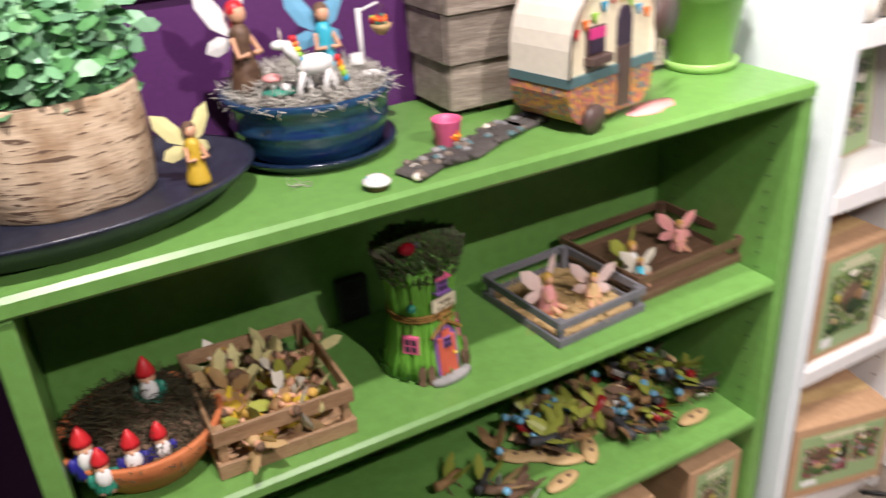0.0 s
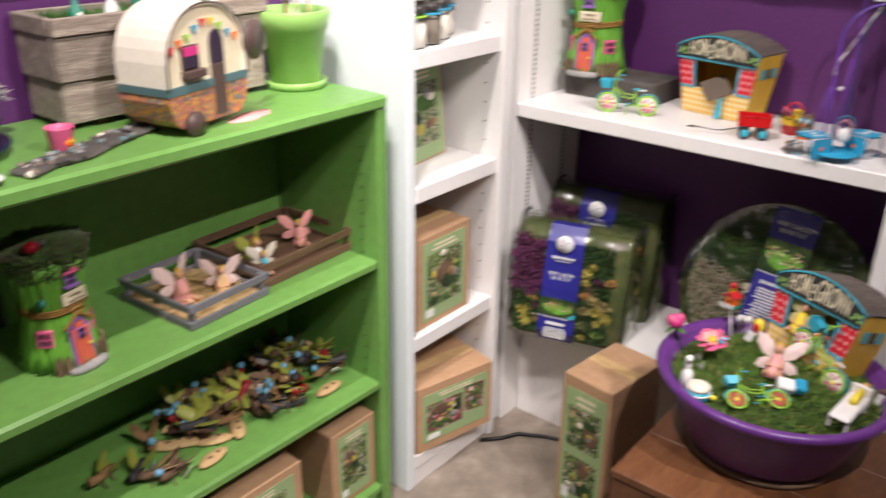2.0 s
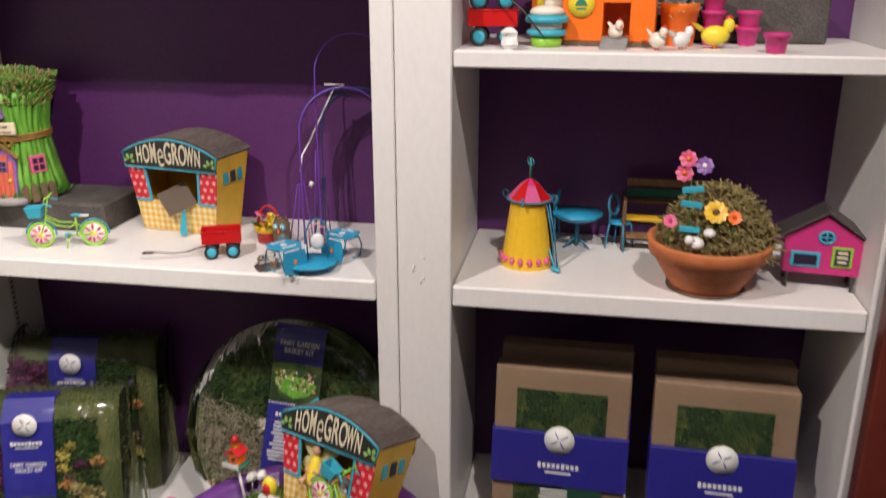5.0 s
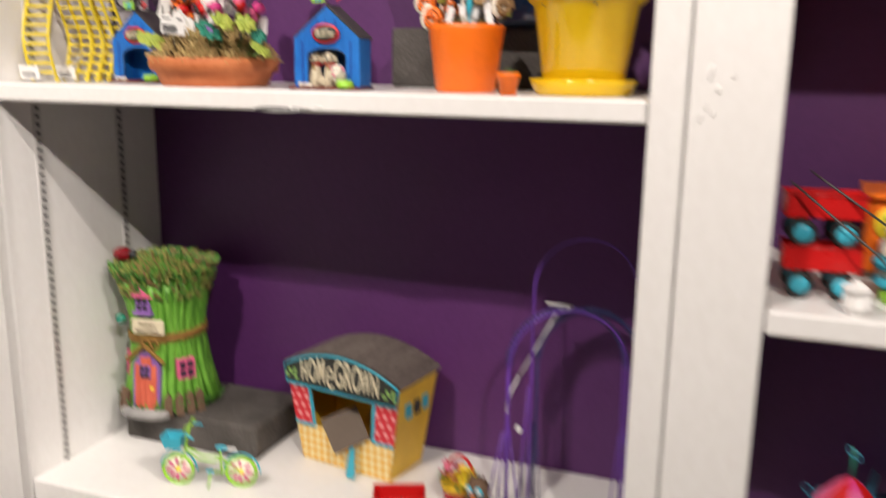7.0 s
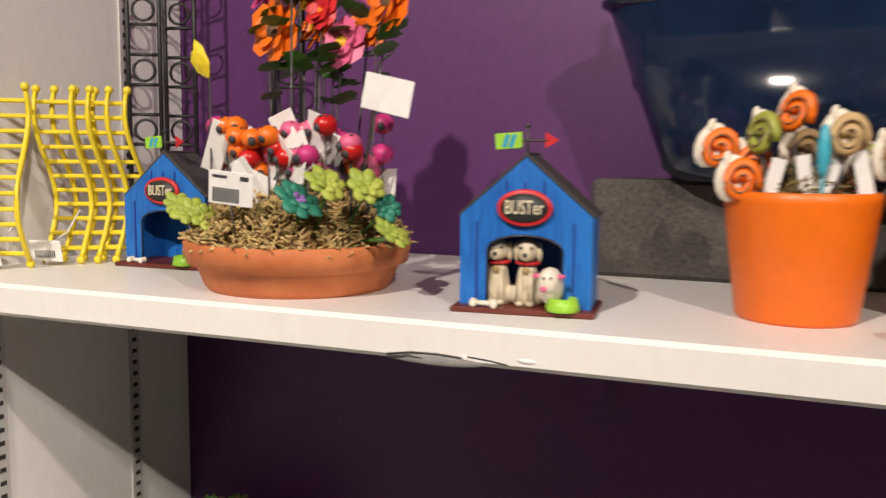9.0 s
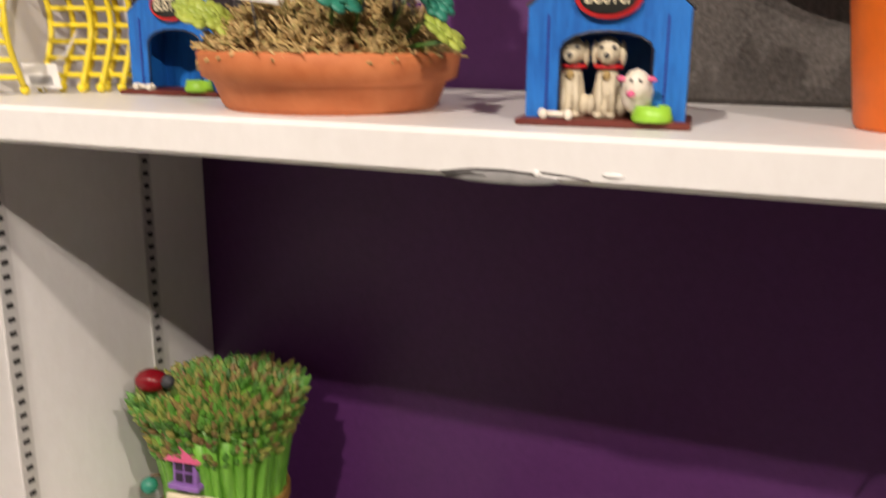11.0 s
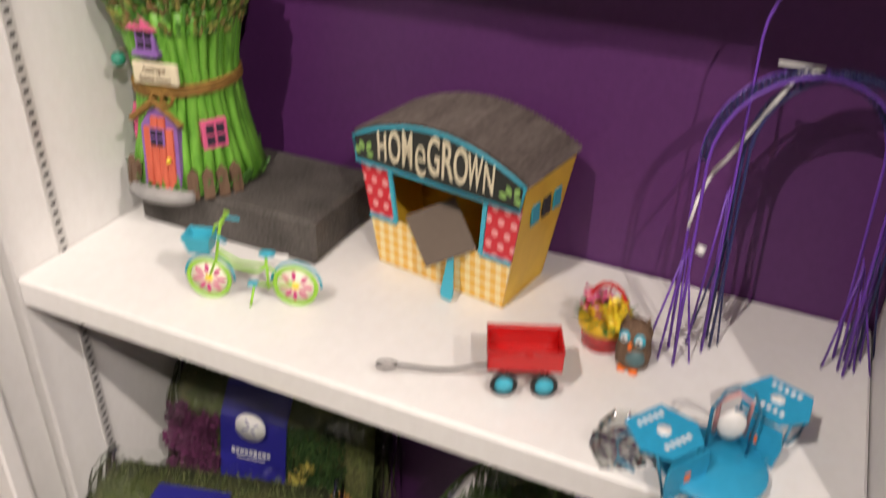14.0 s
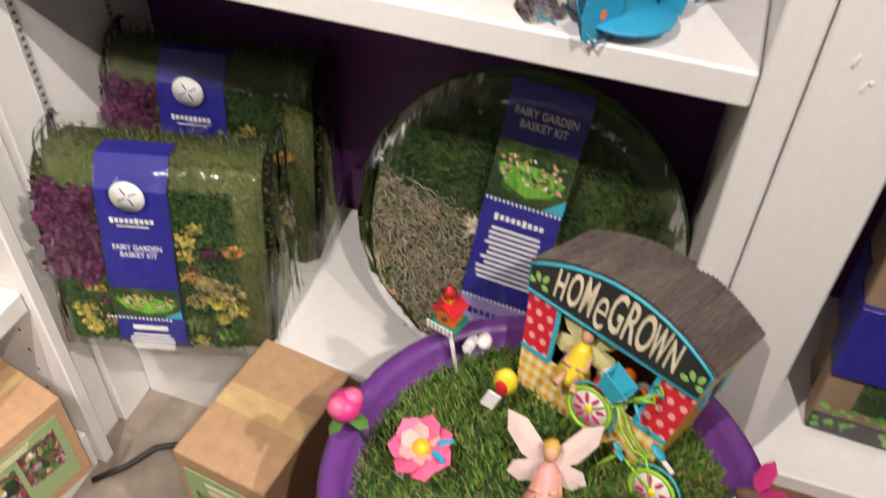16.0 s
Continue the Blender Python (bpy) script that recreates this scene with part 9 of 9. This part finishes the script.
for x, y, turn, dress, wing, s, lab in ((0.875, 1.075, 15, "soft_pink", "wing", 1.25, "pink fairy figurine with pale wings in a grey crate"), (0.955, 1.045, -30, "peanut", "wing", 1.05, "brown fairy figurine with pink wings in a grey crate"), (1.085, 1.09, 20, "tag", "leafy_wing", 1.2, "white fairy figurine with green wings in a brown crate"), (1.075, 1.055, -20, "sky", "ivory", 0.9, "small pale fairy figurine in a brown crate"), (1.235, 1.12, -20, "soft_pink", "soft_pink", 1.05, "pink fairy figurine with wide pink wings in a brown crate")):
    fairy(pose(x, y, GM + 0.0075, 0, 0, turn), dress, wing, lab, s, "hair", "fairy figurines", True)

# ---- green bookcase, lower shelf: heaped insect figurines ----


def twig_sled(where, label):
    b = mesher("peanut").ball(0, 0, 0.008, 0.043, 0.018, 0.0085, 16, 6).use(M["bark"]).ball(-0.01, -0.002, 0.0135, 0.008, 0.006, 0.004).ball(0.014, -0.002, 0.0135, 0.007, 0.006, 0.004)
    return solid("twig_base", b, where, label, "figurine", "carved wood pieces")


def leaf_bug(where, label, kind_):
    """A little insect or elf made of twig and leaf wings."""
    bug = thing("insect_figurine", where @ Matrix.Diagonal((1.25, 1.25, 1.25, 1)), label, "figurine", "insect figurines")
    body = ("twig", "bark", "ink", "bark", "twig", "oxblood", "ink")[kind_ % 7]
    part("body", mesher(body).tube([(0.024, 0, 0.011), (0.008, 0, 0.013), (-0.01, 0, 0.013), (-0.022, 0, 0.016), (-0.031, 0, 0.02)], 0.0078, 8), bug)
    wing = ("leafy_wing", "twig", "leafy_wing", "peanut", "bark", "leafy_wing")[kind_ % 6]
    for s in (-1, 1):
        part("wing", mesher(wing).petal((-0.008, s * 0.004, 0.016), (0.036, s * 0.022, 0.034), 0.0095, 0.0012), bug)
        part("wing", mesher(wing).petal((-0.004, s * 0.004, 0.014), (0.032, s * 0.014, 0.018), 0.0065, 0.0008), bug)
    for k in range(2):
        part("leg", mesher("bark").tube([(-0.014 + k * 0.022, -0.018, 0.0), (-0.012 + k * 0.02, -0.004, 0.01), (-0.012 + k * 0.02, 0.004, 0.01), (-0.014 + k * 0.022, 0.018, 0.0)], 0.0014, 4), bug)
    if kind_ % 3 == 1:
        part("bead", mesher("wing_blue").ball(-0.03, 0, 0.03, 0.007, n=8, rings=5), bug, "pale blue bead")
    if kind_ % 4 == 2:
        part("tag", mesher("tag").box(0.01, -0.02, 0.012, 0.02, 0.001, 0.014, 0.0003, (30, 0, 20)), bug, "white paper tag")
    return bug


for n in range(74):
    u = rnd.random()
    x, y = 0.86 + 0.4 * u, 1.0 + 0.2 * rnd.random() + 0.02 * math.sin(u * 9)
    if y < 1.0 + 0.05 * (1 - u) and u < 0.4:
        y += 0.06
    m = pose(x, y, GL + 0.001 + 0.016 * (n % 3), rnd.uniform(-25, 25), rnd.uniform(-25, 25), rnd.uniform(0, 360))
    leaf_bug(m, ("brown twig insect figurine heaped with others", "dark twig figurine with blue beads and leaf wings", "red and green insect figurine heaped with others", "green winged insect figurine heaped with others")[n % 4], n)
for x, y, turn in ((0.845, 0.985, 12), (0.84, 1.075, 140), (0.8, 1.1, 130), (0.885, 1.035, 150), (0.9, 1.08, 20), (0.945, 1.03, 60), (1.19, 0.992, 5), (0.98, 1.1, 100)):
    twig_sled(pose(x, y, GL, 0, 0, turn), "oval pale wood slice with dark seeds on the green shelf")
for x, y, turn, k in ((0.66, 1.1, 20, 0), (0.715, 1.06, 40, 2), (0.735, 1.02, -20, 3), (0.785, 1.13, 70, 7), (0.76, 1.0, 10, 10)):
    leaf_bug(pose(x, y, GL, 0, 0, turn), "single winged insect figurine lying on the green shelf", k)

# ---- boxes ----
carton(pose(0.885, 0.945, 0.076, 0, 0, 0), 0.33, 0.24, 0.215, "wide printed cardboard box on the bottom green shelf", "photo", (0.85, 0.8))
carton(pose(1.222, 0.945, 0.076, 0, 0, 0), 0.15, 0.22, 0.222, "tall printed cardboard box on the bottom green shelf", "photo", (0.72, 0.86))
carton(pose(1.552, 0.93, 0.467, 0, 0, 0), 0.215, 0.16, 0.255, "printed cardboard box on a white shelf", "photo", (0.8, 0.86))
carton(pose(1.556, 0.885, 0.101, 0, 0, -13), 0.262, 0.19, 0.205, "printed cardboard box jutting off the lowest white shelf", "photo_rose", (0.86, 0.74), True)
b = carton(pose(1.575, 1.03, 0.87, -5, 0, 8), 0.25, 0.035, 0.245, "flat printed box propped on a white shelf", "photo", (0.94, 0.95))
carton(pose(1.60, 0.512, 0, 0, 0, -97), 0.146, 0.218, 0.415, "tall cardboard box with two pictures on the floor", "photo", (0.84, 0.84), "tall")


def jar(where, mat, label, ribbon="aqua"):
    j = thing("glass_jar", where, label, "jar", "craft jars")
    part("contents", mesher(mat).lathe([(0.024, 0.003), (0.0265, 0.006), (0.0265, 0.055), (0.001, 0.057)], 20), j)
    g = part("glass", mesher("jar").lathe([(0.026, 0.001), (0.028, 0.005), (0.028, 0.068), (0.022, 0.076), (0.022, 0.08)], 24), j, "clear glass")
    g.visible_shadow = False
    part("lid", mesher("lid").lathe([(0.0235, 0.078), (0.0245, 0.08), (0.0245, 0.09), (0.023, 0.092), (0.001, 0.092)], 24), j, "dark metal lid")
    part("ribbon", mesher(ribbon).ring(0, 0, 0.07, 0.0265, 0.0028, 24), j, "coloured cord")


for x, y, mat, rib in ((1.452, 0.945, "sand", "lime"), (1.514, 0.955, "pebble", "aqua"), (1.49, 1.02, "pebble", "hat"), (1.585, 0.985, "sand", "aqua"), (1.645, 1.02, "sand", "aqua"), (1.56, 1.06, "sand", "lime"), (1.62, 1.1, "pebble", "hat")):
    jar(pose(x, y, 1.188), mat, "glass craft jar of " + ("pale sand" if mat == "sand" else "dark pebbles") + " with dark lid", rib)
for x, y, mat, rib in ((1.5, 0.985, "sand", "hat"), (1.6, 1.03, "sand", "aqua")):
    jar(pose(x, y, 1.2815), mat, "glass craft jar stacked on others", rib)

# ---- floor ----
t = thing("wooden_box_table", pose(1.5775, 0.0325, 0), "brown stained timber box used as a low table", "box table")
for k in range(3):
    x0 = -0.2525 + k * 0.1685
    part("top_board", mesher("timber").span(x0, x0 + 0.1675, -0.2675, 0.2675, 0.41, 0.43, 0.002), t)
for s, w in ((-1, 0.535), (1, 0.535)):
    part("side_board", mesher("timber").span(min(s * 0.25, s * 0.232), max(s * 0.25, s * 0.232), -0.265, 0.265, 0, 0.409, 0.002), t)
    part("side_board", mesher("timber").span(-0.231, 0.231, min(s * 0.265, s * 0.247), max(s * 0.265, s * 0.247), 0, 0.409, 0.002), t)
PC = Vector((1.612, 0.095, 0.43))
p = thing("purple_basin", Matrix.Translation(PC), "round purple plastic planter filled with green moss", "planter")
part("drip_tray", mesher("bark").lathe([(0.15, 0), (0.158, 0.004), (0.158, 0.01), (0.15, 0.011), (0.001, 0.009)], 44), p, "dull brown drip tray")
part("basin", mesher("basin").lathe([(0.14, 0.012), (0.15, 0.016), (0.163, 0.03), (0.205, 0.135), (0.208, 0.152), (0.221, 0.155), (0.236, 0.166), (0.239, 0.177), (0.233, 0.184), (0.222, 0.183), (0.212, 0.175), (0.206, 0.15), (0.001, 0.145)], 56), p, "purple plastic with a rolled rim")
part("soil", mound(mesher("moss"), 0, 0, 0.21, 0.148, 0.022), p)
tagged(part("green_moss", mesher("blades").fluff(15000, dome(0, 0, 0.207, 0.148, 0.024, rnd), 0.013, 0.0013, rnd, 0.9), p, "lush green moss with brown patches"), kind="stuff")
MZ = 0.43 + 0.163
STALL = pose(1.704, 0.082, MZ - 0.012, -16, 0, -114) @ Matrix.Diagonal((1, 1, 1.06, 1))
market_stall(STALL, "toy market stall reading homegrown, standing in mossy basin", False)
b = mesher("bark").box(0, 0, 0, 0.11, 0.04, 0.05, 0.002)
for k in range(30):
    b.use(M[("orange", "hat", "sky", "ivory", "stone", "tag", "peanut")[k % 7]]).ball(rnd.uniform(-0.05, 0.05), rnd.uniform(-0.024, 0.016), rnd.uniform(0.018, 0.04), rnd.uniform(0.006, 0.011))
solid("toy_produce", b, STALL @ Matrix.Translation((0.0, 0.034, 0.036)), "heap of toy fruit and jars inside the stall", "toy food")
fairy(STALL @ pose(-0.025, -0.004, 0.064, 0, 0, 12), "lemon", "wing_yellow", "yellow fairy figurine seated on the stall counter", 1.15, "bark", "fairy figurines", True)
bicycle(pose(1.688, 0.085, MZ + 0.038, -16, 24, -120), "lime toy bicycle with purple flower wheels leaning on the stall", 1.0)
fairy(pose(1.588, 0.092, MZ + 0.012, -30, 0, -82), "soft_pink", "wing", "pink fairy figurine with pale wings lying on moss", 1.25, "hair", "fairy figurines", True)
b = mesher("pink")
blossom(b, 0, 0, 0.02, 0.046, "pink", "yellow", 7, (0, -18, 0), 0.15, 0.52)
blossom(b, 0, 0, 0.022, 0.032, "soft_pink", "yellow", 7, (0, -18, 26), 0.2, 0.5)
b.use(M["aqua"]).box(0.012, -0.03, 0.032, 0.008, 0.022, 0.006, 0.002, (0, 0, 30)).box(-0.012, -0.028, 0.032, 0.008, 0.022, 0.006, 0.002, (0, 0, -30))
b.use(M["leaf_small"]).tube([(0, 0, -0.034), (0, 0, 0.02)], 0.002)
solid("toy_flower", b, pose(1.588, 0.225, MZ + 0.034) @ Matrix.Diagonal((0.77, 0.77, 0.85, 1)), "large pink toy flower with blue bits on moss", "toy flower")
b = mesher("magenta").ball(0, 0, 0.03, 0.02, 0.02, 0.015).use(M["pink"]).ball(-0.008, 0.004, 0.036, 0.012).ball(0.008, -0.006, 0.036, 0.012).use(M["leaf_small"]).petal((0, 0, 0.02), (-0.028, 0.006, 0.01), 0.012, 0.001).petal((0, 0, 0.02), (-0.006, -0.03, 0.01), 0.012, 0.001).tube([(0.008, -0.02, -0.04), (0, 0, 0.025)], 0.002)
solid("toy_rose", b, pose(1.604, 0.318, MZ + 0.03), "magenta toy rose at the rim of the basin", "toy flower")
b = mesher("tag").tube([(-0.01, -0.022, -0.022), (0, 0, 0.05)], 0.0028).use(M["emerald"]).box(0, 0, 0.052, 0.036, 0.036, 0.004, 0.001).use(M["tag"])
for k in range(7):
    b.box(-0.019, -0.016 + k * 0.0053, 0.058, 0.002, 0.004, 0.011, 0.0005)
b.use(M["orange"]).box(0.002, 0, 0.065, 0.022, 0.024, 0.022, 0.002).use(M["hat"]).box(0.002, 0.008, 0.081, 0.03, 0.02, 0.004, 0.001, (-38, 0, 0)).box(0.002, -0.008, 0.081, 0.03, 0.02, 0.004, 0.001, (38, 0, 0)).use(M["yellow"]).box(0.002, 0.002, 0.094, 0.012, 0.012, 0.014, 0.001).use(M["hat"]).lathe([(0.012, 0.1), (0.001, 0.112)], 4)
b.use(M["ink"]).ball(-0.0095, 0, 0.066, 0.0035)
solid("birdhouse_pick", b, pose(1.752, 0.252, MZ + 0.01, 0, 0, -15), "tiny orange and red birdhouse on a white stake", "plant pick")
b = mesher("tag").box(0, 0, 0.03, 0.03, 0.012, 0.02, 0.006, (20, 30, 0)).ball(0.012, -0.014, 0.028, 0.012, 0.009, 0.008).tube([(0, 0, 0), (0, 0, 0.024)], 0.001)
solid("paper_tag", b, pose(1.745, 0.222, MZ + 0.012), "white crumpled price tag in the moss", "price tag")
b = mesher("lemon").ball(0, 0, 0.045, 0.011, 0.014, 0.02).use(M["hat"]).ball(-0.006, 0.002, 0.043, 0.008, 0.008, 0.014).use(M["tag"]).box(-0.012, 0.012, 0.022, 0.003, 0.016, 0.024, 0.001, (20, 10, 0)).use(M["iron"]).tube([(0, 0, -0.03), (0, 0, 0.03)], 0.0012)
solid("tulip_pick", b, pose(1.69, 0.165, MZ + 0.02), "yellow and red toy tulip with a tag", "plant pick")


def toy_bed():
    t = thing("toy_bed", pose(1.55, -0.064, MZ + 0.004, 0, 4, -95) @ Matrix.Diagonal((0.95, 1.3, 1.05, 1)), "small white toy bench bed with a yellow doll", "toy bed")
    part("mattress", mesher("tag").box(0, 0, 0.026, 0.04, 0.084, 0.008, 0.003), t)
    part("headboard", mesher("tag").box(0, 0.042, 0.03, 0.042, 0.005, 0.04, 0.002), t)
    for x in (-0.017, 0.017):
        for y in (-0.036, 0.036):
            part("leg", mesher("tag").box(x, y, 0.011, 0.005, 0.005, 0.022, 0.001), t)


toy_bed()
b = mesher("lemon").tube([(0, -0.02, 0.006), (0, 0.03, 0.008)], 0.008, 8).use(M["skin"]).ball(0, 0.04, 0.01, 0.008).use(M["hair"]).ball(0, 0.044, 0.012, 0.008)
solid("doll_figurine", b, pose(1.575, -0.07, MZ + 0.036, 0, 4, -95), "yellow doll figurine lying on the white toy bed", "figurine")
bicycle(pose(1.445, 0.103, MZ + 0.008, -62, 0, -50), "teal toy bicycle lying tilted on the moss", 0.78, "hat")
b = mesher("tag").box(0, 0, 0.03, 0.034, 0.028, 0.02, 0.003, (25, 10, 0)).use(M["aqua"]).box(0.026, -0.006, 0.034, 0.022, 0.028, 0.02, 0.003, (25, 10, 0)).tube([(0, 0, -0.004), (0, 0, 0.024)], 0.0015)
solid("toy_mailbox", b, pose(1.55, 0.054, MZ, 0, 0, -60), "white and blue toy mailbox tilted in the moss", "toy mailbox")
b = mesher("sky").lathe([(0.022, 0), (0.024, 0.004), (0.024, 0.018), (0.02, 0.019)], 18).use(M["ivory"]).lathe([(0.023, 0.018), (0.024, 0.026), (0.016, 0.031), (0.001, 0.032)], 18).ring(0, 0, 0.012, 0.0245, 0.002, 20).use(M["tag"]).ball(0.02, 0.034, 0.02, 0.012, 0.013, 0.026).ball(0.02, 0.035, 0.05, 0.007, 0.007, 0.016).ball(0.016, 0.032, 0.068, 0.009, 0.008, 0.008).use(M["lemon"]).ball(0.006, -0.03, 0.006, 0.006)
solid("goose_tub_figurine", b, pose(1.447, 0.19, MZ - 0.002), "white goose figurine beside a cream and teal tub", "figurine")
b = mesher("bark").ball(0, 0, 0.02, 0.008, 0.02, 0.008).use(M["magenta"]).petal((0, 0, 0.024), (0.03, -0.012, 0.05), 0.014, 0.001).petal((0, 0, 0.024), (-0.01, -0.03, 0.046), 0.014, 0.001).use(M["tag"]).box(-0.006, 0.016, 0.002, 0.004, 0.012, 0.026, 0.001, (18, 0, 0)).use(M["iron"]).tube([(0, 0, -0.012), (0, 0, 0.02)], 0.001)
solid("butterfly_pick", b, pose(1.672, -0.112, MZ), "dark red butterfly pick at the rim", "plant pick", "butterfly picks")
for x, y in ((1.575, 0.24), (1.54, 0.22), (1.66, 0.09)):
    b = mesher("tag").petal((0, 0, 0), (0.006, 0.004, 0.024), 0.007, 0.001).petal((0, 0, 0.002), (-0.004, 0.01, 0.02), 0.006, 0.001)
    solid("paper_scrap", b, pose(x, y, MZ), "small white paper scrap in the moss", "price tag", "paper scraps")

pf = thing("picket_fence", pose(1.6, -0.52, 0), "low purple painted wooden picket fence on the floor", "fence")
for y, top, cut in ((0.145, 0.575, 1), (0.045, 0.675, 0), (-0.045, 0.69, 0), (-0.148, 0.655, -1), (-0.24, 0.57, -1)):
    b = mesher("fence")
    b.m = pose(-0.012, y, 0, 0, 0, 90)
    w = 0.027
    outline = [(-w, 0.02), (w, 0.02), (w, top - (0.055 if cut > 0 else 0.012 if not cut else 0.0)), (w * 0.6, top), (-w * 0.6, top - 0.004), (-w, top - (0.055 if cut < 0 else 0.012 if not cut else 0.0))]
    if cut > 0:
        outline = [(-w, 0.02), (w, 0.02), (w, top), (w * 0.8, top + 0.004), (-w, top - 0.07)]
    if cut < 0:
        outline = [(-w, 0.02), (w, 0.02), (w, top - 0.07), (-w * 0.8, top + 0.004), (-w, top)]
    part("picket", b.prism(outline, -0.009, 0.009), pf)
for z in (0.12, 0.42):
    part("rail", mesher("fence").span(0.0, 0.018, -0.275, 0.185, z, z + 0.055, 0.003), pf)
for y in (0.12, -0.21):
    part("foot", mesher("fence").span(0.0, 0.12, y - 0.02, y + 0.02, 0, 0.04, 0.003), pf)
cable = mesher("cable").tube([(1.70, 0.9, 0.006), (1.745, 0.86, 0.006), (1.8, 0.83, 0.006), (1.84, 0.76, 0.006), (1.87, 0.68, 0.006), (1.885, 0.6, 0.006), (1.89, 0.5, 0.006)], 0.006, 8)
solid("power_cable", cable, Matrix(), "black power cable lying on the concrete floor", "cable")
